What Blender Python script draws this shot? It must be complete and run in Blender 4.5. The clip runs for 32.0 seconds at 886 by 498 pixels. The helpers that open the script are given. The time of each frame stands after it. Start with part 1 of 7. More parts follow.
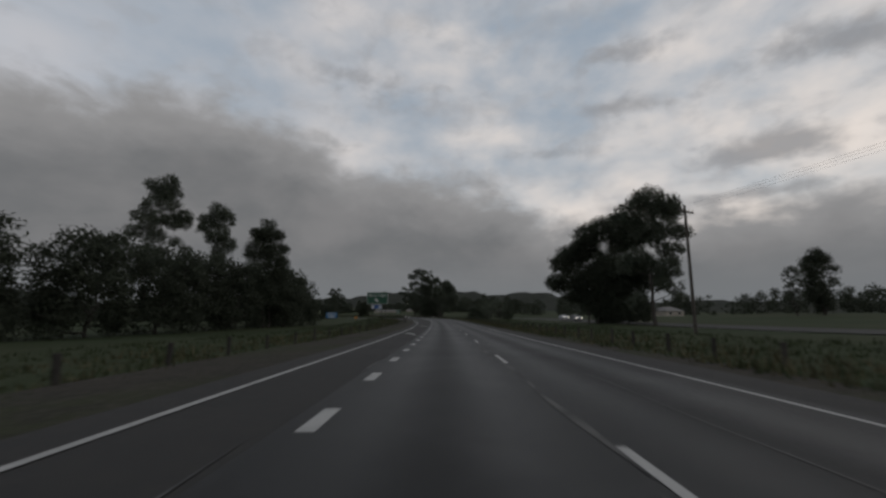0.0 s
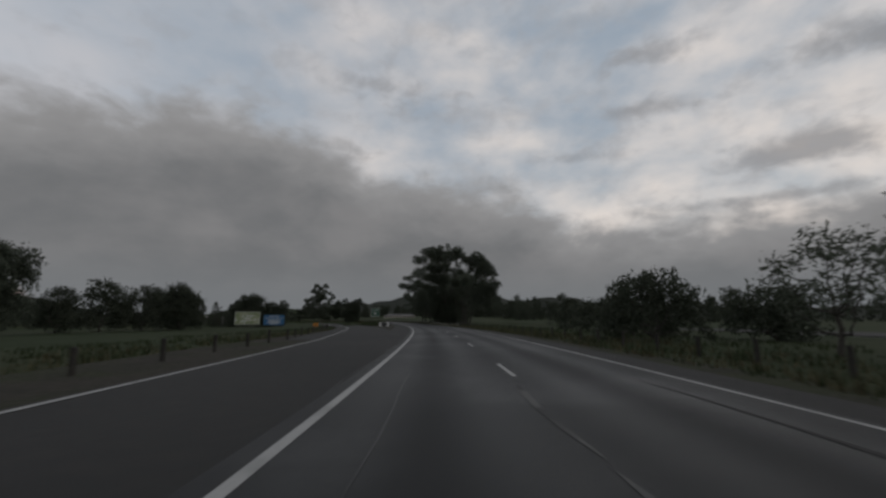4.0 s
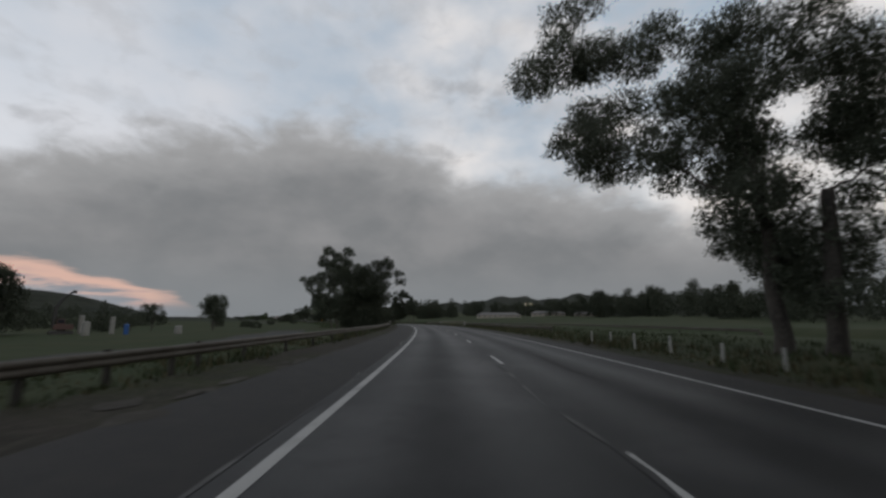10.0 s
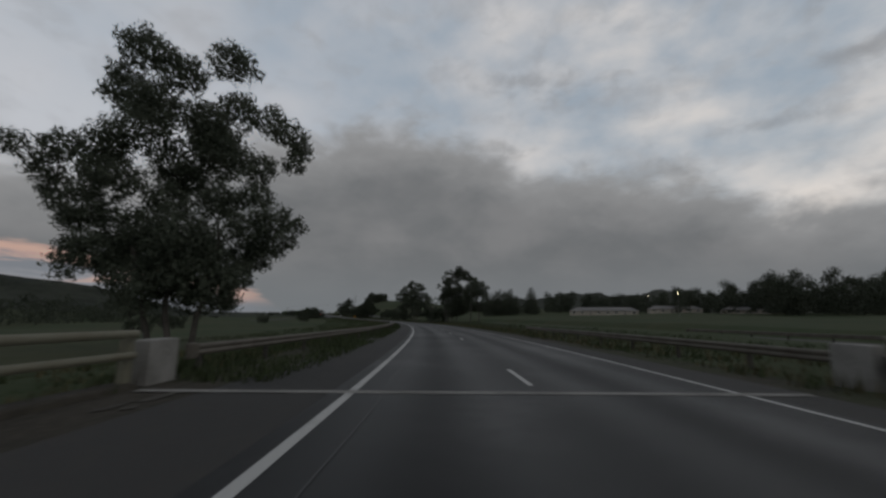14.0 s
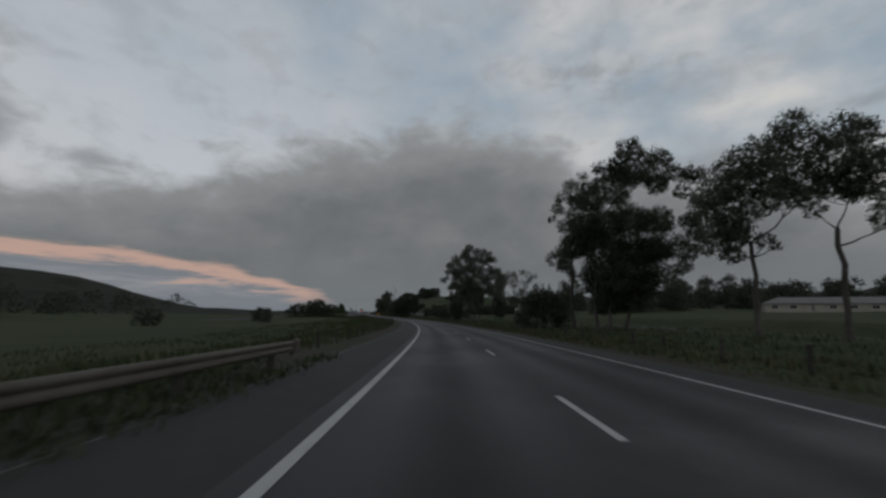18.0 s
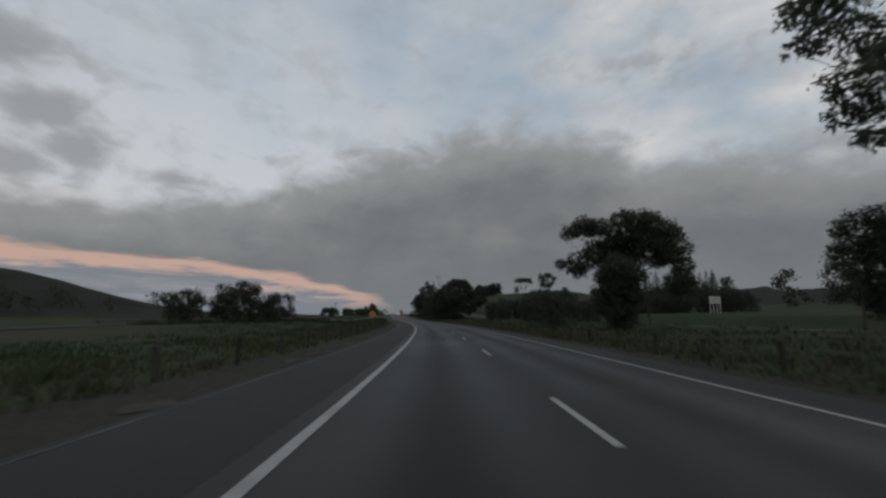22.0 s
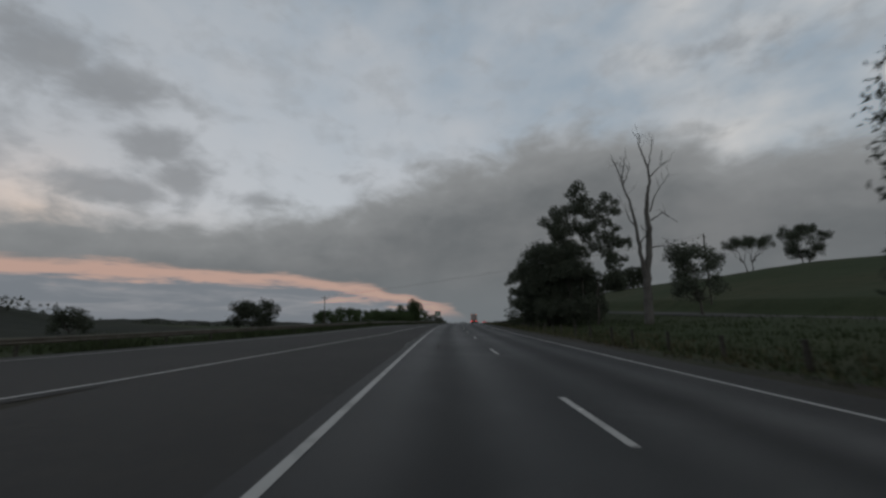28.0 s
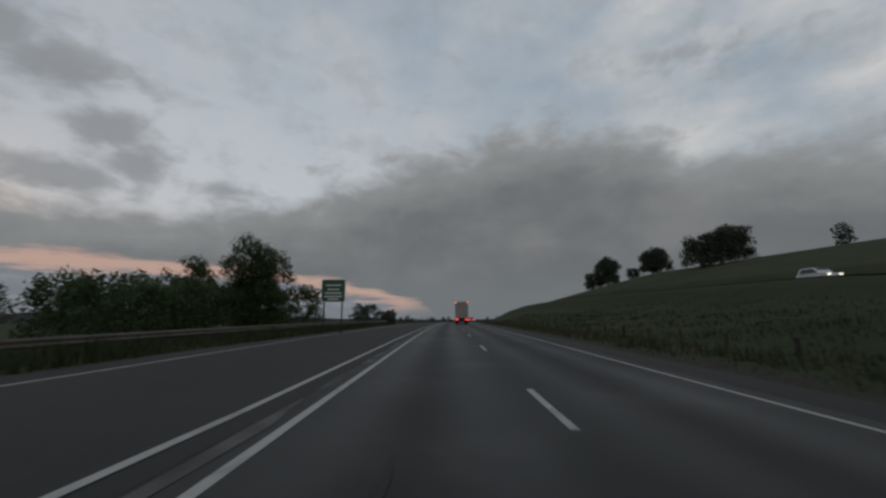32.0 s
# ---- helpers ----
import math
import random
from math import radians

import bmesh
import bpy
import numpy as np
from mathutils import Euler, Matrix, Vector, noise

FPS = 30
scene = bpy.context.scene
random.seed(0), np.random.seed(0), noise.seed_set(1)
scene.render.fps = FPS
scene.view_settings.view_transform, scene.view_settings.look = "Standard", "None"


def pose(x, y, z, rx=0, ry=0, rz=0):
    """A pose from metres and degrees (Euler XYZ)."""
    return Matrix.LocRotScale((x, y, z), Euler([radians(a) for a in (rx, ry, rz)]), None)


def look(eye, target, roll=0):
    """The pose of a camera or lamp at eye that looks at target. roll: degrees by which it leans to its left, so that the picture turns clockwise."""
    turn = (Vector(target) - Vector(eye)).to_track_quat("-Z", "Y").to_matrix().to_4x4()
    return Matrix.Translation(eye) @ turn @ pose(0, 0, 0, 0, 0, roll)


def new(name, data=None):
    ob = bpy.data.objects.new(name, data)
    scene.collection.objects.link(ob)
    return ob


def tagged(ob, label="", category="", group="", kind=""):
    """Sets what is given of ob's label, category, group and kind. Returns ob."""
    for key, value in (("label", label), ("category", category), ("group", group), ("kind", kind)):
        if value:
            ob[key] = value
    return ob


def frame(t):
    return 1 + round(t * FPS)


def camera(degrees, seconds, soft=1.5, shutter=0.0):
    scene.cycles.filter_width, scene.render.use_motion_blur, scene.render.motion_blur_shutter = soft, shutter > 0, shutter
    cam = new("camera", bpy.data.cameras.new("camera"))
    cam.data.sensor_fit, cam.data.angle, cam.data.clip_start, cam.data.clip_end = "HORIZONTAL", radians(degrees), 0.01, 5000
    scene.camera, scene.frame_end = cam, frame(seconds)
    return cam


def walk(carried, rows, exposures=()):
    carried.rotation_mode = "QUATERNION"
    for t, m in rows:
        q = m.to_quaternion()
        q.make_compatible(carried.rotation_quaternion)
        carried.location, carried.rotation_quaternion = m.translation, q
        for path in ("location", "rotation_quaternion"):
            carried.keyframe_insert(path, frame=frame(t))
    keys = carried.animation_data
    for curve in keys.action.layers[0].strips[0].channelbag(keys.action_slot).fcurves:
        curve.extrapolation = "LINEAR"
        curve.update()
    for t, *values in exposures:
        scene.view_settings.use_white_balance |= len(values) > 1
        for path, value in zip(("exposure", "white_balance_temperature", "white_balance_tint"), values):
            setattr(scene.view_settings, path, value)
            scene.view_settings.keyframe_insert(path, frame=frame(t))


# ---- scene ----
cam = camera(92.83, 32.0, soft=2.6, shutter=0.16)
PATH = [
    (0, pose(0.00, 0.00, 1.45, 98.65, 0, 0.22) @ pose(0, 0, 0, 0, 0, -0.08)),
    (0.5, pose(-0.02, 15.00, 1.27, 98.69, 0, 0.38) @ pose(0, 0, 0, 0, 0, -0.06)),
    (1, pose(-0.09, 30.00, 1.10, 98.74, 0, 0.57) @ pose(0, 0, 0, 0, 0, -0.04)),
    (1.5, pose(-0.20, 45.00, 0.95, 98.81, 0, 0.66) @ pose(0, 0, 0, 0, 0, -0.01)),
    (2, pose(-0.33, 60.00, 0.82, 98.90, 0, 0.81) @ pose(0, 0, 0, 0, 0, 0.02)),
    (2.5, pose(-0.53, 75.00, 0.72, 99.04, 0, 1.10) @ pose(0, 0, 0, 0, 0, 0.05)),
    (3, pose(-0.82, 89.99, 0.66, 99.20, 0, 1.57) @ pose(0, 0, 0, 0, 0, 0.07)),
    (3.5, pose(-1.27, 104.99, 0.64, 99.35, 0, 2.31) @ pose(0, 0, 0, 0, 0, 0.10)),
    (4, pose(-1.93, 119.97, 0.65, 99.44, 0, 3.24) @ pose(0, 0, 0, 0, 0, 0.11)),
    (4.5, pose(-2.87, 134.94, 0.67, 99.41, 0, 4.33) @ pose(0, 0, 0, 0, 0, 0.12)),
    (5, pose(-4.10, 149.89, 0.67, 99.32, 0, 5.51) @ pose(0, 0, 0, 0, 0, 0.13)),
    (5.5, pose(-5.64, 164.81, 0.64, 99.21, 0, 6.72) @ pose(0, 0, 0, 0, 0, 0.13)),
    (6, pose(-7.50, 179.70, 0.60, 99.16, 0, 7.93) @ pose(0, 0, 0, 0, 0, 0.12)),
    (6.5, pose(-9.67, 194.54, 0.54, 99.16, 0, 9.12) @ pose(0, 0, 0, 0, 0, 0.12)),
    (7, pose(-12.14, 209.33, 0.50, 99.20, 0, 10.26) @ pose(0, 0, 0, 0, 0, 0.12)),
    (7.5, pose(-14.89, 224.08, 0.46, 99.26, 0, 11.28) @ pose(0, 0, 0, 0, 0, 0.11)),
    (8, pose(-17.90, 238.77, 0.44, 99.31, 0, 12.24) @ pose(0, 0, 0, 0, 0, 0.11)),
    (8.5, pose(-21.14, 253.42, 0.44, 99.36, 0, 13.15) @ pose(0, 0, 0, 0, 0, 0.11)),
    (9, pose(-24.62, 268.01, 0.45, 99.43, 0, 14.08) @ pose(0, 0, 0, 0, 0, 0.10)),
    (9.5, pose(-28.34, 282.54, 0.47, 99.48, 0, 15.11) @ pose(0, 0, 0, 0, 0, 0.08)),
    (10, pose(-32.33, 297.00, 0.51, 99.51, 0, 16.17) @ pose(0, 0, 0, 0, 0, 0.07)),
    (10.5, pose(-36.59, 311.38, 0.55, 99.50, 0, 17.22) @ pose(0, 0, 0, 0, 0, 0.07)),
    (11, pose(-41.12, 325.68, 0.58, 99.46, 0, 18.29) @ pose(0, 0, 0, 0, 0, 0.07)),
    (11.5, pose(-45.91, 339.90, 0.60, 99.41, 0, 19.38) @ pose(0, 0, 0, 0, 0, 0.09)),
    (12, pose(-50.97, 354.02, 0.60, 99.35, 0, 20.47) @ pose(0, 0, 0, 0, 0, 0.12)),
    (12.5, pose(-56.29, 368.04, 0.59, 99.29, 0, 21.49) @ pose(0, 0, 0, 0, 0, 0.18)),
    (13, pose(-61.86, 381.97, 0.56, 99.22, 0, 22.54) @ pose(0, 0, 0, 0, 0, 0.28)),
    (13.5, pose(-67.69, 395.79, 0.52, 99.15, 0, 23.67) @ pose(0, 0, 0, 0, 0, 0.39)),
    (14, pose(-73.81, 409.48, 0.46, 99.10, 0, 24.87) @ pose(0, 0, 0, 0, 0, 0.50)),
    (14.5, pose(-80.22, 423.05, 0.38, 99.07, 0, 26.16) @ pose(0, 0, 0, 0, 0, 0.62)),
    (15, pose(-86.93, 436.46, 0.31, 99.06, 0, 27.43) @ pose(0, 0, 0, 0, 0, 0.71)),
    (15.5, pose(-93.93, 449.72, 0.23, 99.05, 0, 28.61) @ pose(0, 0, 0, 0, 0, 0.78)),
    (16, pose(-101.19, 462.85, 0.14, 99.04, 0, 29.66) @ pose(0, 0, 0, 0, 0, 0.82)),
    (16.5, pose(-108.67, 475.86, 0.05, 99.01, 0, 30.47) @ pose(0, 0, 0, 0, 0, 0.81)),
    (17, pose(-116.31, 488.77, -0.04, 98.96, 0, 31.18) @ pose(0, 0, 0, 0, 0, 0.77)),
    (17.5, pose(-124.10, 501.58, -0.15, 98.93, 0, 31.87) @ pose(0, 0, 0, 0, 0, 0.71)),
    (18, pose(-132.06, 514.30, -0.27, 98.91, 0, 32.59) @ pose(0, 0, 0, 0, 0, 0.63)),
    (18.5, pose(-140.18, 526.91, -0.39, 98.92, 0, 33.42) @ pose(0, 0, 0, 0, 0, 0.54)),
    (19, pose(-148.49, 539.39, -0.50, 98.95, 0, 34.32) @ pose(0, 0, 0, 0, 0, 0.45)),
    (19.5, pose(-157.01, 551.74, -0.60, 98.99, 0, 35.28) @ pose(0, 0, 0, 0, 0, 0.36)),
    (20, pose(-165.73, 563.94, -0.69, 99.04, 0, 36.26) @ pose(0, 0, 0, 0, 0, 0.29)),
    (20.5, pose(-174.66, 576.00, -0.76, 99.10, 0, 37.20) @ pose(0, 0, 0, 0, 0, 0.23)),
    (21, pose(-183.78, 587.90, -0.82, 99.17, 0, 38.14) @ pose(0, 0, 0, 0, 0, 0.17)),
    (21.5, pose(-193.10, 599.66, -0.86, 99.25, 0, 39.06) @ pose(0, 0, 0, 0, 0, 0.11)),
    (22, pose(-202.61, 611.26, -0.88, 99.31, 0, 40.02) @ pose(0, 0, 0, 0, 0, 0.06)),
    (22.5, pose(-212.31, 622.70, -0.88, 99.37, 0, 41.08) @ pose(0, 0, 0, 0, 0, -0.00)),
    (23, pose(-222.24, 633.94, -0.87, 99.43, 0, 42.21) @ pose(0, 0, 0, 0, 0, -0.05)),
    (23.5, pose(-232.39, 644.98, -0.84, 99.48, 0, 43.41) @ pose(0, 0, 0, 0, 0, -0.10)),
    (24, pose(-242.77, 655.81, -0.81, 99.52, 0, 44.57) @ pose(0, 0, 0, 0, 0, -0.14)),
    (24.5, pose(-253.36, 666.44, -0.76, 99.52, 0, 45.60) @ pose(0, 0, 0, 0, 0, -0.18)),
    (25, pose(-264.12, 676.89, -0.72, 99.50, 0, 46.50) @ pose(0, 0, 0, 0, 0, -0.21)),
    (25.5, pose(-275.04, 687.17, -0.69, 99.50, 0, 47.28) @ pose(0, 0, 0, 0, 0, -0.25)),
    (26, pose(-286.08, 697.32, -0.64, 99.57, 0, 47.96) @ pose(0, 0, 0, 0, 0, -0.27)),
    (26.5, pose(-297.24, 707.35, -0.57, 99.76, 0, 48.61) @ pose(0, 0, 0, 0, 0, -0.30)),
    (27, pose(-308.51, 717.25, -0.42, 100.03, 0, 49.12) @ pose(0, 0, 0, 0, 0, -0.31)),
    (27.5, pose(-319.84, 727.07, -0.21, 100.31, 0, 49.44) @ pose(0, 0, 0, 0, 0, -0.32)),
    (28, pose(-331.22, 736.85, 0.07, 100.51, 0, 49.56) @ pose(0, 0, 0, 0, 0, -0.33)),
    (28.5, pose(-342.59, 746.64, 0.39, 100.63, 0, 49.41) @ pose(0, 0, 0, 0, 0, -0.32)),
    (29, pose(-353.92, 756.47, 0.74, 100.71, 0, 49.05) @ pose(0, 0, 0, 0, 0, -0.30)),
    (29.5, pose(-365.16, 766.39, 1.09, 100.72, 0, 48.45) @ pose(0, 0, 0, 0, 0, -0.28)),
    (30, pose(-376.29, 776.45, 1.45, 100.67, 0, 47.75) @ pose(0, 0, 0, 0, 0, -0.25)),
    (30.5, pose(-387.30, 786.64, 1.77, 100.50, 0, 47.09) @ pose(0, 0, 0, 0, 0, -0.21)),
    (31, pose(-398.19, 796.96, 2.03, 100.24, 0, 46.43) @ pose(0, 0, 0, 0, 0, -0.18)),
    (31.5, pose(-408.96, 807.40, 2.22, 99.97, 0, 45.74) @ pose(0, 0, 0, 0, 0, -0.16)),
    (32, pose(-419.61, 817.96, 2.35, 99.79, 0, 45.21) @ pose(0, 0, 0, 0, 0, -0.14)),
]
EXPOSURES = [(0, -1.47, 6720, 14), (6, -1.5, 6720, 14), (7, -1.5, 6720, 14), (7.6, -1.15, 6660, 13), (8, -1.02, 6660, 13), (9, -1.1, 6660, 13), (10, -1.12, 6660, 13), (10.6, -1.55, 6660, 13), (11, -1.65, 6660, 13), (12, -1.58, 6660, 13), (13, -1.5, 6660, 13), (14.5, -1.54, 6600, 12), (16, -1.58, 6530, 11), (18, -1.58, 6500, 10), (19, -1.42, 6500, 10), (20, -1.58, 6500, 10), (22, -1.42, 6500, 10), (23, -1.58, 6500, 10), (29, -1.58, 6500, 10), (30, -1.46, 6500, 10), (32, -1.56, 6500, 10)]
walk(cam, PATH, EXPOSURES)

# the road's axis: heading (degrees, left positive) and rise, every 30 m from 0 to 960
HEADING = [0.01, 0.36, 0.60, 1.37, 3.03, 5.30, 7.72, 10.05, 12.03, 13.87, 15.96, 18.08, 20.26, 22.33, 24.66, 27.22, 29.45, 30.97, 32.38, 34.12, 36.05, 37.93, 39.81, 42.00, 44.37, 46.30, 47.75, 48.92, 49.35, 48.85, 47.55, 46.22, 45.00]
RISE = [0.00, -0.35, -0.63, -0.79, -0.80, -0.78, -0.85, -0.95, -1.01, -1.00, -0.94, -0.87, -0.85, -0.89, -0.99, -1.14, -1.31, -1.49, -1.72, -1.95, -2.14, -2.27, -2.33, -2.32, -2.26, -2.17, -2.09, -1.87, -1.38, -0.71, -0.00, 0.58, 0.90]
HEADING += [44.6, 44.0, 43.2, 42.5, 42.0, 41.6, 41.3, 41.1, 41.0]
RISE += [1.35, 1.7, 1.95, 2.1, 2.2, 2.2, 2.2, 2.1, 2.0]

# ---------------------------------------------------------------- axis
S0, S1 = -400, 2600
ST = np.arange(S0, S1 + 1, 1.0)
KN = np.arange(len(HEADING)) * 30.0


def smooth_table(k, v, x):
    """Catmull-Rom through a table, held flat outside."""
    v = np.asarray(v, float)
    h = k[1] - k[0]
    u = np.clip((np.asarray(x, float) - k[0]) / h, 0, len(k) - 1 - 1e-9)
    j = u.astype(int)
    s = u - j
    g = lambda i: v[np.clip(i, 0, len(k) - 1)]
    return ((-.5 * s + s * s - .5 * s ** 3) * g(j - 1) + (1 - 2.5 * s * s + 1.5 * s ** 3) * g(j)
            + (.5 * s + 2 * s * s - 1.5 * s ** 3) * g(j + 1) + (-.5 * s * s + .5 * s ** 3) * g(j + 2))


HD = np.radians(smooth_table(KN, HEADING, ST))
AX = np.concatenate([[0], np.cumsum(-np.sin((HD[1:] + HD[:-1]) / 2))])
AY = np.concatenate([[0], np.cumsum(np.cos((HD[1:] + HD[:-1]) / 2))])
AX, AY = AX - AX[-S0], AY - AY[-S0]
AZ = smooth_table(KN, RISE, ST)


def table(s, *pairs):
    k = np.array(pairs, float)
    return np.interp(s, k[:, 0], k[:, 1])


def left_line(s):
    """Offset of the left lane line from the axis; right is positive."""
    return table(s, (0, -1.8), (38, -1.65), (97, -1.8), (186, -2.0), (216, -1.9), (276, -1.8), (336, -1.72), (396, -1.8),
                 (486, -1.7), (546, -1.55), (576, -1.55), (636, -1.7), (697, -1.8), (787, -1.4), (877, -1.75), (967, -2.1))


LANE, WIDE = 3.75, 7.75


def ss(x, a, b):
    u = np.clip((np.asarray(x, float) - a) / (b - a), 0, 1)
    return u * u * (3 - 2 * u)


def wave(x, y):
    return (np.sin(x * .021 + 1.3) * np.cos(y * .017 + .4) + .5 * np.sin(x * .053 - y * .041) + .25 * np.sin(x * .12 + y * .09 + 2))


def low_range(x, y):
    """The scrubby range across the paddocks: one broad hill and a lower spur."""
    h = 0
    for cx, cy, turn, along, across, top in ((-716, 338, .89, 128, 217, 84), (-636, 581, .62, 173, 62, 30)):
        c, n = math.cos(turn), math.sin(turn)
        u, v = (x - cx) * c + (y - cy) * n, -(x - cx) * n + (y - cy) * c
        h = h + top * np.exp(-(u / along) ** 2 / 2 - (v / across) ** 2 / 2)
    return h * (1 + .06 * wave(x, y) + .018 * np.sin(x * .11 + y * .05) + .013 * np.sin(x * .23 - y * .13 + 1) + .01 * wave(x * 5, y * 5))


def land(s, d):
    """Height of the ground over the road's level, by station and offset."""
    s, d = np.broadcast_arrays(np.asarray(s, float), np.asarray(d, float))
    k = table(s, (0, .008), (420, .01), (520, .03), (620, .05), (790, .055), (850, .07), (900, .10), (950, .145), (1000, .19), (1100, .275), (1180, .32), (1260, .32),
              (1340, .28), (1500, .16), (1800, .04))
    up = lambda q: k * np.maximum(q - 14, 0) / np.sqrt(1 + (np.maximum(q - 14, 0) / 170) ** 2) * (1 - .72 * ss(q, 95, 205) * ss(s, 760, 860))
    w = ss(d, 29, 33.5) * (1 - ss(d, 47, 51.5))          # a level bench for the other carriageway
    hill = up(d) * (1 - w) + (up(40.0) - 1.15 * ss(s, 170, 260) * (1 - ss(s, 972, 1000))) * w - .10 * ss(d, 9, 12)
    l = np.maximum(-d - 11, 0)
    low = -.022 * l / (1 + l / 160) - .12 * ss(-d, 6.5, 9) * ss(np.abs(s - 900), 100, 160)
    low = low + 1.0 * ss(-d, 19, 28) * ss(s, 690, 740) * (1 - ss(s, 850, 890))
    rough = .12 * wave(s * 6, d * 6) * ss(np.abs(d), 16, 30) * (1 - np.where(d > 0, w, 0)) + .8 * wave(s, d) * ss(np.abs(d), 50, 140)
    low = low - 1.0 * ss(-d, 10, 17) * ss(s, 240, 275) * (1 - ss(s, 560, 640))
    hill = hill + 5.5 * np.exp(-((s - 972) / 38) ** 2 / 2 - ((d - 124) / 32) ** 2 / 2)
    x, y, _ = road_at(s, d)
    ridge = low_range(x, y)
    return np.where(d > 0, hill, low) + rough + ridge * ss(-d, 80, 240)


def road_at(s, d):
    x, y = np.interp(s, ST, AX), np.interp(s, ST, AY)
    h = np.interp(s, ST, HD)
    return x + np.cos(h) * d, y + np.sin(h) * d, np.interp(s, ST, AZ)


def spot(s, d, z=0.0, turn=0.0):
    """Pose of a thing that stands on the ground at a station and offset, facing back along the road when turn is 0."""
    x, y, r = road_at(s, d)
    return pose(float(x), float(y), float(r + land(s, d) + z), 0, 0, math.degrees(float(np.interp(s, ST, HD))) + turn)


# ---------------------------------------------------------------- mesh helpers
def mesh_from(name, verts, faces, material, smooth=False):
    me = bpy.data.meshes.new(name)
    me.from_pydata([tuple(v) for v in verts], [], [tuple(f) for f in faces])
    me.materials.append(material)
    if smooth:
        me.polygons.foreach_set("use_smooth", [True] * len(me.polygons))
    me.update()
    return me


def quads_mesh(name, verts, quads, material, smooth=False):
    """A mesh from arrays, quickly."""
    verts, quads = np.asarray(verts, np.float32), np.asarray(quads, np.int32)
    me = bpy.data.meshes.new(name)
    n = quads.shape[1]
    me.vertices.add(len(verts))
    me.vertices.foreach_set("co", verts.ravel())
    me.loops.add(quads.size)
    me.loops.foreach_set("vertex_index", quads.ravel())
    me.polygons.add(len(quads))
    me.polygons.foreach_set("loop_start", np.arange(0, quads.size, n, dtype=np.int32))
    if smooth:
        me.polygons.foreach_set("use_smooth", np.ones(len(quads), bool))
    me.materials.append(material)
    me.update(calc_edges=True)
    return me


def part(name, data, material, parent, label=""):
    """Links a bmesh or mesh as one object under a thing or part."""
    if isinstance(data, bmesh.types.BMesh):
        me = bpy.data.meshes.new(name)
        data.to_mesh(me)
        data.free()
        me.materials.append(material)
        data = me
    ob = new(name, data)
    ob.parent = parent
    if label:
        ob["label"] = label
    return ob


def box(bm, x0, x1, y0, y1, z0, z1, bevel=0.0):
    r = bmesh.ops.create_cube(bm, size=1, matrix=Matrix.Translation(((x0 + x1) / 2, (y0 + y1) / 2, (z0 + z1) / 2)) @ Matrix.Diagonal((x1 - x0, y1 - y0, z1 - z0, 1)))
    if bevel:
        es = list({e for v in r["verts"] for e in v.link_edges})
        bmesh.ops.bevel(bm, geom=es, offset=bevel, segments=2, affect="EDGES", profile=.6)
    return bm


def rod(bm, a, b, r0, r1=None, n=8):
    a, b = Vector(a), Vector(b)
    m = Matrix.Translation((a + b) / 2) @ (b - a).to_track_quat("Z", "Y").to_matrix().to_4x4()
    bmesh.ops.create_cone(bm, cap_ends=True, segments=n, radius1=r0, radius2=r0 if r1 is None else r1, depth=(b - a).length, matrix=m)
    return bm


def thing(name, m, label, category, group="", kind=""):
    ob = new(name)
    ob.matrix_basis = m
    return tagged(ob, label, category, group, kind)


def B():
    return bmesh.new()


def strip(name, s_from, s_to, step, lo, hi, z, material, label, category, cols=1, kind="structure"):
    """A sheet along the road between two offsets, which may be functions of the station."""
    n = max(2, int(round((s_to - s_from) / step)) + 1)
    s = np.linspace(s_from, s_to, n)
    a = lo(s) if callable(lo) else np.full(n, float(lo))
    b = hi(s) if callable(hi) else np.full(n, float(hi))
    v = []
    for j in range(cols + 1):
        d = a + (b - a) * j / cols
        x, y, r = road_at(s, d)
        v.append(np.stack([x, y, r + (z(s, d) if callable(z) else z)], -1))
    v = np.stack(v, 1).reshape(-1, 3)
    i = (np.arange(n - 1)[:, None] * (cols + 1) + np.arange(cols)[None]).ravel()
    ob = new(name, quads_mesh(name, v, np.stack([i, i + 1, i + cols + 2, i + cols + 1], -1), material))
    return tagged(ob, label, category, kind=kind)


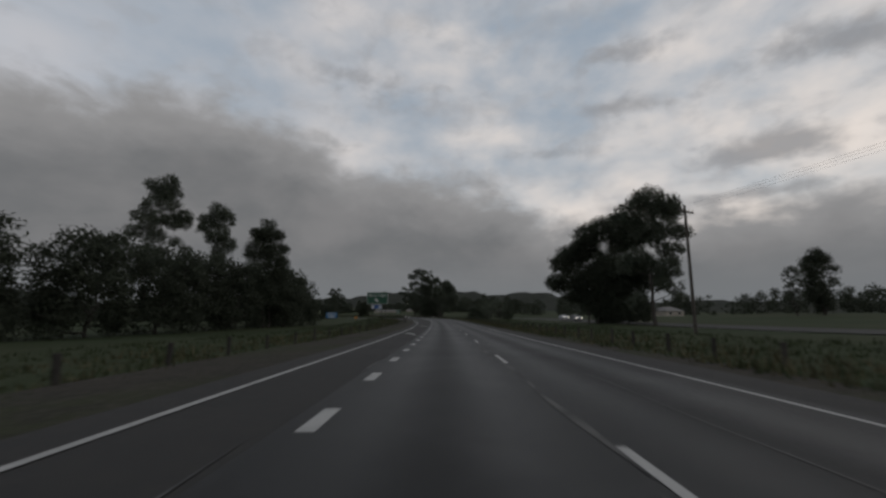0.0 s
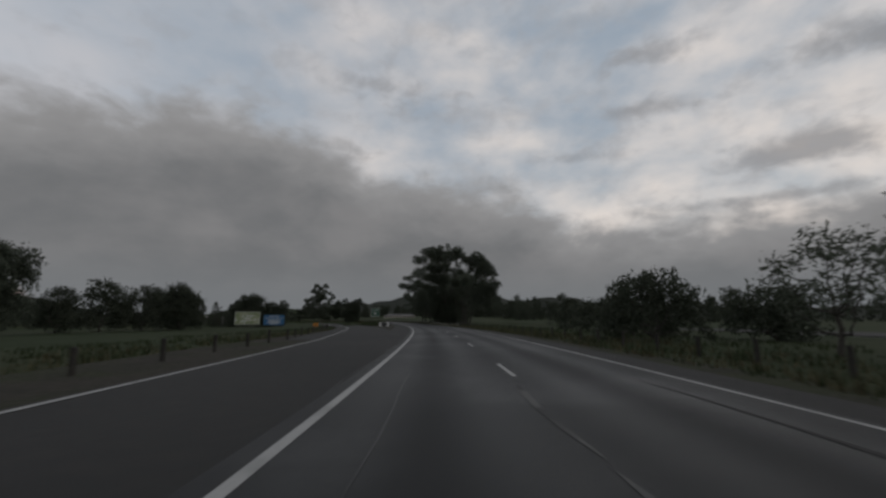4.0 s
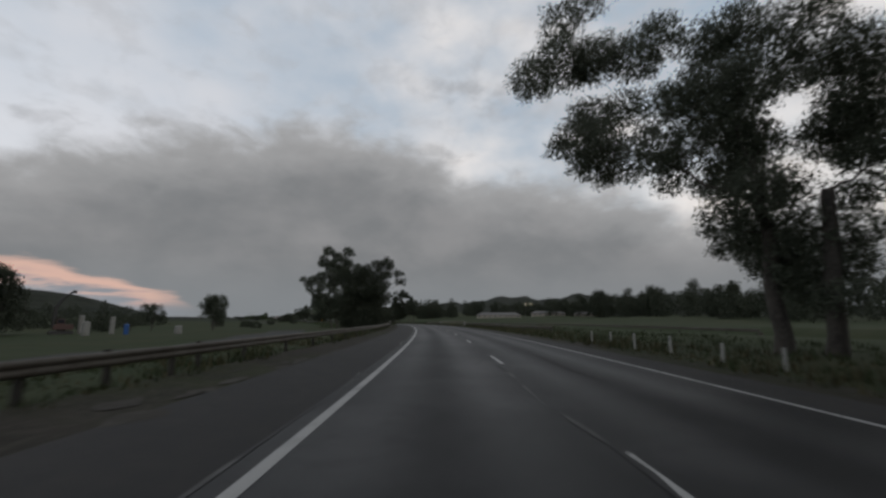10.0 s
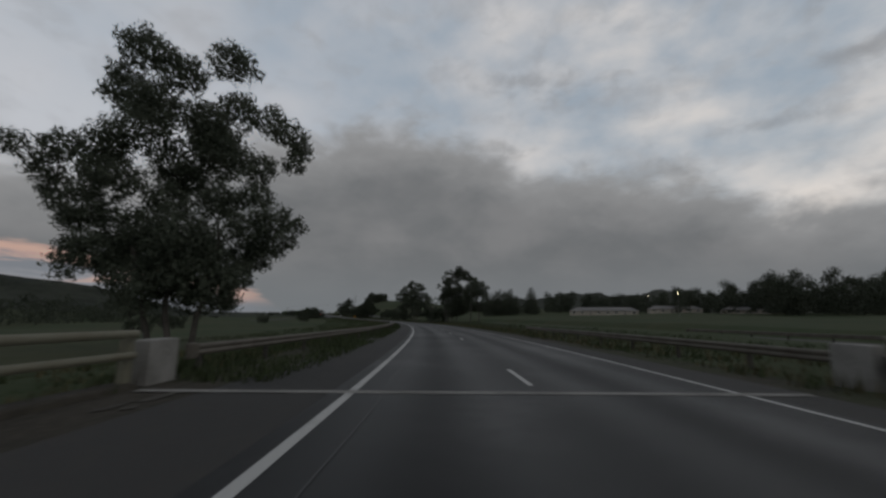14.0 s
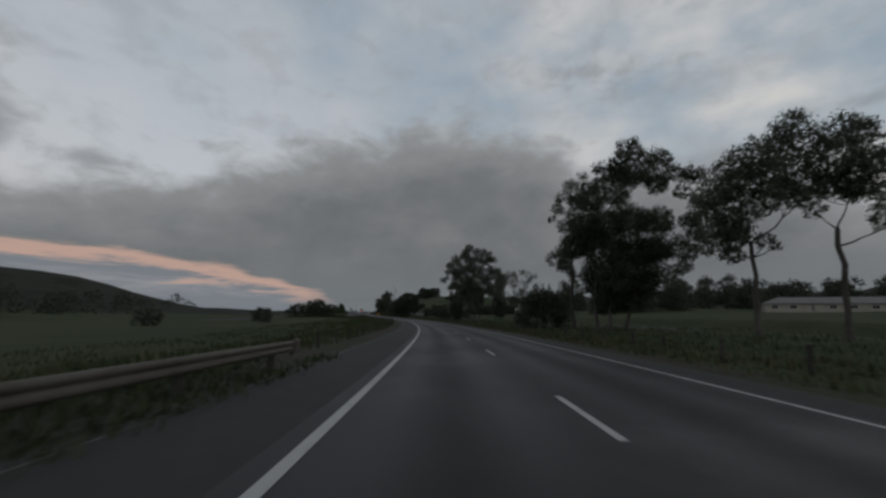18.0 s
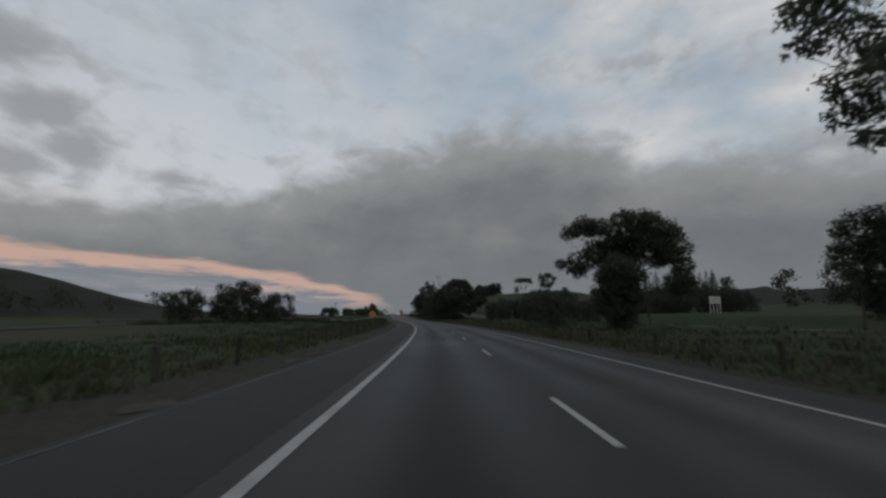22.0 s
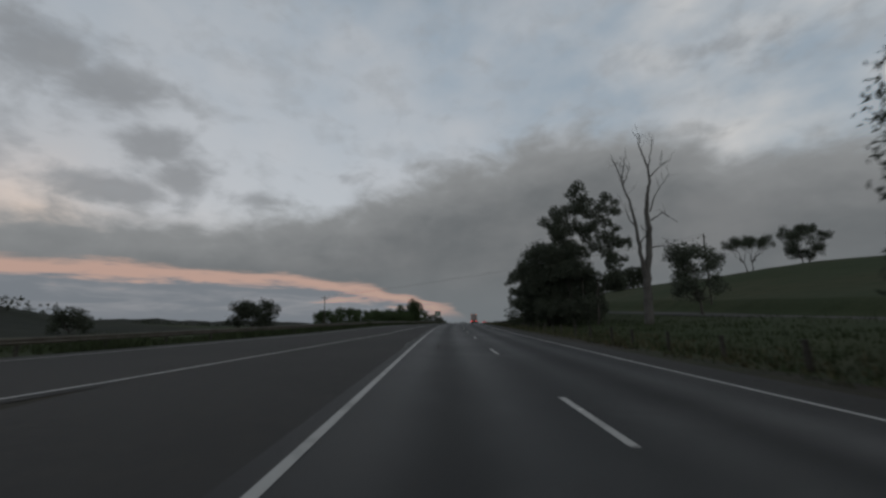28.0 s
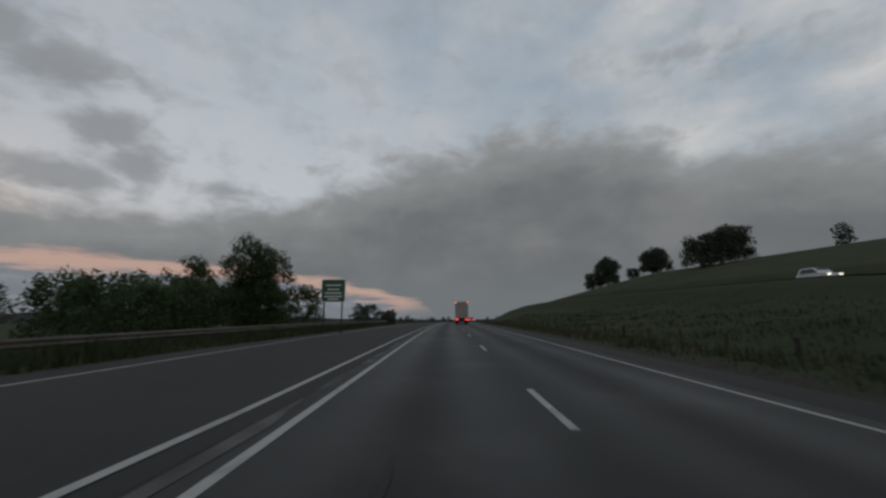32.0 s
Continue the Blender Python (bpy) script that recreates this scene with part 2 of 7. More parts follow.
# ---------------------------------------------------------------- world and sun
def build_world():
    w = bpy.data.worlds.new("dusk_sky")
    scene.world = w
    w.use_nodes = True
    nt = w.node_tree
    nt.nodes.clear()
    N = lambda kind, **kw: _set(nt.nodes.new(kind), kw)
    L = nt.links.new

    def _set(n, kw):
        for k, v in kw.items():
            if k == "operation":
                n.operation = v
        return n

    def val(x):
        n = nt.nodes.new("ShaderNodeValue")
        n.outputs[0].default_value = x
        return n.outputs[0]

    def m(op, a, b=None, c=None):
        n = N("ShaderNodeMath", operation=op)
        for i, x in enumerate((a, b, c)):
            if x is None:
                continue
            if isinstance(x, (int, float)):
                n.inputs[i].default_value = x
            else:
                L(x, n.inputs[i])
        return n.outputs[0]

    def step(x, lo, hi):
        n = nt.nodes.new("ShaderNodeMapRange")
        n.interpolation_type = "SMOOTHSTEP"
        for i, v in ((0, x), (1, lo), (2, hi)):
            if isinstance(v, (int, float)):
                n.inputs[i].default_value = v
            else:
                L(v, n.inputs[i])
        return n.outputs[0]

    def mix(f, a, b):
        n = nt.nodes.new("ShaderNodeMix")
        n.data_type = "RGBA"
        for i, v in ((0, f), (6, a), (7, b)):
            if isinstance(v, (int, float)):
                n.inputs[i].default_value = v
            elif isinstance(v, tuple):
                n.inputs[i].default_value = (*v, 1)
            else:
                L(v, n.inputs[i])
        return n.outputs[2]

    def ramp(x, stops):
        n = nt.nodes.new("ShaderNodeValToRGB")
        n.color_ramp.interpolation = "EASE"
        e = n.color_ramp.elements
        while len(e) < len(stops):
            e.new(.5)
        for k, (p, c) in zip(e, stops):
            k.position, k.color = p, ((c,) * 3 if isinstance(c, (int, float)) else c) + (1,)
        L(x, n.inputs[0])
        return n.outputs[0]

    tc = nt.nodes.new("ShaderNodeTexCoord").outputs["Generated"]
    sep = nt.nodes.new("ShaderNodeSeparateXYZ")
    L(tc, sep.inputs[0])
    x, y, z = sep.outputs
    az = m("MULTIPLY", m("ARCTAN2", m("MULTIPLY", x, -1.0), y), 57.29578)   # degrees, left positive from north
    el = m("MULTIPLY", m("ARCSINE", z), 57.29578)

    def noise_at(scale, detail, rough, sx=1.0, sz=1.0, flat=.12, dist=0.0, seed=0.0):
        den = m("ADD", m("MAXIMUM", z, 0.0), flat)
        c = nt.nodes.new("ShaderNodeCombineXYZ")
        L(m("MULTIPLY", m("DIVIDE", x, den), sx), c.inputs[0])
        L(m("DIVIDE", y, den), c.inputs[1])
        c.inputs[2].default_value = seed
        n = nt.nodes.new("ShaderNodeTexNoise")
        n.inputs["Scale"].default_value, n.inputs["Detail"].default_value = scale, detail
        n.inputs["Roughness"].default_value, n.inputs["Distortion"].default_value = rough, dist
        L(c.outputs[0], n.inputs["Vector"])
        return n.outputs["Fac"]

    n_big = noise_at(.55, 5, .55, seed=3.1, flat=.2)
    def noise_round(scale, detail, rough, tall=2.2, dist=0.0, seed=0.0):
        c = nt.nodes.new("ShaderNodeCombineXYZ")
        L(x, c.inputs[0])
        L(y, c.inputs[1])
        L(m("ADD", m("MULTIPLY", z, tall), seed), c.inputs[2])
        n = nt.nodes.new("ShaderNodeTexNoise")
        n.inputs["Scale"].default_value, n.inputs["Detail"].default_value = scale, detail
        n.inputs["Roughness"].default_value, n.inputs["Distortion"].default_value = rough, dist
        L(c.outputs[0], n.inputs["Vector"])
        return n.outputs["Fac"]

    n_mid = noise_round(5.5, 7, .5, tall=1.7, dist=.1, seed=3.3)
    n_low = noise_round(3.2, 7, .55, tall=2.6, seed=1.2)

    azn = m("DIVIDE", m("ADD", az, 60.0), 180.0)        # -60..120 degrees to 0..1
    P = lambda a: (a + 60) / 180
    # clear sky behind the cloud
    sky = nt.nodes.new("ShaderNodeTexSky")
    sky.sky_type, sky.sun_disc = "NISHITA", False
    sky.sun_elevation, sky.sun_rotation = radians(2.0), radians(-95)
    skyc = nt.nodes.new("ShaderNodeMix")
    skyc.data_type, skyc.blend_type = "RGBA", "MULTIPLY"
    skyc.inputs[0].default_value = 1
    L(sky.outputs[0], skyc.inputs[6])
    skyc.inputs[7].default_value = (.30, .30, .30, 1)
    blue = mix(.8, skyc.outputs[2], SKY_BLUE)
    # high thin cloud, lighter and warmer to the east of the road
    warm = step(az, 46.0, -18.0)
    high = mix(warm, SKY_HIGH, SKY_WARM)
    cover = step(m("ADD", m("MULTIPLY", n_mid, .8), m("MULTIPLY", n_big, .8)), .5, 1.1)
    up = mix(cover, blue, high)
    bright = m("MULTIPLY", step(el, 42.0, 14.0), step(m("ABSOLUTE", m("SUBTRACT", az, 66.0)), 40.0, 5.0))
    up = mix(m("MULTIPLY", bright, .55), up, SKY_RIM)
    # broken dark clouds: soft masses torn up by noise
    def noise_flat(ka, ke, detail, rough, seed):
        c = nt.nodes.new("ShaderNodeCombineXYZ")
        L(m("MULTIPLY", az, ka), c.inputs[0])
        L(m("MULTIPLY", el, ke), c.inputs[1])
        c.inputs[2].default_value = seed
        n = nt.nodes.new("ShaderNodeTexNoise")
        n.inputs["Scale"].default_value, n.inputs["Detail"].default_value = 1.0, detail
        n.inputs["Roughness"].default_value, n.inputs["Distortion"].default_value = rough, .35
        L(c.outputs[0], n.inputs["Vector"])
        return n.outputs["Fac"]

    torn = m("ADD", m("MULTIPLY", noise_flat(.13, .24, 6, .55, 4.0), .7), m("MULTIPLY", noise_flat(.40, .62, 4, .5, 7.0), .3))
    total = None
    for a0, e0, wa, we, k in ((-39, 17.6, 7, 2.0, 1.0), (-26, 25.2, 6, 1.5, .75), (-15, 20.6, 5, 1.2, .7), (-46, 26, 8, 2.4, .8), (-24, 31, 6, 2, .6), (-33, 13, 9, 1.0, .7), (8, 30, 10, 3, .5),
                              (12, 17.5, 8, 1.6, .6), (82.5, 17.4, 4.2, 2.8, 1.0), (85.5, 20.4, 5, 3.6, 1.0), (90, 24.6, 6.5, 3.4, 1.0), (88.5, 14.8, 6, 1.9, 1.0), (97, 27, 8, 4, .9), (104, 18, 8, 6, .9), (62, 19.5, 5, 1.2, .5), (74, 15.6, 4, 1.2, .6)):
        q = m("ADD", m("POWER", m("DIVIDE", m("SUBTRACT", az, a0), wa), 2.0), m("POWER", m("DIVIDE", m("SUBTRACT", el, e0), we), 2.0))
        e = m("MULTIPLY", m("EXPONENT", m("MULTIPLY", q, -1.0)), k)
        total = e if total is None else m("MAXIMUM", total, e)
    dk = step(m("ADD", total, m("MULTIPLY", m("SUBTRACT", torn, .5), 2.0)), .18, .95)
    up = mix(m("MULTIPLY", dk, .68), up, SKY_PATCH)
    fleece = m("MULTIPLY", step(torn, .46, .64), .34)
    up = mix(fleece, up, SKY_PATCH2)
    up = mix(step(el, 38.0, 56.0), up, SKY_ZENITH)
    # the long grey bank
    edge = m("MULTIPLY", ramp(azn, [(P(-60), .13), (P(-35), .125), (P(-16), .125), (P(-6), .175), (P(10), .19), (P(22), .24), (P(30), .26), (P(42), .235), (P(54), .205),
                                    (P(68), .155), (P(80), .13), (P(115), .115)]), 100.0)
    wob = m("ADD", m("MULTIPLY", m("SUBTRACT", n_low, .5), 7.0), m("MULTIPLY", m("SUBTRACT", torn, .5), 9.0))
    over = m("SUBTRACT", m("ADD", edge, wob), el)
    bank = step(over, -1.6, 3.2)
    bcol = mix(step(m("ADD", n_mid, m("MULTIPLY", n_low, .5)), .55, 1.0), SKY_BANK, SKY_BANK2)
    bcol = mix(step(over, 9.0, 1.0), bcol, SKY_CREST)
    bcol = mix(step(el, 9.0, 1.0), bcol, SKY_LOW)
    col = mix(bank, up, bcol)
    # the gap under the bank, with the last pink light
    bars = noise_flat(.11, .75, 7, .6, 2.0)
    top = m("ADD", m("MULTIPLY", ramp(azn, [(P(44), .0), (P(49), .029), (P(55), .047), (P(62), .060), (P(70), .070), (P(80), .073), (P(118), .074)]), 100.0), m("MULTIPLY", m("SUBTRACT", bars, .5), 2.6))
    gap = m("MULTIPLY", step(m("SUBTRACT", top, el), -.2, .7), step(az, 44.0, 52.0))
    depth = m("SUBTRACT", top, el)
    fade = step(m("ADD", depth, m("MULTIPLY", m("SUBTRACT", bars, .5), 5.0)), 1.1, 2.7)
    bar = m("MULTIPLY", step(bars, .56, .66), step(depth, .3, 1.0))
    g = mix(m("MAXIMUM", fade, m("MULTIPLY", bar, .55)), SKY_PINK, mix(step(bars, .35, .6), SKY_SLATE2, SKY_SLATE))
    g = mix(step(el, 2.6, .8), g, SKY_SLATE)
    col = mix(m("MULTIPLY", gap, .94), col, g)
    bg = nt.nodes.new("ShaderNodeBackground")
    bg.inputs[1].default_value = SKY_LEVEL
    L(col, bg.inputs[0])
    out = nt.nodes.new("ShaderNodeOutputWorld")
    L(bg.outputs[0], out.inputs[0])


SKY_LEVEL = 2.83
SKY_BLUE, SKY_HIGH, SKY_WARM, SKY_PATCH, SKY_RIM = (.32, .40, .485), (.445, .475, .51), (.76, .72, .67), (.19, .198, .208), (.60, .62, .65)
SKY_PATCH2, SKY_SLATE2 = (.32, .34, .36), (.27, .28, .30)
SKY_ZENITH = (.08, .095, .115)
SKY_BANK, SKY_BANK2, SKY_LOW = (.147, .158, .165), (.202, .209, .214), (.162, .179, .190)
SKY_CREST = (.26, .27, .275)
SKY_PINK, SKY_SLATE = (.52, .35, .29), (.19, .21, .235)
build_world()

sun = new("sun", bpy.data.lights.new("sun", "SUN"))
sun.data.energy, sun.data.angle, sun.data.color = 0.5, radians(60), (1, .97, .93)
sun.matrix_world = look((60, 20, 90), (0, 40, 0))


# ---------------------------------------------------------------- materials
def material(name, base, rough=.8, spots=(), bump=0.0, bump_scale=40.0, metal=0.0, spec=.5, island=0.0, objrand=0.0, coords="Object", emit=None):
    """spots: rows of (scale, low, high, colour, amount): noise that shows colour between low and high."""
    ma = bpy.data.materials.new(name)
    ma.use_nodes = True
    nt = ma.node_tree
    bsdf = nt.nodes["Principled BSDF"]
    bsdf.inputs["Roughness"].default_value, bsdf.inputs["Metallic"].default_value = rough, metal
    bsdf.inputs["Specular IOR Level"].default_value = spec
    L = nt.links.new
    tc = nt.nodes.new("ShaderNodeTexCoord").outputs[coords]
    rgb = nt.nodes.new("ShaderNodeRGB")
    rgb.outputs[0].default_value = (*base, 1)
    col = rgb.outputs[0]
    for scale, lo, hi, c, amount in spots:
        n = nt.nodes.new("ShaderNodeTexNoise")
        n.inputs["Scale"].default_value, n.inputs["Detail"].default_value = scale, 5
        L(tc, n.inputs["Vector"])
        r = nt.nodes.new("ShaderNodeMapRange")
        r.inputs[1].default_value, r.inputs[2].default_value, r.inputs[4].default_value = lo, hi, amount
        L(n.outputs["Fac"], r.inputs[0])
        mx = nt.nodes.new("ShaderNodeMix")
        mx.data_type = "RGBA"
        L(r.outputs[0], mx.inputs[0])
        L(col, mx.inputs[6])
        mx.inputs[7].default_value = (*c, 1)
        col = mx.outputs[2]
    if island or objrand:
        g = nt.nodes.new("ShaderNodeNewGeometry").outputs["Random Per Island"] if island else nt.nodes.new("ShaderNodeObjectInfo").outputs["Random"]
        h = nt.nodes.new("ShaderNodeHueSaturation")
        r = nt.nodes.new("ShaderNodeMapRange")
        a = island or objrand
        r.inputs[3].default_value, r.inputs[4].default_value = 1 - a, 1 + a
        L(g, r.inputs[0])
        L(r.outputs[0], h.inputs["Value"])
        L(col, h.inputs["Color"])
        col = h.outputs[0]
    L(col, bsdf.inputs["Base Color"])
    if bump:
        n = nt.nodes.new("ShaderNodeTexNoise")
        n.inputs["Scale"].default_value, n.inputs["Detail"].default_value = bump_scale, 4
        L(tc, n.inputs["Vector"])
        b = nt.nodes.new("ShaderNodeBump")
        b.inputs["Strength"].default_value, b.inputs["Distance"].default_value = bump, .02
        L(n.outputs["Fac"], b.inputs["Height"])
        L(b.outputs[0], bsdf.inputs["Normal"])
    if emit:
        bsdf.inputs["Emission Color"].default_value = (*emit[:3], 1)
        bsdf.inputs["Emission Strength"].default_value = emit[3]
    return ma


M_GRASS = material("pasture", (.038, .054, .026), .95, [(.03, .42, .62, (.056, .060, .032), .8), (.25, .45, .7, (.028, .042, .018), .75), (3.0, .45, .75, (.066, .072, .040), .5)], bump=.6, bump_scale=3, spec=.1)
# the pale mottling at scale .3 paints patches of wet sheen into the colour
M_ASPHALT = material("asphalt", (.020, .021, .022), .56, [(.05, .45, .6, (.014, .015, .016), .7), (.3, .52, .68, (.052, .052, .053), .75), (2.2, .5, .72, (.012, .012, .013), .6), (30, .4, .75, (.045, .045, .044), .4)], bump=.5, bump_scale=60, spec=.3)


def wheel_paths(ma):
    """Traffic wear: paler, smoother wheel paths and darker middles of the lanes, broken up along the road."""
    nt = ma.node_tree
    bsdf = nt.nodes["Principled BSDF"]
    L = nt.links.new
    at_ = nt.nodes.new("ShaderNodeAttribute")
    at_.attribute_name = "across"
    ramp = nt.nodes.new("ShaderNodeValToRGB")
    ramp.color_ramp.interpolation = "EASE"
    stops = ((0, .45), (.14, .8), (.25, .2), (.36, .85), (.5, .4), (.60, .7), (.71, .1), (.82, .75), (.92, .3), (1, .2))
    e = ramp.color_ramp.elements
    while len(e) < len(stops):
        e.new(.5)
    for k, (q, v) in zip(e, stops):
        k.position, k.color = q, (v, v, v, 1)
    L(at_.outputs["Fac"], ramp.inputs[0])
    n = nt.nodes.new("ShaderNodeTexNoise")
    n.inputs["Scale"].default_value, n.inputs["Detail"].default_value = .12, 4
    L(nt.nodes.new("ShaderNodeTexCoord").outputs["Object"], n.inputs["Vector"])
    add = nt.nodes.new("ShaderNodeMath")
    add.operation = "MULTIPLY_ADD"
    L(n.outputs["Fac"], add.inputs[0])
    add.inputs[1].default_value, add.inputs[2].default_value = .9, -.45
    both = nt.nodes.new("ShaderNodeMath")
    both.use_clamp = True
    L(ramp.outputs[0], both.inputs[0])
    L(add.outputs[0], both.inputs[1])
    old = bsdf.inputs["Base Color"].links[0].from_socket
    h = nt.nodes.new("ShaderNodeHueSaturation")
    r = nt.nodes.new("ShaderNodeMapRange")
    r.inputs[3].default_value, r.inputs[4].default_value = .6, 1.45
    L(both.outputs[0], r.inputs[0])
    L(r.outputs[0], h.inputs["Value"])
    L(old, h.inputs["Color"])
    L(h.outputs[0], bsdf.inputs["Base Color"])
    r2 = nt.nodes.new("ShaderNodeMapRange")
    r2.inputs[3].default_value, r2.inputs[4].default_value = .66, .46
    L(both.outputs[0], r2.inputs[0])
    L(r2.outputs[0], bsdf.inputs["Roughness"])


wheel_paths(M_ASPHALT)
M_SHOULDER = material("old_seal", (.038, .037, .036), .8, [(.12, .4, .6, (.027, .027, .027), .8), (2.5, .45, .7, (.05, .047, .042), .5), (40, .4, .7, (.06, .058, .053), .4)], bump=.6, bump_scale=60, spec=.3)
M_GRAVEL = material("gravel_verge", (.050, .045, .037), .95, [(.12, .46, .56, (.038, .046, .021), .9), (.9, .45, .62, (.034, .033, .026), .7), (6, .45, .7, (.085, .077, .064), .6)], bump=.8, bump_scale=30, spec=.15)
M_PAINT = material("line_paint", (.44, .44, .425), .7, [(1.5, .52, .75, (.22, .22, .21), .7), (25, .5, .8, (.2, .2, .2), .5)], bump=.2, bump_scale=80)
M_PAINT_OLD = material("worn_line_paint", (.11, .11, .105), .75, [(.5, .42, .56, (.034, .034, .034), 1.0), (25, .45, .8, (.05, .05, .05), .6)])
M_TAR = material("crack_seal", (.020, .020, .021), .45, [(2, .4, .7, (.035, .035, .035), .7)])
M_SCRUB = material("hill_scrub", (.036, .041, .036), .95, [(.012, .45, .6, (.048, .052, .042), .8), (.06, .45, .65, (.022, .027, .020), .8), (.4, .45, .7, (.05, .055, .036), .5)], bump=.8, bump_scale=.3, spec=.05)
M_PEBBLE = material("pale_gravel", (.085, .08, .07), .95, [(1.2, .4, .6, (.05, .046, .04), .9), (20, .4, .7, (.12, .115, .10), .5)], bump=.6, bump_scale=40, spec=.15)
def leafy(ma, amount):
    """Lets part of the light through a leaf."""
    nt = ma.node_tree
    bsdf, out = nt.nodes["Principled BSDF"], nt.nodes["Material Output"]
    tr = nt.nodes.new("ShaderNodeBsdfTranslucent")
    nt.links.new(bsdf.inputs["Base Color"].links[0].from_socket, tr.inputs["Color"])
    mx = nt.nodes.new("ShaderNodeMixShader")
    mx.inputs[0].default_value = amount
    nt.links.new(bsdf.outputs[0], mx.inputs[1])
    nt.links.new(tr.outputs[0], mx.inputs[2])
    nt.links.new(mx.outputs[0], out.inputs["Surface"])
    return ma


M_LEAF = material("gum_leaves", (.098, .114, .084), .65, island=.25, spec=.2)
M_LEAF_D = material("dark_leaves", (.066, .077, .055), .7, island=.25, spec=.15)
M_LEAF_G = material("green_leaves", (.066, .096, .040), .65, island=.35, spec=.18)
for ma in (M_LEAF, M_LEAF_D, M_LEAF_G):
    leafy(ma, .35)
M_BARK = material("gum_bark", (.065, .058, .05), .9, [(.9, .4, .6, (.036, .031, .027), .9), (6, .4, .7, (.11, .10, .085), .5)], bump=.7, bump_scale=14)
M_BARK_DEAD = material("weathered_dead_wood", (.10, .095, .088), .9, [(.9, .4, .6, (.055, .05, .045), .9), (6, .4, .7, (.15, .145, .135), .5)], bump=.7, bump_scale=10)
M_STEM = material("grass_blades", (.046, .060, .029), .9, island=.3, spec=.15)
M_STEM_DRY = material("dry_grass", (.088, .080, .046), .9, island=.45, spec=.15)


# ---------------------------------------------------------------- ground and road
def ground():
    sv = np.concatenate([np.arange(-380, -40, 20.0), np.arange(-40, 1100, 5.0), np.arange(1100, 1700, 15.0), np.arange(1700, 2500, 50.0)])
    dv = np.concatenate([-np.concatenate([np.arange(14, 96, 4.0), np.geomspace(98, 690, 22)])[::-1], np.arange(-13, 13.1, 1.0), np.arange(15, 59, 2.0), np.geomspace(60, 700, 22)])
    s, d = np.meshgrid(sv, dv, indexing="ij")
    x, y, r = road_at(s, d)
    z = r + land(s, d) - .035
    n, m = s.shape
    v = np.stack([x, y, z], -1).reshape(-1, 3)
    i = (np.arange(n - 1)[:, None] * m + np.arange(m - 1)[None]).ravel()
    q = [np.stack([i, i + 1, i + m + 1, i + m], -1)]
    # rings that carry the sheet on to the horizon, with the far ranges
    border = np.concatenate([np.arange(m - 1), np.arange(n - 1) * m + m - 1, (n - 1) * m + np.arange(m - 1, 0, -1), np.arange(n - 1, 0, -1) * m])
    c = np.array([-330.0, 640.0])
    b = v[border]
    az = np.degrees(np.arctan2(-(b[:, 0] - c[0]), b[:, 1] - c[1]))
    rad = np.hypot(b[:, 0] - c[0], b[:, 1] - c[1])
    rows = [border]
    for R, k in ((1400, .1), (2000, .35), (2700, .8), (3300, 1.0), (3900, .7), (4600, .4)):
        rr = np.maximum(R, rad * 1.05 * (R / 1400) ** .3)
        el = np.interp(az, [-180, -60, -34, -22, -8, 4, 12, 20, 30, 48, 58, 70, 82, 96, 130, 180], [1.5, 1.2, 1.5, 2.8, 3.2, 3.1, 2.5, .9, .4, .3, .45, .85, 1.0, 1.0, 1.0, 1.5])
        el = el * (1 + .10 * np.sin(az * .55) + .06 * np.sin(az * 1.7 + 1) + .03 * np.sin(az * 4.1))
        zz = b[:, 2] * (1 - k) + 3300 * np.tan(np.radians(el)) * k * (1 if R <= 3400 else .9)
        nv = np.stack([c[0] + (b[:, 0] - c[0]) / rad * rr, c[1] + (b[:, 1] - c[1]) / rad * rr, zz], -1)
        rows.append(len(v) + np.arange(len(border)))
        v = np.concatenate([v, nv])
    for a, e in zip(rows, rows[1:]):
        q.append(np.stack([a, np.roll(a, -1), np.roll(e, -1), e], -1)[:, ::-1])
    q = np.concatenate(q)
    me = quads_mesh("ground", v, q, M_GRASS, smooth=True)
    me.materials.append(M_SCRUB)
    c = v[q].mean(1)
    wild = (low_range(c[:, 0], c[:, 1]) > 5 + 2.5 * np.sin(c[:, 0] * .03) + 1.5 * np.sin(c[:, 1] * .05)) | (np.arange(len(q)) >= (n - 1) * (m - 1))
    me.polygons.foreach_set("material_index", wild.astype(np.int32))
    ob = new("ground", me)
    return tagged(ob, "dark green rough pasture rising to grassy hills", "ground", kind="structure")


ground()
END = 1900
seal_l = lambda s: left_line(s) - table(s, (-100, 3.4), (60, 3.6), (120, 4.8), (150, 6.5), (190, 6.3), (215, 2.9), (420, 2.9), (560, 2.8), (700, 2.9), (790, 3.4), (835, 4.4), (850, 6.0), (862, 4.6), (880, 4.2), (1000, 3.0), (1200, 3.2))
verge_l = lambda s: seal_l(s) - table(s, (0, 3.2), (190, 4.4), (215, 4.2), (330, 2.0), (560, 2.2), (800, 2.2), (840, 1.0), (1000, 1.0))
strip("verge_left", -150, END, 5, verge_l, lambda s: seal_l(s) + .3, -.012, M_GRAVEL, "gravel verge with sparse weeds beside the seal", "verge", 2)
strip("verge_right", -150, END, 5, lambda s: left_line(s) + WIDE + 1.2, lambda s: left_line(s) + WIDE + 2.9, -.012, M_GRAVEL, "narrow gravel verge beside the median grass", "verge", 2)
strip("shoulder_left", -150, END, 5, seal_l, lambda s: left_line(s) - .35, 0.0, M_SHOULDER, "worn grey sealed shoulder", "shoulder", 2)
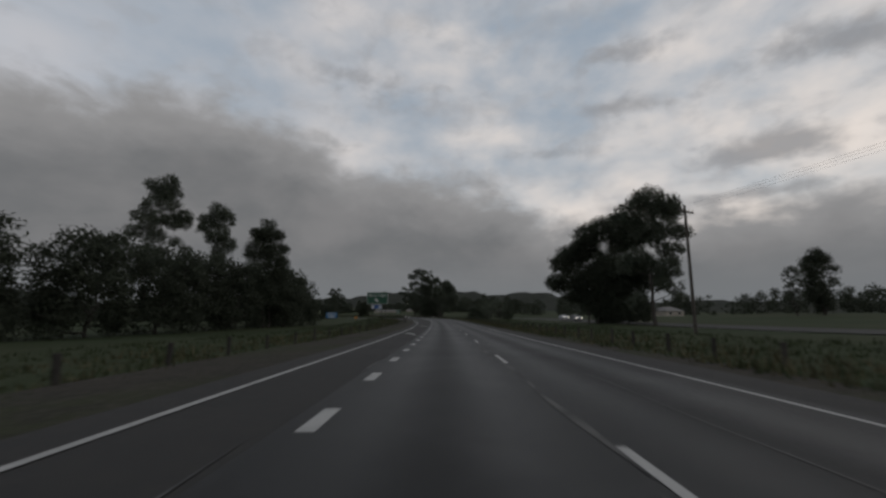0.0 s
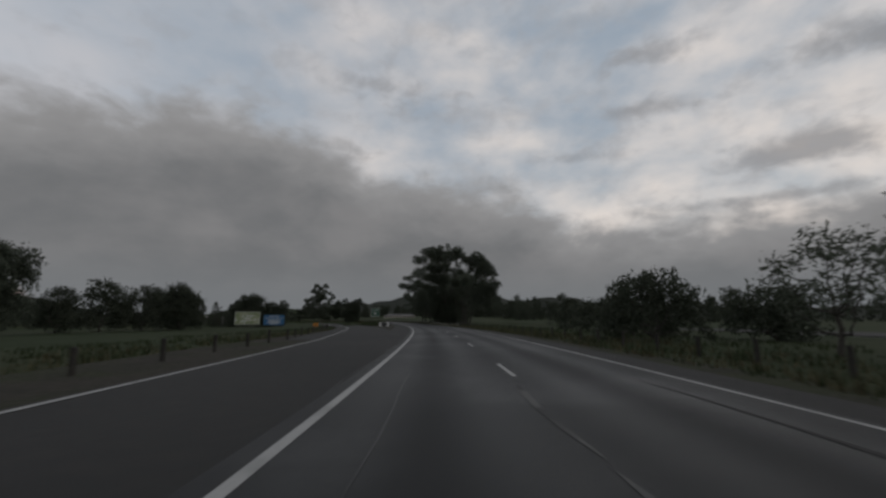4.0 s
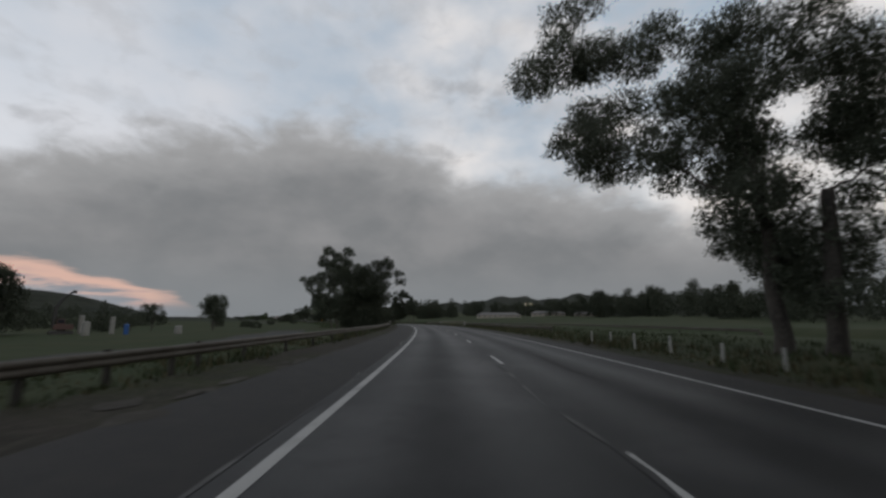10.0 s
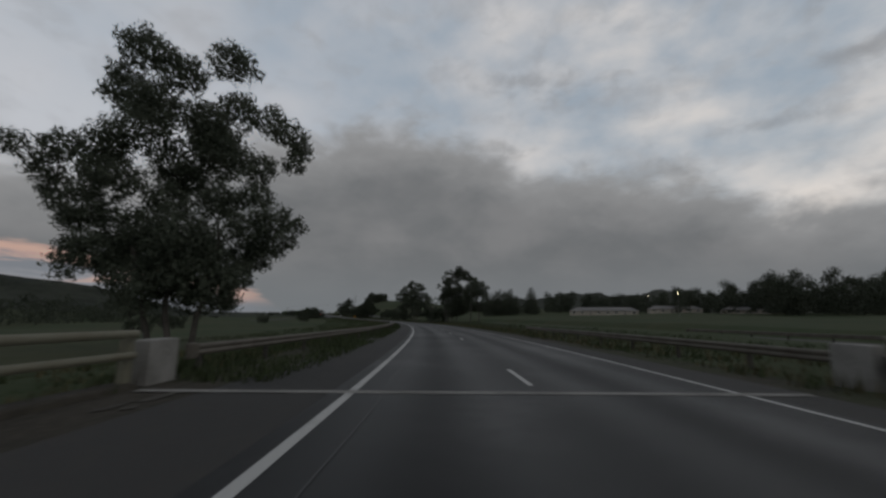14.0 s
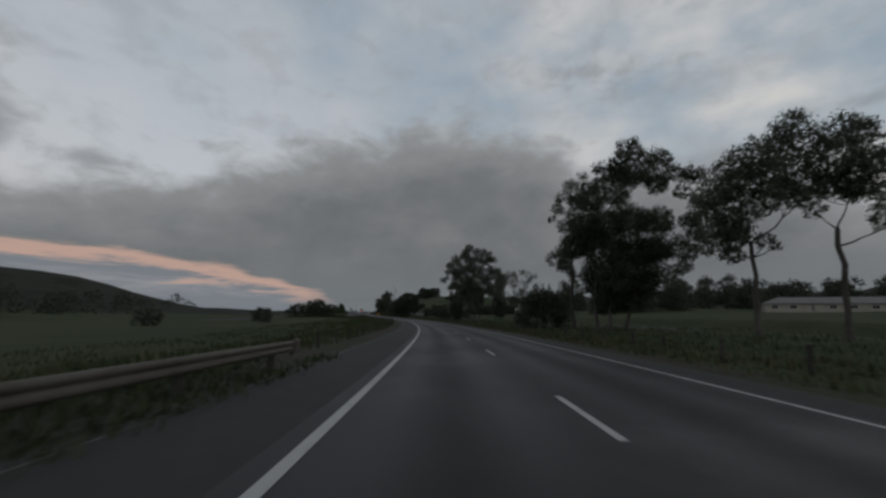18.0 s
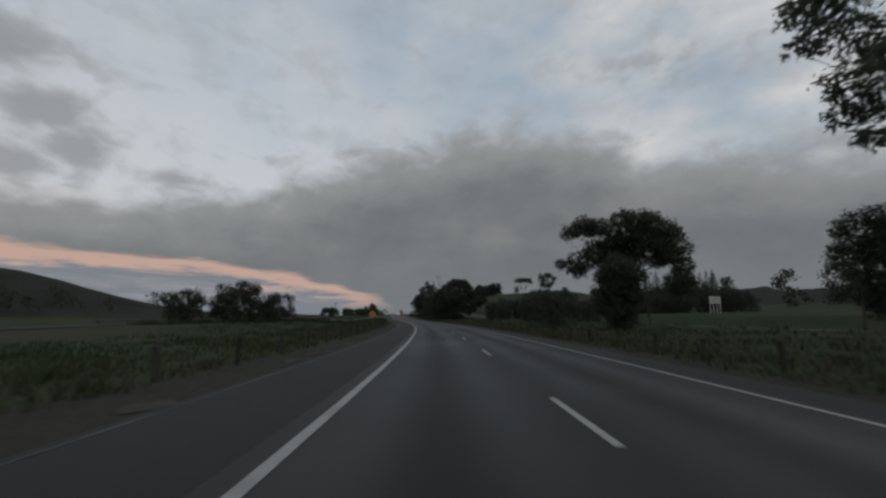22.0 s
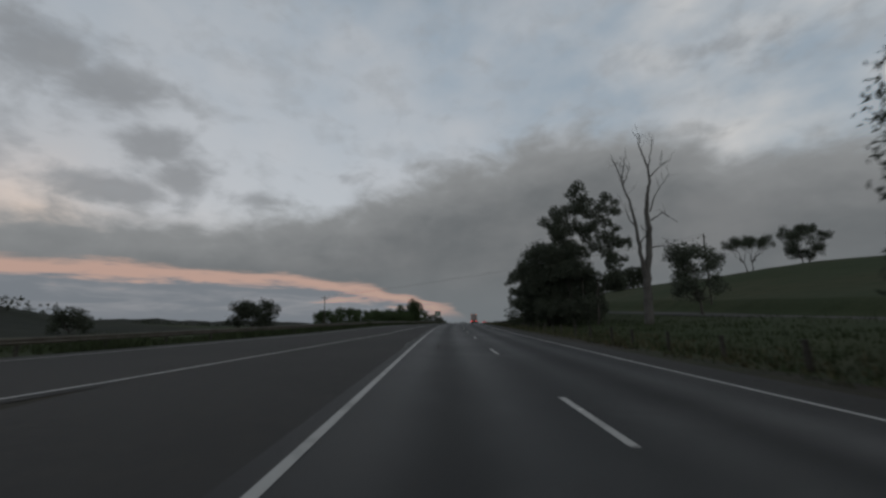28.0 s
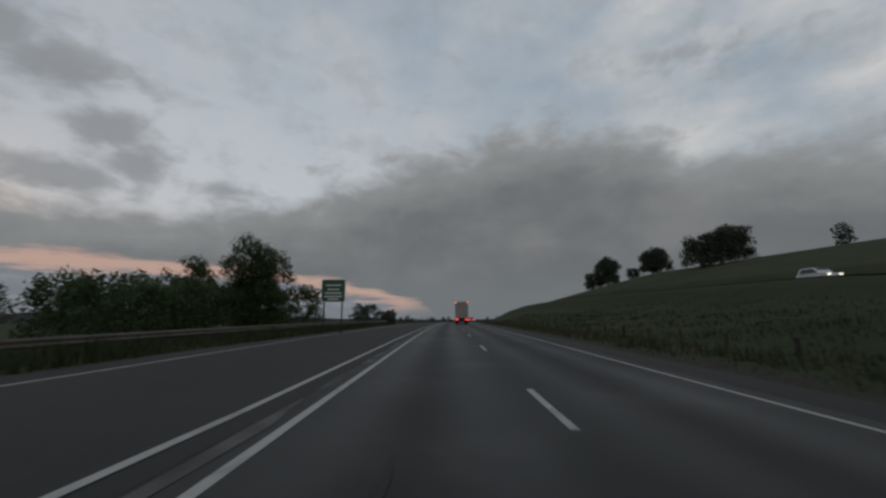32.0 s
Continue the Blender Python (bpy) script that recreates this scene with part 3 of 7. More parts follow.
strip("shoulder_right", -150, END, 5, lambda s: left_line(s) + WIDE + .2, lambda s: left_line(s) + WIDE + 1.5, 0.0, M_SHOULDER, "narrow sealed shoulder along the median", "shoulder")
road = strip("road", -150, END, 5, lambda s: left_line(s) - .4, lambda s: left_line(s) + WIDE + .25, .006, M_ASPHALT, "dark damp asphalt carriageway with two lanes", "road", 12)
lane = road.data.attributes.new("across", "FLOAT", "POINT")
lane.data.foreach_set("value", np.tile(np.linspace(0, 1, 13), len(road.data.vertices) // 13))


ramp_r = lambda s: table(s, (600, -215), (650, -130), (700, -72), (760, -33), (800, -17.5), (814, -14), (828, -11.5), (850, -8), (878, -5.5), (967, -3.1), (1100, -2.5), (1300, -2.4))
ramp_l = lambda s: table(s, (600, -228), (650, -142), (700, -83), (760, -43), (800, -29), (815, -25.5), (832, -21), (860, -15), (882, -12.1), (969, -9.3), (1060, -7.6), (1200, -4.6), (1300, -4.4))
on_ramp_z = lambda s, d: np.maximum((land(s, d) + .07) * (1 - ss(s, 800, 842)) + .003, land(s, d) + .003)
strip("on_ramp", 712, 1250, 5, lambda s: ramp_l(s) - 1.6, lambda s: ramp_r(s) + .5, on_ramp_z, M_SHOULDER, "grey asphalt on-ramp that joins beside the slow lane", "road", 4)
exit_c = lambda s: table(s, (150, -6.2), (190, -9.8), (221, -14.2), (250, -19.5), (300, -24.5), (360, -25), (420, -33), (500, -43), (600, -42), (692, -54))
exit_z = lambda s, d: (land(s, d) + .07) * ss(s, 205, 235) + .002
strip("exit_ramp", 150, 420, 5, lambda s: exit_c(s) - 4.3, lambda s: np.minimum(exit_c(s) + 4.3, left_line(s) - .4), exit_z, M_SHOULDER, "grey exit ramp that curves away through the grass", "road", 4)
strip("far_carriageway", -150, 1500, 5, 34, 46, lambda s, d: land(s, d) + .06, M_SHOULDER, "opposite carriageway beyond the wide grass median", "road", 4)


def line(name, s0, s1, off, w, ma=M_PAINT, z=.012, label="white painted line"):
    f = off if callable(off) else (lambda s, o=off: left_line(s) + o)
    return strip(name, s0, s1, 4, lambda s: f(s) - w / 2, lambda s: f(s) + w / 2, z, ma, label, "road marking")


line("edge_line_right", -100, END, lambda s: left_line(s) + table(s, (-100, 7.55), (0, 7.6), (70, 7.75), (900, 7.75), (980, 7.5), (1200, 7.4)), .115, label="thin white edge line by the median")
line("edge_line_left", 112, 812, 0.0, .17, label="broad white edge line of the slow lane")
line("edge_line_left", 812, END, 0.0, .15, label="white edge line of the slow lane")
line("shoulder_edge", 470, 800, lambda s: seal_l(s) + .25 + .05 * np.sin(s * .13), .07, M_PAINT_OLD, .006, "faded pale line along the edge of the shoulder")
line("on_ramp_line", 790, 1240, ramp_r, .15, z=lambda s, d: on_ramp_z(s, d) + .012, label="white line between slow lane and on-ramp")
line("on_ramp_edge", 790, 1240, ramp_l, .14, z=lambda s, d: on_ramp_z(s, d) + .012, label="white edge line of the on-ramp")
line("exit_ramp_line", 222, 330, lambda s: exit_c(s) + 3.4, .15, z=lambda s, d: exit_z(s, d) + .012, label="white edge line of the exit ramp")
line("far_edge_line", -100, 880, 34.2, .14, z=lambda s, d: land(s, d) + .075, label="white edge line of the opposite carriageway")
line("exit_lane_edge", -100, 330, lambda s: left_line(s) - table(s, (0, 2.45), (60, 2.6), (100, 3.4), (150, 6.2), (190, 10.2), (228, 15.6), (260, 21), (330, 25)), .15, label="white edge line curving onto the exit ramp", z=lambda s, d: exit_z(s, d) + .014)


def dashes(name, s0, s1, period, length, off, w, ma, label):
    holder = thing(name, pose(0, 0, 0), label, "road marking", kind="structure")
    for s in np.arange(s0, s1, period):
        a = np.array([s, s + length / 2, s + length])
        v = []
        for d in (off - w / 2, off + w / 2):
            x, y, r = road_at(a, left_line(a) + d)
            v.append(np.stack([x, y, r + .012], -1))
        v = np.concatenate(v)
        part("dash", quads_mesh("dash", v, [(0, 3, 4, 1), (1, 4, 5, 2)], ma), ma, holder)
    return holder


for s0, s1, gap in ((-56, 13, 11.6), (13.9, 180, 11.72), (189.6, 200, 12), (216.9, 392, 12.14), (405.6, 440, 12), (449.9, 540, 12.0), (545.4, 780, 11.97), (784.8, 1500, 12.06)):
    dashes("lane_dashes", s0, s1, gap, 3.0, LANE, .13, M_PAINT, "white broken lane line between the two lanes")
dashes("exit_dashes", -21.2, 110, 4.47, 1.4, 0.0, .26, M_PAINT, "short broad dashes beside the exit lane")


# ---------------------------------------------------------------- trees
def tube(pts, radii, n=6):
    """Vertices and quads of a bent tapering limb."""
    pts = np.asarray(pts, float)
    t = np.gradient(pts, axis=0)
    t /= np.linalg.norm(t, axis=1)[:, None] + 1e-9
    ref = np.array([.31, .87, .12])
    u = np.cross(t, ref)
    u /= np.linalg.norm(u, axis=1)[:, None] + 1e-9
    w = np.cross(t, u)
    a = np.linspace(0, 2 * np.pi, n, endpoint=False)
    ring = pts[:, None] + (np.cos(a)[None, :, None] * u[:, None] + np.sin(a)[None, :, None] * w[:, None]) * np.asarray(radii)[:, None, None]
    v = ring.reshape(-1, 3)
    k = len(pts)
    i = (np.arange(k - 1)[:, None] * n + np.arange(n)[None]).ravel()
    j = (np.arange(k - 1)[:, None] * n + (np.arange(n)[None] + 1) % n).ravel()
    return v, np.stack([i, j, j + n, i + n], -1)


def bend(rng, a, b, sag, k=6, wob=.03):
    """A crooked line from a to b that starts steeply."""
    a, b = np.asarray(a, float), np.asarray(b, float)
    t = np.linspace(0, 1, k)[:, None]
    p = a + (b - a) * t
    p[:, 2] += np.sin(t[:, 0] * np.pi) * sag
    p[1:-1] += rng.normal(0, wob, (k - 2, 3)) * np.linalg.norm(b - a)
    return p


def leaves(rng, centres, radii, per, size, flat=.7):
    """Many small leaves in puffs: thin blades that hang a little."""
    V = []
    for c, r in zip(centres, radii):
        n = int(per * r * r)
        g = rng.normal(0, 1, (n, 3))
        g /= np.linalg.norm(g, axis=1)[:, None]
        p = g * (rng.random(n) ** .55)[:, None] * (r * 1.05)
        p[:, 2] = np.where(p[:, 2] > 0, p[:, 2] * flat, p[:, 2] * flat * .8)
        p += c
        l = size * (.6 + .8 * rng.random(n))[:, None]
        d = rng.normal(0, 1, (n, 3)) + np.array([0, 0, -.5])
        d /= np.linalg.norm(d, axis=1)[:, None]
        s = np.cross(d, rng.normal(0, 1, (n, 3)))
        s /= np.linalg.norm(s, axis=1)[:, None] + 1e-9
        V.append(np.stack([p - d * l * .5 + s * l * .1, p + s * l * .34, p + d * l * .6 - s * l * .12], 1))
    V = np.concatenate(V).reshape(-1, 3)
    return V, np.arange(len(V)).reshape(-1, 3)


def auto_lobes(rng, style, H, W, base):
    """Round masses that make up a crown: rows of (x, y, z, radius)."""
    out = []
    if style == "gum":
        n = 11 + int(H * .4)
        for i in range(n):
            u = (i + .5) / n
            z = H * (base + .04 + (.90 - base) * u)
            prof = max(.3, 1 - ((z / H - .62) / .48) ** 2)
            a, q = i * 2.4 + rng.random(), W * prof * (.45 + .45 * rng.random())
            r = min(H * .15, W * .5) * (.75 + .5 * rng.random())
            q = min(q, W - r * .8)
            out.append((math.cos(a) * q, math.sin(a) * q, min(z, H - r * .75), r))
        out.append((0, 0, H - H * .09, H * .11))
    elif style == "flat":
        for i in range(11):
            a, q = i * 2.4, W * math.sqrt((i + .3) / 11) * .88
            r = H * .15 * (.8 + .5 * rng.random())
            out.append((math.cos(a) * q, math.sin(a) * q, H * .86 - H * .12 * (q / W) ** 2, r))
    elif style == "dense":
        n = 16 + int(H * .5)
        for i in range(n):
            z = H * (.08 + .80 * ((i + rng.random()) / n))
            q = W * math.sqrt(max(.12, 1 - (max(z / H - .4, 0) / .62) ** 2)) * (.45 + .5 * rng.random())
            r = max(min(H * .15, W * .45), min(W * .36, H * .26)) * (.8 + .5 * rng.random())
            a = i * 2.4 + rng.random()
            q = min(q, max(W - r * .7, .3))
            out.append((math.cos(a) * q, math.sin(a) * q, min(z, H - r * .8), r))
        out.append((0, 0, H - H * .11, H * .13))
    return out


def tree(name, m, height, width, label, seed, style="gum", bark=None, leaf=None, fill=1.0, size=.5, base=.3, lean=0.0, group="", lobes=None, trunks=1):
    """style gum: rounded masses on long limbs; dense: masses down to the ground; flat: umbrella; pine: tiered cone; bare: limbs with a few tufts."""
    rng = np.random.default_rng(seed)
    root = thing(name, m, label, "bush" if name == "bush" else "tree", group)
    bark, leaf = bark or M_BARK, leaf or M_LEAF
    H, W = height, width / 2
    V, Q, k = [], [], 0

    def add(vq):
        nonlocal k
        V.append(vq[0])
        Q.append(vq[1] + k)
        k += len(vq[0])

    C, R = [], []
    r0 = max(.1, H * .016)
    if style == "pine":
        add(tube(bend(rng, (0, 0, -.4), (lean, 0, H * .97), 0), np.linspace(r0, .04, 6)))
        n = int(46 + H * 3)
        for i in range(n):
            u = (i + rng.random()) / n
            z = H * (base * .4 + (1 - base * .4) * u)
            rr = W * (1 - u) ** .6 * (.4 + .6 * rng.random())
            a = i * 2.4
            C.append(np.array([math.cos(a) * rr, math.sin(a) * rr, z]))
            R.append(max(.6, W * .42 * (1.15 - u)))
        for c in C[::3]:
            add(tube(bend(rng, (0, 0, c[2] - .2), c, 0, 3), np.array([.08, .05, .02]), 4))
    else:
        if lobes:
            deep = lambda x: float(np.clip(rng.normal(0, .55), -1, 1)) * W * .6 * math.sqrt(max(.12, 1 - (x / (W * 1.1)) ** 2))
            L = [(x, deep(x), z, r * 1.1) for x, z, r in lobes]
            for x, z, r in lobes:
                for _ in range(2):
                    q = r * (.6 + .35 * rng.random())
                    L.append((x * .88 + rng.normal(0, .45) * r, deep(x), min(max(z - .1 * r + rng.normal(0, .6) * r, 1.2), H - q), q))
        elif style == "bare":
            L = []
        else:
            L = auto_lobes(rng, style, H, W, base)
        fork = H * base * (1.0 if style != "dense" else .5)
        stems = []
        for i in range(trunks):
            off = (i - (trunks - 1) / 2) * W * .22
            stem = bend(rng, (off, rng.normal(0, .1) * W, -.4), (off * 1.6 + lean * .3 + rng.normal(0, .015) * H, rng.normal(0, .02) * H, fork), 0, 5)
            add(tube(stem, np.linspace(r0 * 1.3, r0 * .85, 5) / trunks ** .4, 8))
            stems.append(stem)
        limbs = []
        ends = [np.array(l[:3]) for l in sorted(L, key=lambda l: -l[3])[:9]] if L else [np.array([math.cos(i * 2.4) * W * (.3 + .7 * rng.random()), math.sin(i * 2.4) * W * .8, H * (.62 + .38 * rng.random())]) for i in range(9)]
        for e in ends:
            stem = stems[int(np.argmin([abs(q[-1][0] - e[0]) for q in stems]))]
            limb = bend(rng, stem[-1] if e[2] > fork + 1 else stem[2], e, -.05 * H, 8)
            add(tube(limb, np.linspace(r0 * .6, r0 * .12, 8)))
            limbs.append(limb)
        for x, y, z, r in L:
            n = max(6, int(6 + 2.8 * r * r))
            g = rng.normal(0, 1, (n, 3))
            g /= np.linalg.norm(g, axis=1)[:, None]
            g[:, 2] = np.where(g[:, 2] < -.7, -g[:, 2] * .8, g[:, 2])
            pts = np.array([x, y, z]) + g * r * (.45 + .5 * rng.random((n, 1))) * np.array([1, 1, 1.05])
            for p in pts:
                C.append(p)
                R.append(min(max(.55, r * .5), 1.5) * (.75 + .5 * rng.random()))
        if C:
            stretch = H / max(c[2] + r * .7 for c, r in zip(C, R))
            C = [c * np.array([1, 1, stretch]) for c in C]
        tips = list(C[::14]) if L else [e + rng.normal(0, 1.3, 3) for e in ends for _ in range(5)]
        for c in tips:
            limb = limbs[int(np.argmin([np.min(np.linalg.norm(l - c, axis=1)) for l in limbs]))]
            below = limb[limb[:, 2] < c[2]]
            j = below[np.argmin(np.linalg.norm(below - c, axis=1))] if len(below) else limb[0]
            add(tube(bend(rng, j, c, -.02 * H, 4), np.linspace(r0 * .22, r0 * .05, 4), 4))
    part("trunk", quads_mesh("trunk", np.concatenate(V), np.concatenate(Q), bark, smooth=True), bark, root)
    if C:
        if style == "dense" and H < 11:
            size, fill = size * .8, fill * 1.1
        lv, lq = leaves(rng, C, R, (27 if style == "dense" and not lobes else 32) * fill * (.5 / size) ** 2, size, flat=1.0 if style != "pine" else .8)
        part("crown", quads_mesh("crown", lv, lq, leaf), leaf, root)
    return root


def crown_tree(name, m, label, seed, puffs, size=0.19, fill=1.0, stems=1, leaf=None, bark=None, group="", behind=()):
    """A tree drawn as rounded masses of fine leaves, rows of (across, height, radius), on limbs that fork out to each of them; behind adds masses as (across, depth, height, radius)."""
    rng = np.random.default_rng(seed)
    root = thing(name, m, label, "bush" if name == "bush" else "tree", group)
    leaf, bark = leaf or M_LEAF, bark or M_BARK
    W = max(abs(x) + r for x, z, r in puffs)
    H = max(z + r for x, z, r in puffs)
    mid = sum(x * r for x, z, r in puffs) / sum(r for x, z, r in puffs)
    P = []
    for x, z, r in puffs:
        z = z - .16 * r
        room = W * math.sqrt(max(.1, 1 - ((x - mid) / (1.1 * W)) ** 2))
        P.append((np.array([x, float(np.clip(rng.normal(0, .6), -1, 1)) * room * .11, z]), r))
        if z < H * .4 or rng.random() < .3:
            P.append((np.array([x * .94, room * (.15 + .3 * rng.random()), z * .95 + rng.normal(-.1, .3) * r]), r * .95))
    P += [(np.array([x, y, z]), r) for x, y, z, r in behind]
    V, Q, k = [], [], 0

    def add(vq):
        nonlocal k
        V.append(vq[0])
        Q.append(vq[1] + k)
        k += len(vq[0])

    # stems, then limbs from the nearest point already grown
    r0 = max(.09, H * .0095) / stems ** .3
    low = sorted(z - r for x, z, r in puffs)[len(puffs) // 4]
    fork = min(max(low, H * .16), H * .42)
    nodes = []
    for i in range(stems):
        off = (i - (stems - 1) / 2) * (.4 + W * .09)
        top = np.array([off * 1.5 + mid * .25 + rng.normal(0, .02) * H, rng.normal(0, .02) * H, fork * (.85 + .3 * rng.random())])
        p = bend(rng, (off, rng.normal(0, .5), -.4), top, 0, 7, .012)
        rr = np.linspace(r0 * 1.35, r0 * .9, 7)
        rr[0] *= 1.25
        add(tube(p, rr, 9))
        nodes += [(q, a) for q, a in zip(p[3:], rr[3:])]
    for c, r in sorted(P, key=lambda q: float(np.linalg.norm(q[0] - np.array([mid * .3, 0, fork])))):
        best, cost = None, 1e9
        for q, a in nodes:
            v = c - q
            g = np.linalg.norm(v)
            f = g + max(0, .55 * g - v[2]) * 1.2 - a * 6
            if f < cost:
                best, cost = (q, a), f
        q, a = best
        e = c - np.array([0, 0, .25 * r])
        p = bend(rng, q, e, -.06 * np.linalg.norm(e - q), 7, .016)
        b = min(a * .72, .025 + .010 * np.linalg.norm(e - q) + .02 * r)
        rr = np.linspace(b, max(.018, b * .3), 7)
        add(tube(p, rr, 6))
        nodes += [(u, w) for u, w in zip(p[2:6], rr[2:6])]
        for _ in range(3):
            g = rng.normal(0, 1, 3)
            g[2] = abs(g[2]) * .6
            t = c + g / np.linalg.norm(g) * r * .75
            add(tube(bend(rng, p[4], t, 0, 4), np.linspace(b * .3, .008, 4), 4))
    part("trunk", quads_mesh("trunk", np.concatenate(V), np.concatenate(Q), bark, smooth=True), bark, root)
    C, R, core, cr = [], [], [], []
    for c, r in P:
        n = int(np.clip(9 + 6 * r * r, 9, 34))
        i = np.arange(n) + .5
        z = 1 - 1.8 * i / n
        a = i * 2.39996 + rng.random() * 6.28
        h = np.sqrt(np.maximum(0, 1 - z * z))
        g = np.stack([np.cos(a) * h, np.sin(a) * h, z], -1) + rng.normal(0, .14, (n, 3))
        C += list(c + g * np.array([.72, .72, .68]) * r)
        R += list(r * .38 * (.7 + .6 * rng.random(n)))
        core.append(c - np.array([0, 0, .08 * r]))
        cr.append(r * .8)
    size *= 1.17
    lv, _ = leaves(rng, C, R, 10 * fill / size ** 2, size, flat=1.0)
    big = max(size * 2.0, .34)
    lw, _ = leaves(rng, core, cr, 13 * fill / big ** 2, big, flat=1.0)
    lv = np.concatenate([lv, lw])
    part("crown", quads_mesh("crown", lv, np.arange(len(lv)).reshape(-1, 3), leaf), leaf, root)
    return root


GUM = "tall gum tree with open grey-green crown and pale limbs"
DENSE = "dense dark tree with leaves down to the grass"


def at(s, d, turn=0.0):
    return spot(s, d, -.05, turn)


# the tall trees of the median
crown_tree("gum_tree", at(68.9, 34.4, -42), "tall gum tree with open crown on a forked pale trunk", 1, size=0.31, fill=1, stems=1, leaf=M_LEAF,
           puffs=[(0.3, 21.4, 2.5), (-1.2, 20.9, 2), (-3.7, 19.5, 2.1), (-5.2, 18.4, 1.4), (3.1, 20, 2.2), (4.2, 18.6, 1.4), (1.8, 19.4, 1.8), (-0.4, 18.5, 2.1), (-2.6, 17.9, 1.8), (4.8, 15.1, 1.7), (3, 15.7, 2.2), (0.7, 16.3, 1.9), (-1.3, 15.7, 1.6)]
           + [(3.8, 12.4, 1.7), (2.1, 12.5, 1.5), (0.9, 14, 1.5), (2.8, 9.7, 1.7), (1.5, 8.9, 1.2), (1.7, 7.1, 1.6), (-1.9, 11.5, 2.2), (-3.6, 10.5, 2), (-0.3, 10.7, 1.3), (3.7, 5.3, 1.1), (4.4, 6.7, 0.6), (-2.1, 4.6, 1.4), (-3.3, 3.9, 1.3), (3.9, 10.3, 0.9)])
crown_tree("gum_tree", at(86.4, 31.0, -29), "broad gum tree with heavy rounded crown low over the grass", 2, size=0.34, fill=1.15, stems=2, leaf=M_LEAF_D,
           puffs=[(5.5, 20.0, 2.9), (2.1, 19.7, 3.4), (-0.7, 18.1, 3.0), (8.5, 19.6, 3.0), (9.7, 17.4, 2.3), (6.5, 17.3, 3.0), (-4.5, 14.5, 2.7), (-2.1, 15.6, 2.5), (-6.1, 12.6, 2.3), (0.3, 13.2, 3.2), (4.2, 11.9, 3.7), (7.9, 11.7, 2.9)]
           + [(-7.5, 9.0, 2.1), (-4.1, 10.0, 3.0), (0.1, 9.3, 3.4), (3.9, 8.6, 3.7), (7.6, 9.2, 2.7), (10.4, 10.8, 2.8), (-3.6, 6.8, 2.8), (0.4, 5.6, 3.4), (4.3, 5.4, 3.3), (8.0, 6.0, 2.4), (2.2, 3.3, 3.1), (5.9, 2.8, 2.9), (8.8, 2.8, 2.6)])
crown_tree("gum_tree", at(243.4, 16.7, -27), "tall gum tree with several stems and high spreading crown", 10, size=0.26, fill=1.05, stems=3, leaf=M_LEAF, group="median gum grove",
           puffs=[(3.6, 20.2, 2.1), (5.2, 18.4, 2.1), (1.5, 19.2, 1.9), (3, 17.4, 2.1), (6.9, 16.8, 1.8), (8.2, 15.5, 1.6), (9.4, 14.7, 0.8), (8.3, 13.1, 1.5), (9.9, 11.9, 1.2), (7.1, 15.1, 1.1), (8.5, 11.2, 1.6), (4.5, 15.6, 1.5)]
           + [(2.8, 14.3, 1.2), (3, 12, 1.5), (4.9, 10.8, 2.1), (7, 9.6, 1.8), (8.7, 9.5, 1.1), (9.7, 8, 1.1), (3.9, 8.7, 2.1), (6, 7.4, 1.5), (2, 9.8, 1.5), (7.4, 6.8, 0.8), (4, 5.6, 1.7), (2.4, 4.7, 1.7), (4.7, 4.2, 0.9), (1.4, 7.1, 1.7)]
           + [(5.1, 13.6, 1.6), (3.7, 15.2, 1.5), (6.4, 11.6, 1.5), (7.8, 11.2, 1.3), (1.3, 16.2, 1.1), (6.1, 15.8, 1.3), (1.8, 12.2, 1.2)]
           + [(-4.4, 21.8, 1.7), (-2.4, 22.5, 1.6), (-1.1, 21, 1.4), (-0.2, 19.6, 1.3), (-3.5, 20, 1.3), (-2.5, 16.3, 1.1), (-6.2, 20.8, 1.5)])
crown_tree("gum_tree", at(254.0, 14.5, -19), "tall gum tree with high open crown over dense foliage", 11, size=0.26, fill=1.15, stems=3, leaf=M_LEAF_D, group="median gum grove",
           puffs=[(-5.8, 22.5, 1.8), (-4.2, 23.5, 1.8), (-2.3, 22.1, 1.5), (0.1, 21.1, 1)]
           + [(-7.2, 18.5, 1.4), (-5, 18.2, 2.1), (-2.5, 18.2, 1.8), (0.6, 17.6, 1.1), (2.9, 16.7, 1.2), (-7.6, 15.2, 1.6), (-6, 15.6, 1.8), (-3.2, 14.7, 2.6), (1, 13.7, 1.5), (4.4, 14.2, 1.3), (-8.3, 12.4, 1.3), (-4.6, 10.4, 3.1), (0.2, 8.9, 1.9), (4.7, 9.2, 1.5), (-5.3, 6, 3.1), (-0.6, 4.1, 3.3)])
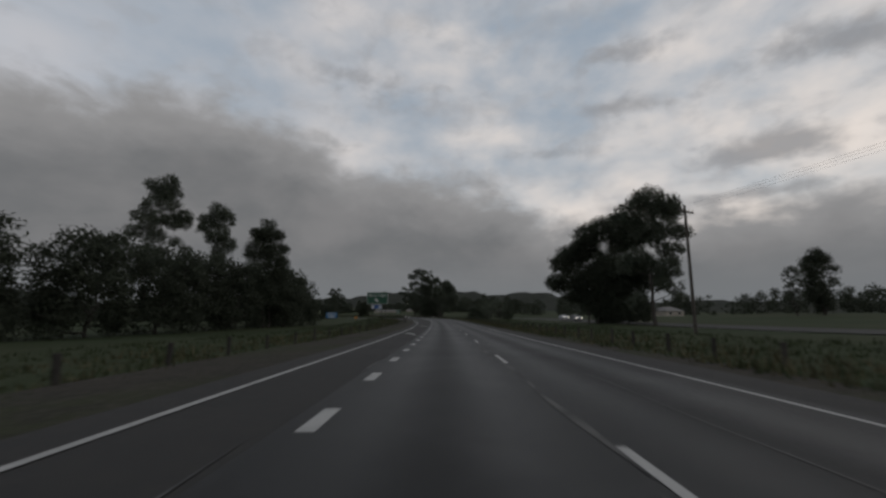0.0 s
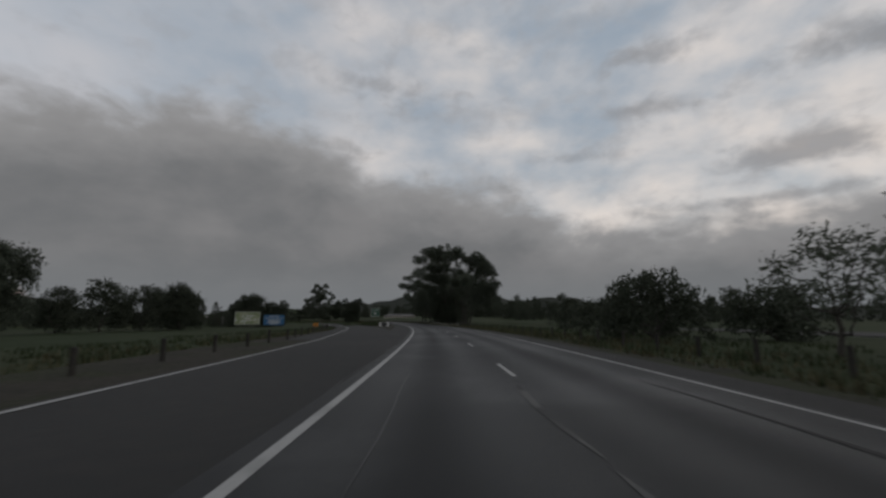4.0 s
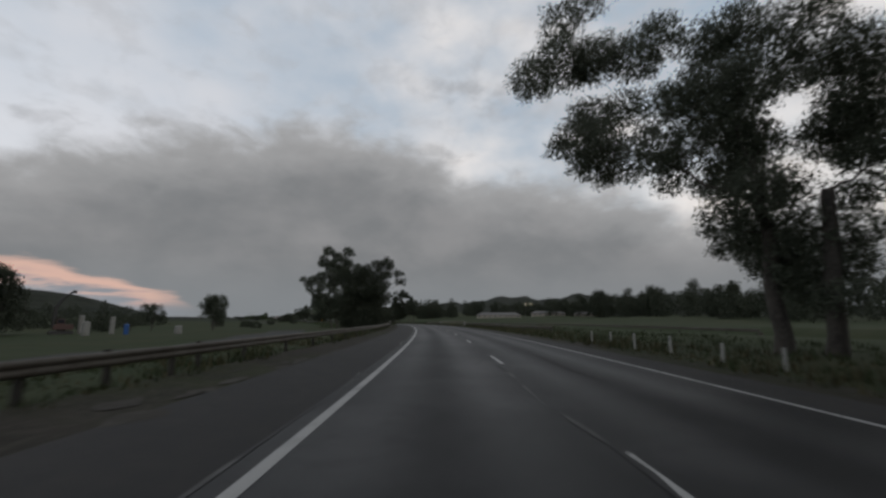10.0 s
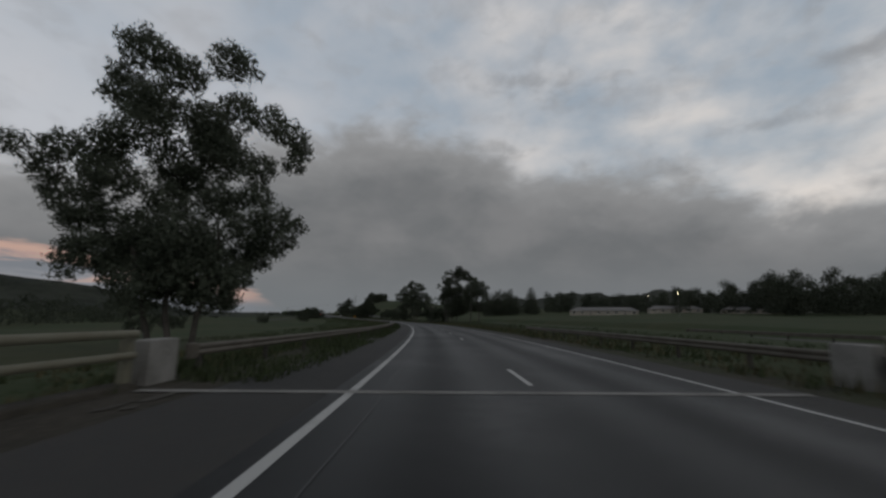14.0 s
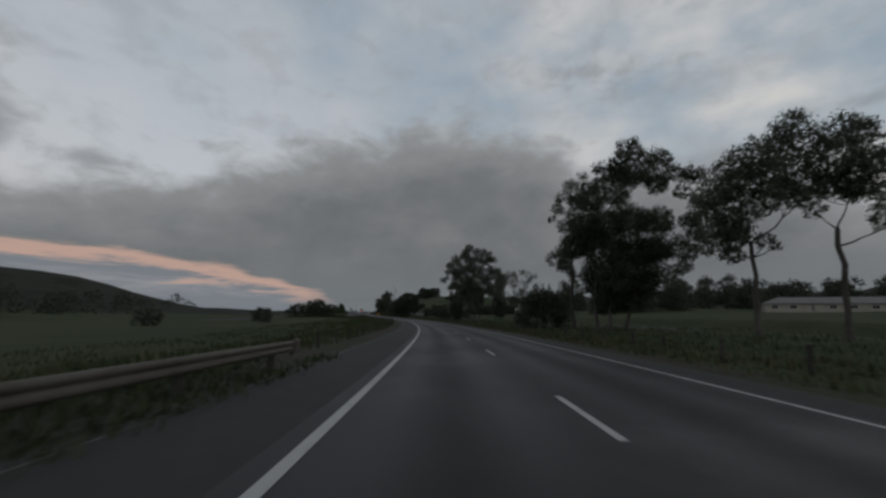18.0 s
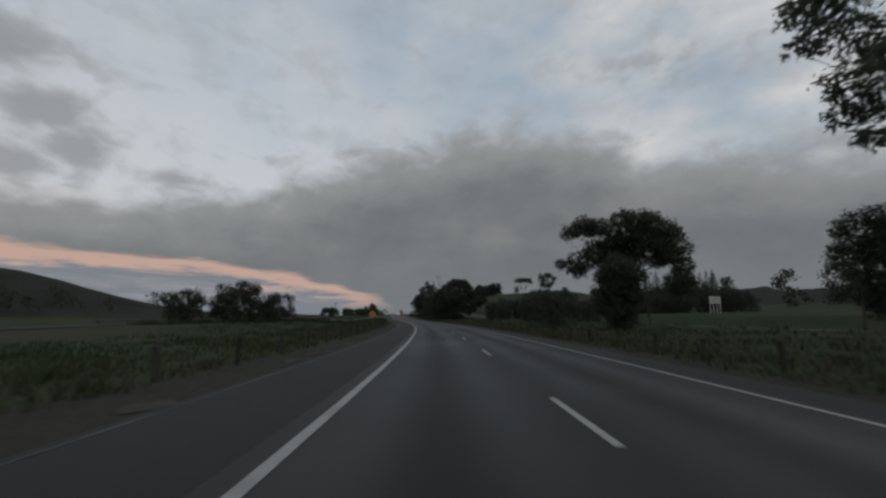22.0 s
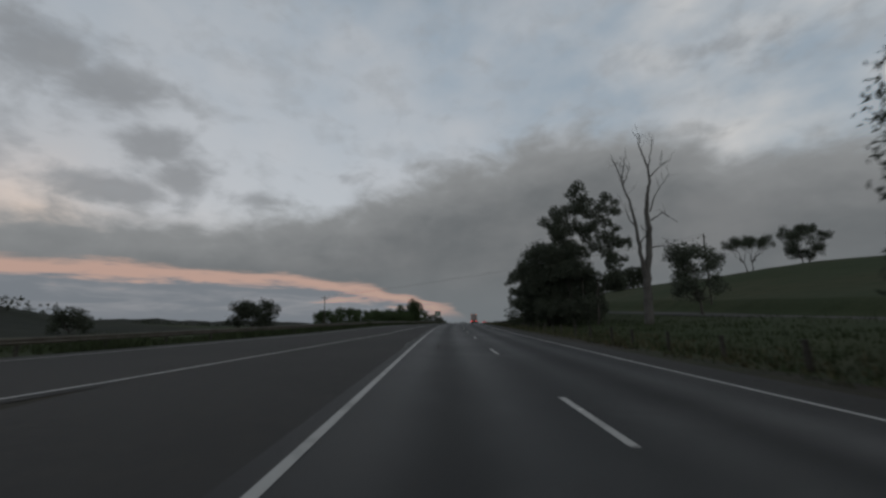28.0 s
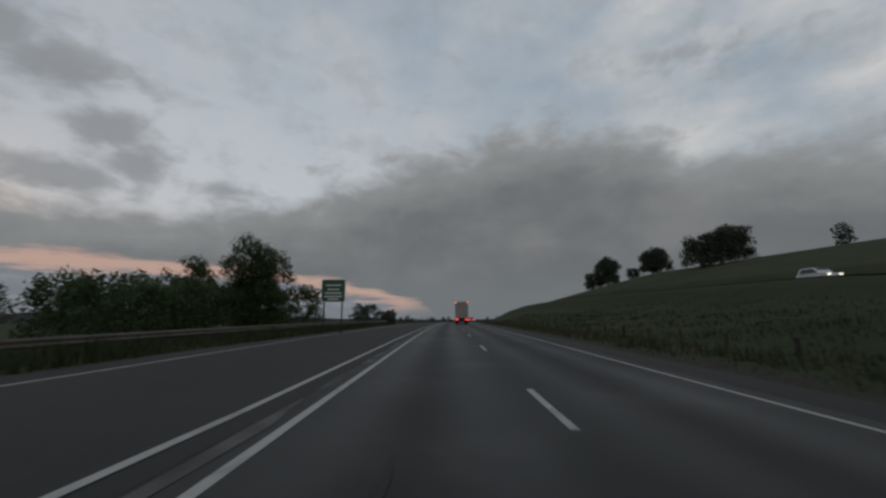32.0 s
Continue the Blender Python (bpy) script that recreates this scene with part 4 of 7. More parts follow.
crown_tree("gum_tree", at(281.0, 14.0, -20), "very tall gum tree with layered crown over the verge", 20, size=0.22, fill=.95, stems=3, leaf=M_LEAF, group="median gum grove",
           puffs=[(-1, 28.5, 1.8), (1.7, 29.6, 1.5), (4.5, 30.1, 1.2), (-2, 22.1, 1.7), (-4.2, 20.8, 0.9), (-0.3, 25.2, 1.6), (2.7, 26.8, 1.5), (5.4, 27.1, 1.2), (-8.2, 18.7, 1.7), (-10.2, 17.7, 1.1), (-5.2, 18.5, 1.9), (-8.9, 13.2, 1.5), (-10.8, 9.6, 1.2)]
           + [(-8.5, 8.1, 1.9), (-12.3, 7.3, 0.8), (-6.5, 15.5, 2.2), (-2.9, 17.9, 2.1), (-6.6, 11.3, 2.4), (-5, 7.5, 2.3), (0.1, 21, 1.7), (3.1, 22.1, 1.4), (-1.9, 13.2, 2.6), (1.6, 16.5, 1.8), (-3.1, 9.2, 2.6), (5, 20.9, 1.3), (-0.3, 5, 2)])
for i, (s, d, h, w, st) in enumerate([(267, 17.5, 13, 11, "dense"), (271, 24, 19, 11, "gum"), (300, 18, 22, 13, "gum"), (284, 25, 22, 13, "gum"),
                                      (306, 26, 22, 13, "gum"), (296, 22, 10, 9, "dense"), (265, 18, 9, 10, "dense"), (273, 18, 10, 10, "dense"), (284, 18, 9, 10, "dense"), (311, 21, 9, 9, "dense")]):
    tree("gum_tree", at(s, d, i * 40), h, w, GUM if st == "gum" else DENSE, 11 + i, style=st, base=.3, leaf=M_LEAF if st == "gum" else M_LEAF_D, size=.34 if d < 22 else .42, fill=.6 if st == "dense" else .28, group="median gum grove")

tree("gum_tree", at(829, 45), 8.4, 14, "low broad dark tree on the median rise", 381, style="dense", leaf=M_LEAF_D)
crown_tree("gum_tree", at(319.0, 16.5, -36), "tall gum tree whose low limb reaches over the verge", 21, size=0.15, fill=0.85, stems=2, leaf=M_LEAF, group="median gum grove",
           puffs=[(-12.6, 17.9, 1.7), (-10.2, 17.5, 2.0), (-8.1, 17.3, 1.8), (-6.1, 17.3, 1.8), (-4.4, 16.8, 1.5), (-9.7, 13.3, 1.8), (-11.2, 12.9, 1.1), (-8.1, 12.1, 1.7), (-6.2, 12.1, 1.1), (-5.1, 10.7, 1.5), (-4.1, 13.1, 1.8), (-2.4, 14.5, 2.0), (-1, 13.4, 1.8), (-10.4, 21.5, 1.5), (-8.6, 21.1, 1.3)]
           + [(-1.9, 11.8, 1.7), (-1.1, 10.3, 1.5), (-2.6, 9.2, 1.4), (-1.4, 7.4, 1.8), (-0, 7.8, 1.4), (-2.6, 6.8, 1.4), (-1.1, 5.4, 1.5), (-0.1, 5, 1.5), (-0.6, 3.7, 0.8), (1, 5.7, 1.3), (1.8, 4.3, 1.3), (2.6, 5.5, 1.0), (-2.2, 17.1, 1.7), (-0.9, 17.2, 1.7), (0.4, 15.7, 1.4), (2.6, 13.6, 1.1), (3.3, 11.4, 1.5), (3.2, 9.2, 1.4), (0.1, 3.2, 1.3), (1.2, 2.6, 1.1), (2.9, 14.6, 2), (1.6, 15.8, 1.6), (3.2, 11.9, 1.5), (4.4, 13.2, 1.7), (4.2, 9.4, 1.2)]
           + [(2.7, 34.5, 2.0), (0.5, 33.7, 2.4), (4.5, 28.9, 2.5), (6.2, 33.6, 2.5), (8.3, 28.5, 2.4), (-0.7, 29.8, 2.7), (-4.2, 30.3, 2.5), (-2.8, 24.1, 2.7), (0.9, 25.5, 2.3), (6.2, 23.4, 2.4)])
crown_tree("gum_tree", at(599.0, 20.1, -35), "slender gum tree with tall feathery crown", 30, size=0.2, fill=0.95, stems=1, leaf=M_LEAF, group="median copse",
           puffs=[(0.1, 21, 1.3), (-1.2, 19.3, 0.9), (-1.6, 18.7, 0.6), (0.8, 18.7, 1), (2.1, 22.1, 0.9), (0.3, 16.8, 1.1), (1.6, 15.7, 1), (2.4, 17.3, 0.7), (-0.9, 14.8, 1.2), (0.8, 14.6, 1.2), (-0.4, 12.7, 1.1), (-1.2, 11.1, 1.4), (0.5, 10.8, 1.2), (-2.7, 10.7, 0.8), (-3.3, 10.1, 0.6), (-1.4, 9.2, 1.2), (-0.2, 8.4, 0.9), (-1.2, 6.4, 0.8), (0.2, 6.7, 0.7), (-0.8, 5.4, 0.6)])
crown_tree("gum_tree", at(588.5, 20.5, -32), "large gum tree with dense low crown", 31, size=0.21, fill=1.15, stems=3, leaf=M_LEAF_D, group="median copse",
           puffs=[(3.2, 21.4, 1.7), (1.8, 20.1, 1.6), (0.9, 19.2, 1.5), (4.4, 20.3, 1.3), (6.1, 19.8, 1.6), (7.3, 18.1, 1.3), (-0.5, 19.7, 1), (-0.3, 17.7, 1.4), (2.7, 17.9, 1.5), (5, 17.9, 1.5), (8.8, 17.3, 1.2), (9.8, 17.3, 1.1), (10.3, 16.1, 0.8), (-2, 17.4, 1.4), (-3.5, 16.5, 1.4), (-1.3, 15.5, 1.7), (1.3, 16.2, 1.7), (-5.5, 15.1, 0.9), (-6.5, 14.1, 0.6)]
           + [(-2.3, 12.8, 2.2), (0.2, 12.8, 2.3), (3, 12.8, 2.3), (5.4, 12.5, 2), (-3.4, 10.6, 2.1), (-0.4, 9.8, 2.5), (2.7, 9.4, 2.5), (5.3, 9.5, 2), (-1.8, 7.2, 1.9), (1, 6.5, 2.3), (3.6, 6.3, 2), (5.4, 7.1, 1.2), (0.4, 4.5, 2.1), (2.7, 4.4, 1.8), (-0.8, 4.0, 1.4)]
           + [(8.6, 12.4, 1.3), (9.1, 11.1, 1.2), (7.7, 10.0, 1.1), (8.2, 8.7, 1.2), (9.7, 13.4, 0.9), (10.6, 13.6, 0.6), (9.6, 10.2, 0.8)])
crown_tree("gum_tree", at(571.0, 23.8, -37), "gum tree with bare trunk and high crown", 32, size=0.2, fill=1, stems=1, leaf=M_LEAF, group="median copse",
           puffs=[(0.5, 14.1, 1.7), (-1.1, 13.1, 1.2), (1.4, 12.7, 1.5), (-0.1, 12.0, 1.8), (2.0, 11.2, 1.2), (-1.6, 11.3, 1.5), (-3.2, 11.1, 1.0), (-2.5, 10.0, 1.0), (-1.0, 10.0, 1.5), (0.9, 10.3, 1.4), (-2.2, 8.4, 1.5), (-0.8, 8.0, 1.2), (-1.3, 7.1, 1.0), (0.9, 7.4, 0.8), (1.5, 6.9, 0.5), (-2.8, 6.9, 0.8), (3.0, 10.2, 1.1)])
crown_tree("gum_tree", at(565.7, 25.3, -44), "gum tree with forked bare trunk and high crown", 33, size=0.2, fill=1, stems=1, leaf=M_LEAF, group="median copse",
           puffs=[(-1.5, 14.7, 1.3), (-2.5, 13.9, 1.2), (-0.7, 13.0, 1.2), (0.8, 13.6, 1.5), (1.8, 13.0, 1.0), (-1.5, 11.7, 1.6), (0.3, 11.7, 1.6), (1.5, 11.0, 1.2), (-2.2, 10.3, 1.2), (-1.0, 9.7, 0.8), (-0.2, 10.3, 1.2), (0.9, 9.7, 0.8), (3.2, 12.3, 1.2), (2.5, 10.7, 1.3), (2.6, 9.0, 1.4), (2.2, 7.3, 0.9)])
tree("bush", at(609, 19), 7, 9, "dark rounded bush in the median grass", 34, style="dense", leaf=M_LEAF_D)
tree("gum_tree", at(634, 21.5), 12.6, 9, "small open gum tree with feathery crown", 35, base=.42, size=0.22, fill=0.5,
     lobes=[(-3, 11.2, 1.2), (-1, 11.4, 1.1), (1.6, 11.6, 1.2), (3.2, 10.2, .9), (-3.4, 9, .9), (-.4, 9.6, 1), (2, 9, 1), (.6, 7.4, .8)])
crown_tree("gum_tree", at(665.4, 18.2, -28), "broad spreading gum tree alone in the median", 36, size=0.25, fill=1, stems=2, leaf=M_LEAF, behind=[(-7.2, 10.3, 15.5, 1.0), (-6.4, 11.0, 14.4, 1.0), (-7.4, 10.0, 13.7, 0.7), (-5.0, 12.4, 16.4, 1.4), (-4.7, 10.8, 13.8, 1.3), (-5.5, 11.8, 12.3, 1.0), (-5.3, 12.2, 11.0, 1.0), (-4.7, 11.4, 10.9, 1.1), (-4.4, 11.8, 9.2, 0.6), (-4.7, 10.0, 11.9, 1.2), (-6.0, 11.8, 17.0, 1.3)],
           puffs=[(-1.9, 22.3, 1.6), (-3.2, 21.1, 1.6), (-4.3, 20.2, 1.4), (-0.3, 21, 1.2), (0.7, 21.6, 1.1), (2.5, 20.9, 1.4), (3.8, 20.8, 1), (3.9, 19, 1.6), (5.3, 18.7, 1.3), (-6.4, 19.2, 1.7), (-8.1, 17.2, 1.6), (-5.4, 17.3, 1.5), (-2.3, 19.2, 1.9), (0.5, 18.9, 1.7), (2.7, 18.1, 1.6), (-8.8, 15.2, 1.3)]
           + [(-6.6, 15.5, 1.7), (-3.6, 15, 1.2), (-1.5, 16.6, 1.9), (1.3, 16, 1.8), (4.3, 15.7, 1.7), (6.2, 15.1, 1.7), (7.7, 13.7, 1.5), (8.5, 12.2, 1), (6.8, 12.8, 1.8), (4.5, 13.7, 1.5), (2.4, 13.5, 1.8), (-0.2, 13.9, 1.8), (-3.1, 13.2, 1.7), (-6.2, 13.2, 1.9), (-6.8, 11, 1.5), (-10.5, 12.8, 1.2), (-9.6, 13.6, 0.8)]
           + [(-3.7, 11.2, 1.9), (-1.3, 11.5, 1.6), (0.9, 11.2, 1.8), (3.5, 10.9, 1.5), (5.4, 10.1, 1.9), (7.4, 10.5, 1.4), (8, 8.9, 1), (1.6, 9.2, 1.5), (4.1, 8.9, 1.3), (6.4, 8.2, 1.5), (7.3, 7.2, 0.9), (5.8, 5.9, 0.6), (-4.9, 7.9, 0.9), (-8.2, 7.9, 0.6), (-1.9, 9, 1.6), (-0.1, 7.2, 1.8), (0, 4.8, 1.7), (1.3, 4.8, 1)])

crown_tree("gum_tree", at(713.9, 27.9, -41), "flat-topped gum tree with spreading layered crown", 37, size=0.26, fill=1.1, stems=2, leaf=M_LEAF_D,
           puffs=[(-7.3, 14, 2), (-9.1, 13.2, 1.5), (-5.5, 13.9, 1.7), (-3.9, 13, 1.3), (-1.7, 14.1, 1.8), (-0.1, 13.9, 1.9), (1.7, 13.5, 1.9), (3.3, 12.4, 1.8), (4.5, 11.6, 1.4), (5.2, 9.7, 1.4), (-1.1, 11.9, 1.6), (0.8, 11.9, 1.7), (2.7, 10.7, 1.8), (3.9, 9, 1.7)]
           + [(-5.5, 10.6, 2.1), (-3.3, 10.7, 1.8), (-2.6, 9.2, 1.1), (-7.4, 9.9, 1.2), (-9.4, 9.3, 1.4), (-10.7, 8.8, 1), (-7.5, 8.3, 1.3), (-5.6, 8.8, 1.1), (5, 7.6, 1.5), (5.3, 5.4, 1.5), (4.2, 6, 1.5)]
           + [(-0.9, 9.8, 1.7), (-2.4, 11.7, 1.5), (-1.5, 8.4, 1.2), (1.3, 10.5, 1.6), (2.2, 8.5, 1.5)])
crown_tree("bush", at(704.4, 20.3, -42), "dense round dark shrub under the spreading gum", 371, size=0.26, fill=1.3, stems=1, leaf=M_LEAF_D,
           puffs=[(-0.3, 6.6, 2.0), (-1.9, 5.9, 1.1), (1.4, 6.0, 1.5), (-0.5, 4.6, 2.0), (-2.3, 4.1, 1.1), (1.1, 4.0, 1.5), (-0.4, 2.7, 1.9), (-2.2, 2.6, 1.2)])
crown_tree("gum_tree", at(823.6, 17.9, -23), "broad dense dark tree domed over the median grass", 38, size=0.28, fill=1.25, stems=2, leaf=M_LEAF_D,
           puffs=[(5.6, 14.7, 1.6), (2.4, 14.5, 2.2), (0.6, 13.8, 1.7), (7, 13.3, 1.6), (8.7, 12.5, 1), (-1.7, 12.4, 2), (1.6, 11.8, 2.8), (4.8, 11.7, 2.4), (7.8, 10.9, 1.9), (9.7, 10.4, 1.3), (9.8, 9.3, 1), (-4.2, 10.5, 2), (-5.7, 9.9, 0.9), (-1.4, 9, 2.8), (2.5, 8.7, 2.7)]
           + [(6.1, 8.4, 2.4), (8.6, 8.3, 1.8), (-5.8, 7.4, 2.1), (-2.7, 6, 3.2), (1.7, 5.2, 3), (5.3, 5.1, 2.1), (8.9, 6.6, 1.5), (10.4, 7, 1.5), (11.2, 5.9, 1.2), (12.3, 7.9, 1.5), (13.6, 7.4, 1.4), (13.8, 8, 1.1), (-6.3, 4.3, 1.7), (-4.6, 2.4, 2.6)]
           + [(-0.7, 1.8, 2.7), (2.5, 1.3, 2.4), (4, 1.3, 1.2), (-5.3, 0.5, 2), (-2.5, 0.2, 2.2), (8.7, 4.4, 1.8), (7.3, 3.9, 1.3)])
tree("gum_tree", at(838, 15), 11, 9, "dense dark tree with a bushy crown", 39, style="dense", size=.34, leaf=M_LEAF_D)
tree("gum_tree", at(848, 14), 9, 8, "dense dark tree with a bushy crown", 391, style="dense", size=.34, leaf=M_LEAF_D)
crown_tree("gum_tree", at(896.4, 17.9, -34), "tall gum tree with layered crown above dense undergrowth", 40, size=0.20, fill=1.5, stems=3, leaf=M_LEAF,
           puffs=[(0.2, 18.7, 1.1), (-0.7, 18, 1), (0.7, 17.1, 1), (1.8, 16.3, 0.7), (-0.4, 16.2, 1.4), (1.1, 15.1, 1), (3.6, 16.9, 0.9), (4.6, 16, 0.7), (2.9, 15.6, 1), (4.2, 14.8, 0.9), (2.5, 14.2, 1), (3.5, 13.3, 0.9), (-3.6, 16, 1.1), (-4.8, 14.6, 1), (-2.6, 14.8, 1.3), (-2.1, 16.1, 0.9)]
           + [(-4.1, 13.7, 0.7), (-1.3, 13.8, 1.4), (-2.8, 12.9, 1.3), (0.2, 12.9, 1), (-3.2, 12.2, 0.6), (1.4, 13, 1), (2.7, 11.8, 1.1), (4.4, 12.5, 0.7), (4, 11, 1.2), (4.9, 10.5, 0.9), (5.9, 10.5, 0.7), (6.2, 9.9, 0.4), (1.8, 10.6, 1.1), (3.3, 9.5, 1.1), (4.2, 8.6, 0.9), (5.2, 8.4, 0.6), (4.8, 7.5, 0.4)]
           + [(-5.9, 10.5, 1.3), (-4.1, 9.9, 1.7), (-2, 10.3, 1.6), (-0.1, 9.9, 1.3), (-7.1, 10.1, 1), (-8.5, 8.5, 1.4), (-9.4, 7.3, 1.2), (-6.5, 7.8, 1.7), (-4, 7.4, 1.8), (-1.6, 7.5, 1.7), (0.2, 7.6, 1.4), (3.9, 6.4, 1.3), (4.3, 5.8, 0.7), (3.3, 6, 0.6)]
           + [(-6.3, 5.7, 1.7), (-3.8, 5.1, 1.8), (-1.6, 4.8, 1.7), (0.3, 5, 1.3), (-7.8, 6.3, 1.4), (0.9, 3.2, 1.1), (-5.8, 2.9, 1.8), (-3.4, 2.4, 1.7), (-1.2, 2.3, 1.6), (0.4, 1.5, 1.2)])
tree("gum_tree", at(910, 40), 12, 10, GUM, 41, base=.2)
tree("gum_tree", at(906, 15), 13, 11, DENSE, 42, style="dense", size=.34, leaf=M_LEAF_D)
tree("gum_tree", at(914, 18), 9, 8, DENSE, 421, style="dense", size=.34, leaf=M_LEAF_D)
crown_tree("gum_tree", at(922.5, 22.1, -44), "tall dark gum tree on the grass bank beside the posts", 44, size=.17, fill=1.05, stems=2, leaf=M_LEAF_D,
           puffs=[(-1.4, 17.2, 1.3), (-0.1, 17.6, 1.2), (1, 16.8, 1.1), (-2.4, 16.3, 1), (-2.7, 14.9, 0.9), (-1.1, 15.3, 1.3), (0.3, 15, 1.3), (1.4, 14.8, 1.1), (-2.7, 13.4, 0.9), (-2, 12.7, 1), (-0.7, 12.6, 1.3), (0.7, 12.4, 1.4), (-2.4, 11.3, 1), (-2.1, 9.9, 0.8), (0.2, 10.2, 1.2), (1.2, 10.2, 1.1)]
           + [(-0.9, 9.2, 1), (-1.3, 8, 1), (-0.2, 7.7, 1.3), (0.9, 7.7, 1.2), (-2, 6.4, 1), (-0.9, 5.9, 1.4), (0.4, 5.3, 1.3), (-2, 4.4, 1.4), (-0.5, 3.6, 1.5), (0.5, 2.9, 1.2), (-2.5, 2.2, 1.3), (-1.3, 1.2, 1.5), (-0.1, 0.6, 1.3)])
tree("bush", at(936, 18), 6, 8, "dense dark shrub on the bank", 43, style="dense", leaf=M_LEAF_D)
tree("bush", at(949.5, 29), 3.6, 6.5, "dense dark shrub on the bank", 431, style="dense", leaf=M_LEAF_D)
crown_tree("gum_tree", at(958.0, 20.8, -25), "flat-topped spreading gum tree on the grass bank", 45, size=0.28, fill=1.15, stems=2, leaf=M_LEAF,
           puffs=[(-5.2, 12.3, 1.7), (-3.4, 12.4, 1.4), (-6.9, 11.1, 1.1), (-8.2, 10.4, 0.7), (-0, 14, 1.4), (0.9, 14.8, 1.1), (-1.3, 11.7, 1.1), (0.9, 12.4, 1.3), (2.9, 14.5, 1.1), (4.2, 14, 1), (2.4, 12.4, 0.8), (3.7, 11.7, 1), (5.4, 12.6, 0.5)]
           + [(-6, 8.3, 1.4), (-3.1, 8.9, 2), (-0.4, 9, 2.1), (2.2, 9.5, 2.3), (5.1, 9.4, 2), (-2.7, 6.8, 2.5), (0.4, 6.6, 2.4), (3.4, 7.5, 2.5), (-5.6, 5.2, 1.7), (-3.8, 5.1, 1.7), (-6.7, 6.5, 0.8), (2.7, 5, 2.1)])
crown_tree("cypress_tree", at(944.0, 22.6, -38), "dense green cypress on the grass bank", 452, size=0.28, fill=1.3, stems=1, leaf=M_LEAF_G,
           puffs=[(-0.7, 9.9, 0.9), (-1.4, 9.3, 1.1), (0, 9, 1.1), (0.5, 8.7, 0.5), (-1.3, 7.4, 1.7), (0.3, 6.9, 1.3), (-1.2, 5.3, 2), (0.4, 5.1, 1.3), (-1.7, 3.4, 2.2), (-0.1, 3.2, 1.6), (-1.6, 1.8, 2.2), (-3.4, 3.9, 1.6), (-3.6, 1.9, 1.3), (0.2, 1.3, 1.1)])


def dead_tree(m, label, seed):
    """Forked bare trunk with broken side limbs and fine twigs."""
    rng = np.random.default_rng(seed)
    root = thing("dead_tree", m, label, "tree")
    V, Q, k = [], [], 0

    def add(vq):
        nonlocal k
        V.append(vq[0])
        Q.append(vq[1] + k)
        k += len(vq[0])

    def lead(name, pts, r0, r1, twigs):
        nonlocal V, Q, k
        V, Q, k = [], [], 0
        pts = np.array([(x, rng.normal(0, .07 if twigs < 5 else .12) if i else y0, z) for i, (x, y0, z) in enumerate(pts)], float)
        u = np.linspace(0, len(pts) - 1, len(pts) * 4)
        p = np.stack([np.interp(u, np.arange(len(pts)), pts[:, j]) for j in range(3)], -1)
        p[1:-1] = (p[:-2] + p[1:-1] * 2 + p[2:]) / 4
        p[1:-1] += rng.normal(0, .04, p[1:-1].shape)
        add(tube(p, np.linspace(r0, r1, len(p)), 7))
        for _ in range(twigs):
            i = rng.integers(len(p) // 2, len(p))
            out = np.array([rng.normal(0, .55), rng.normal(0, .6), .55 + .5 * rng.random()])
            e = p[i] + out * (.7 + 1.1 * rng.random())
            add(tube(bend(rng, p[i], e, -.1, 5), np.linspace(max(.02, r1 * .8), .008, 5), 4))
            add(tube(bend(rng, (p[i] + e) / 2, e + rng.normal(0, .4, 3), 0, 4), np.linspace(.016, .006, 4), 4))
        part(name, quads_mesh(name, np.concatenate(V), np.concatenate(Q), M_BARK_DEAD, smooth=True), M_BARK_DEAD, root)

    lead("trunk", [(0, 0, -.4), (.1, 0, 3.7), (.35, 0, 5.8), (.9, 0, 9.5), (.85, 0, 12.4), (1, 0, 14.2), (1.5, 0, 16)], .5, .13, 0)
    lead("limb", [(1.5, 0, 16), (1.3, 0, 18.4), (.6, 0, 20.4), (.9, 0, 21.6)], .13, .025, 9)
    lead("limb", [(.2, 0, 4.4), (-.2, 0, 6.8), (-.35, 0, 10), (-.75, 0, 12.9), (-1.7, 0, 16), (-2.6, 0, 19.2)], .27, .025, 12)
    for a, b, c in (((1.4, 17), (1.8, 19), (2.4, 21.6)), ((1.2, 12.4), (1.9, 14.4), (3.7, 16.7)), ((1.6, 16.5), (2.6, 17.5), (4.1, 18.5)),
                    ((1.2, 11.4), (2.5, 12.3), (4.1, 11.2)), ((-.5, 10.6), (-1.1, 11.5), (-1.6, 12.9)), ((-1.7, 15.9), (-1.4, 17.3), (-1, 18.8)),
                    ((-1.6, 15.4), (-1, 16.6), (-.6, 17.8)), ((1, 8.3), (2.1, 8.5), (3.1, 8.4)), ((-.2, 8.8), (.3, 9.4), (.7, 10))):
        lead("branch", [(a[0], 0, a[1]), (b[0], 0, b[1]), (c[0], 0, c[1])], .085, .018, 4)


dead_tree(at(886, 21.4), "tall forked dead tree with bare weathered branches", 46)
tree("gum_tree", at(1000, 103), 13, 16, "spreading gum tree on the hill brow", 471, style="flat", size=.36, trunks=2, base=.25)
tree("gum_tree", at(1000, 122), 15.5, 16, "spreading gum tree on the hill brow", 472, base=.18, size=.4, trunks=2)
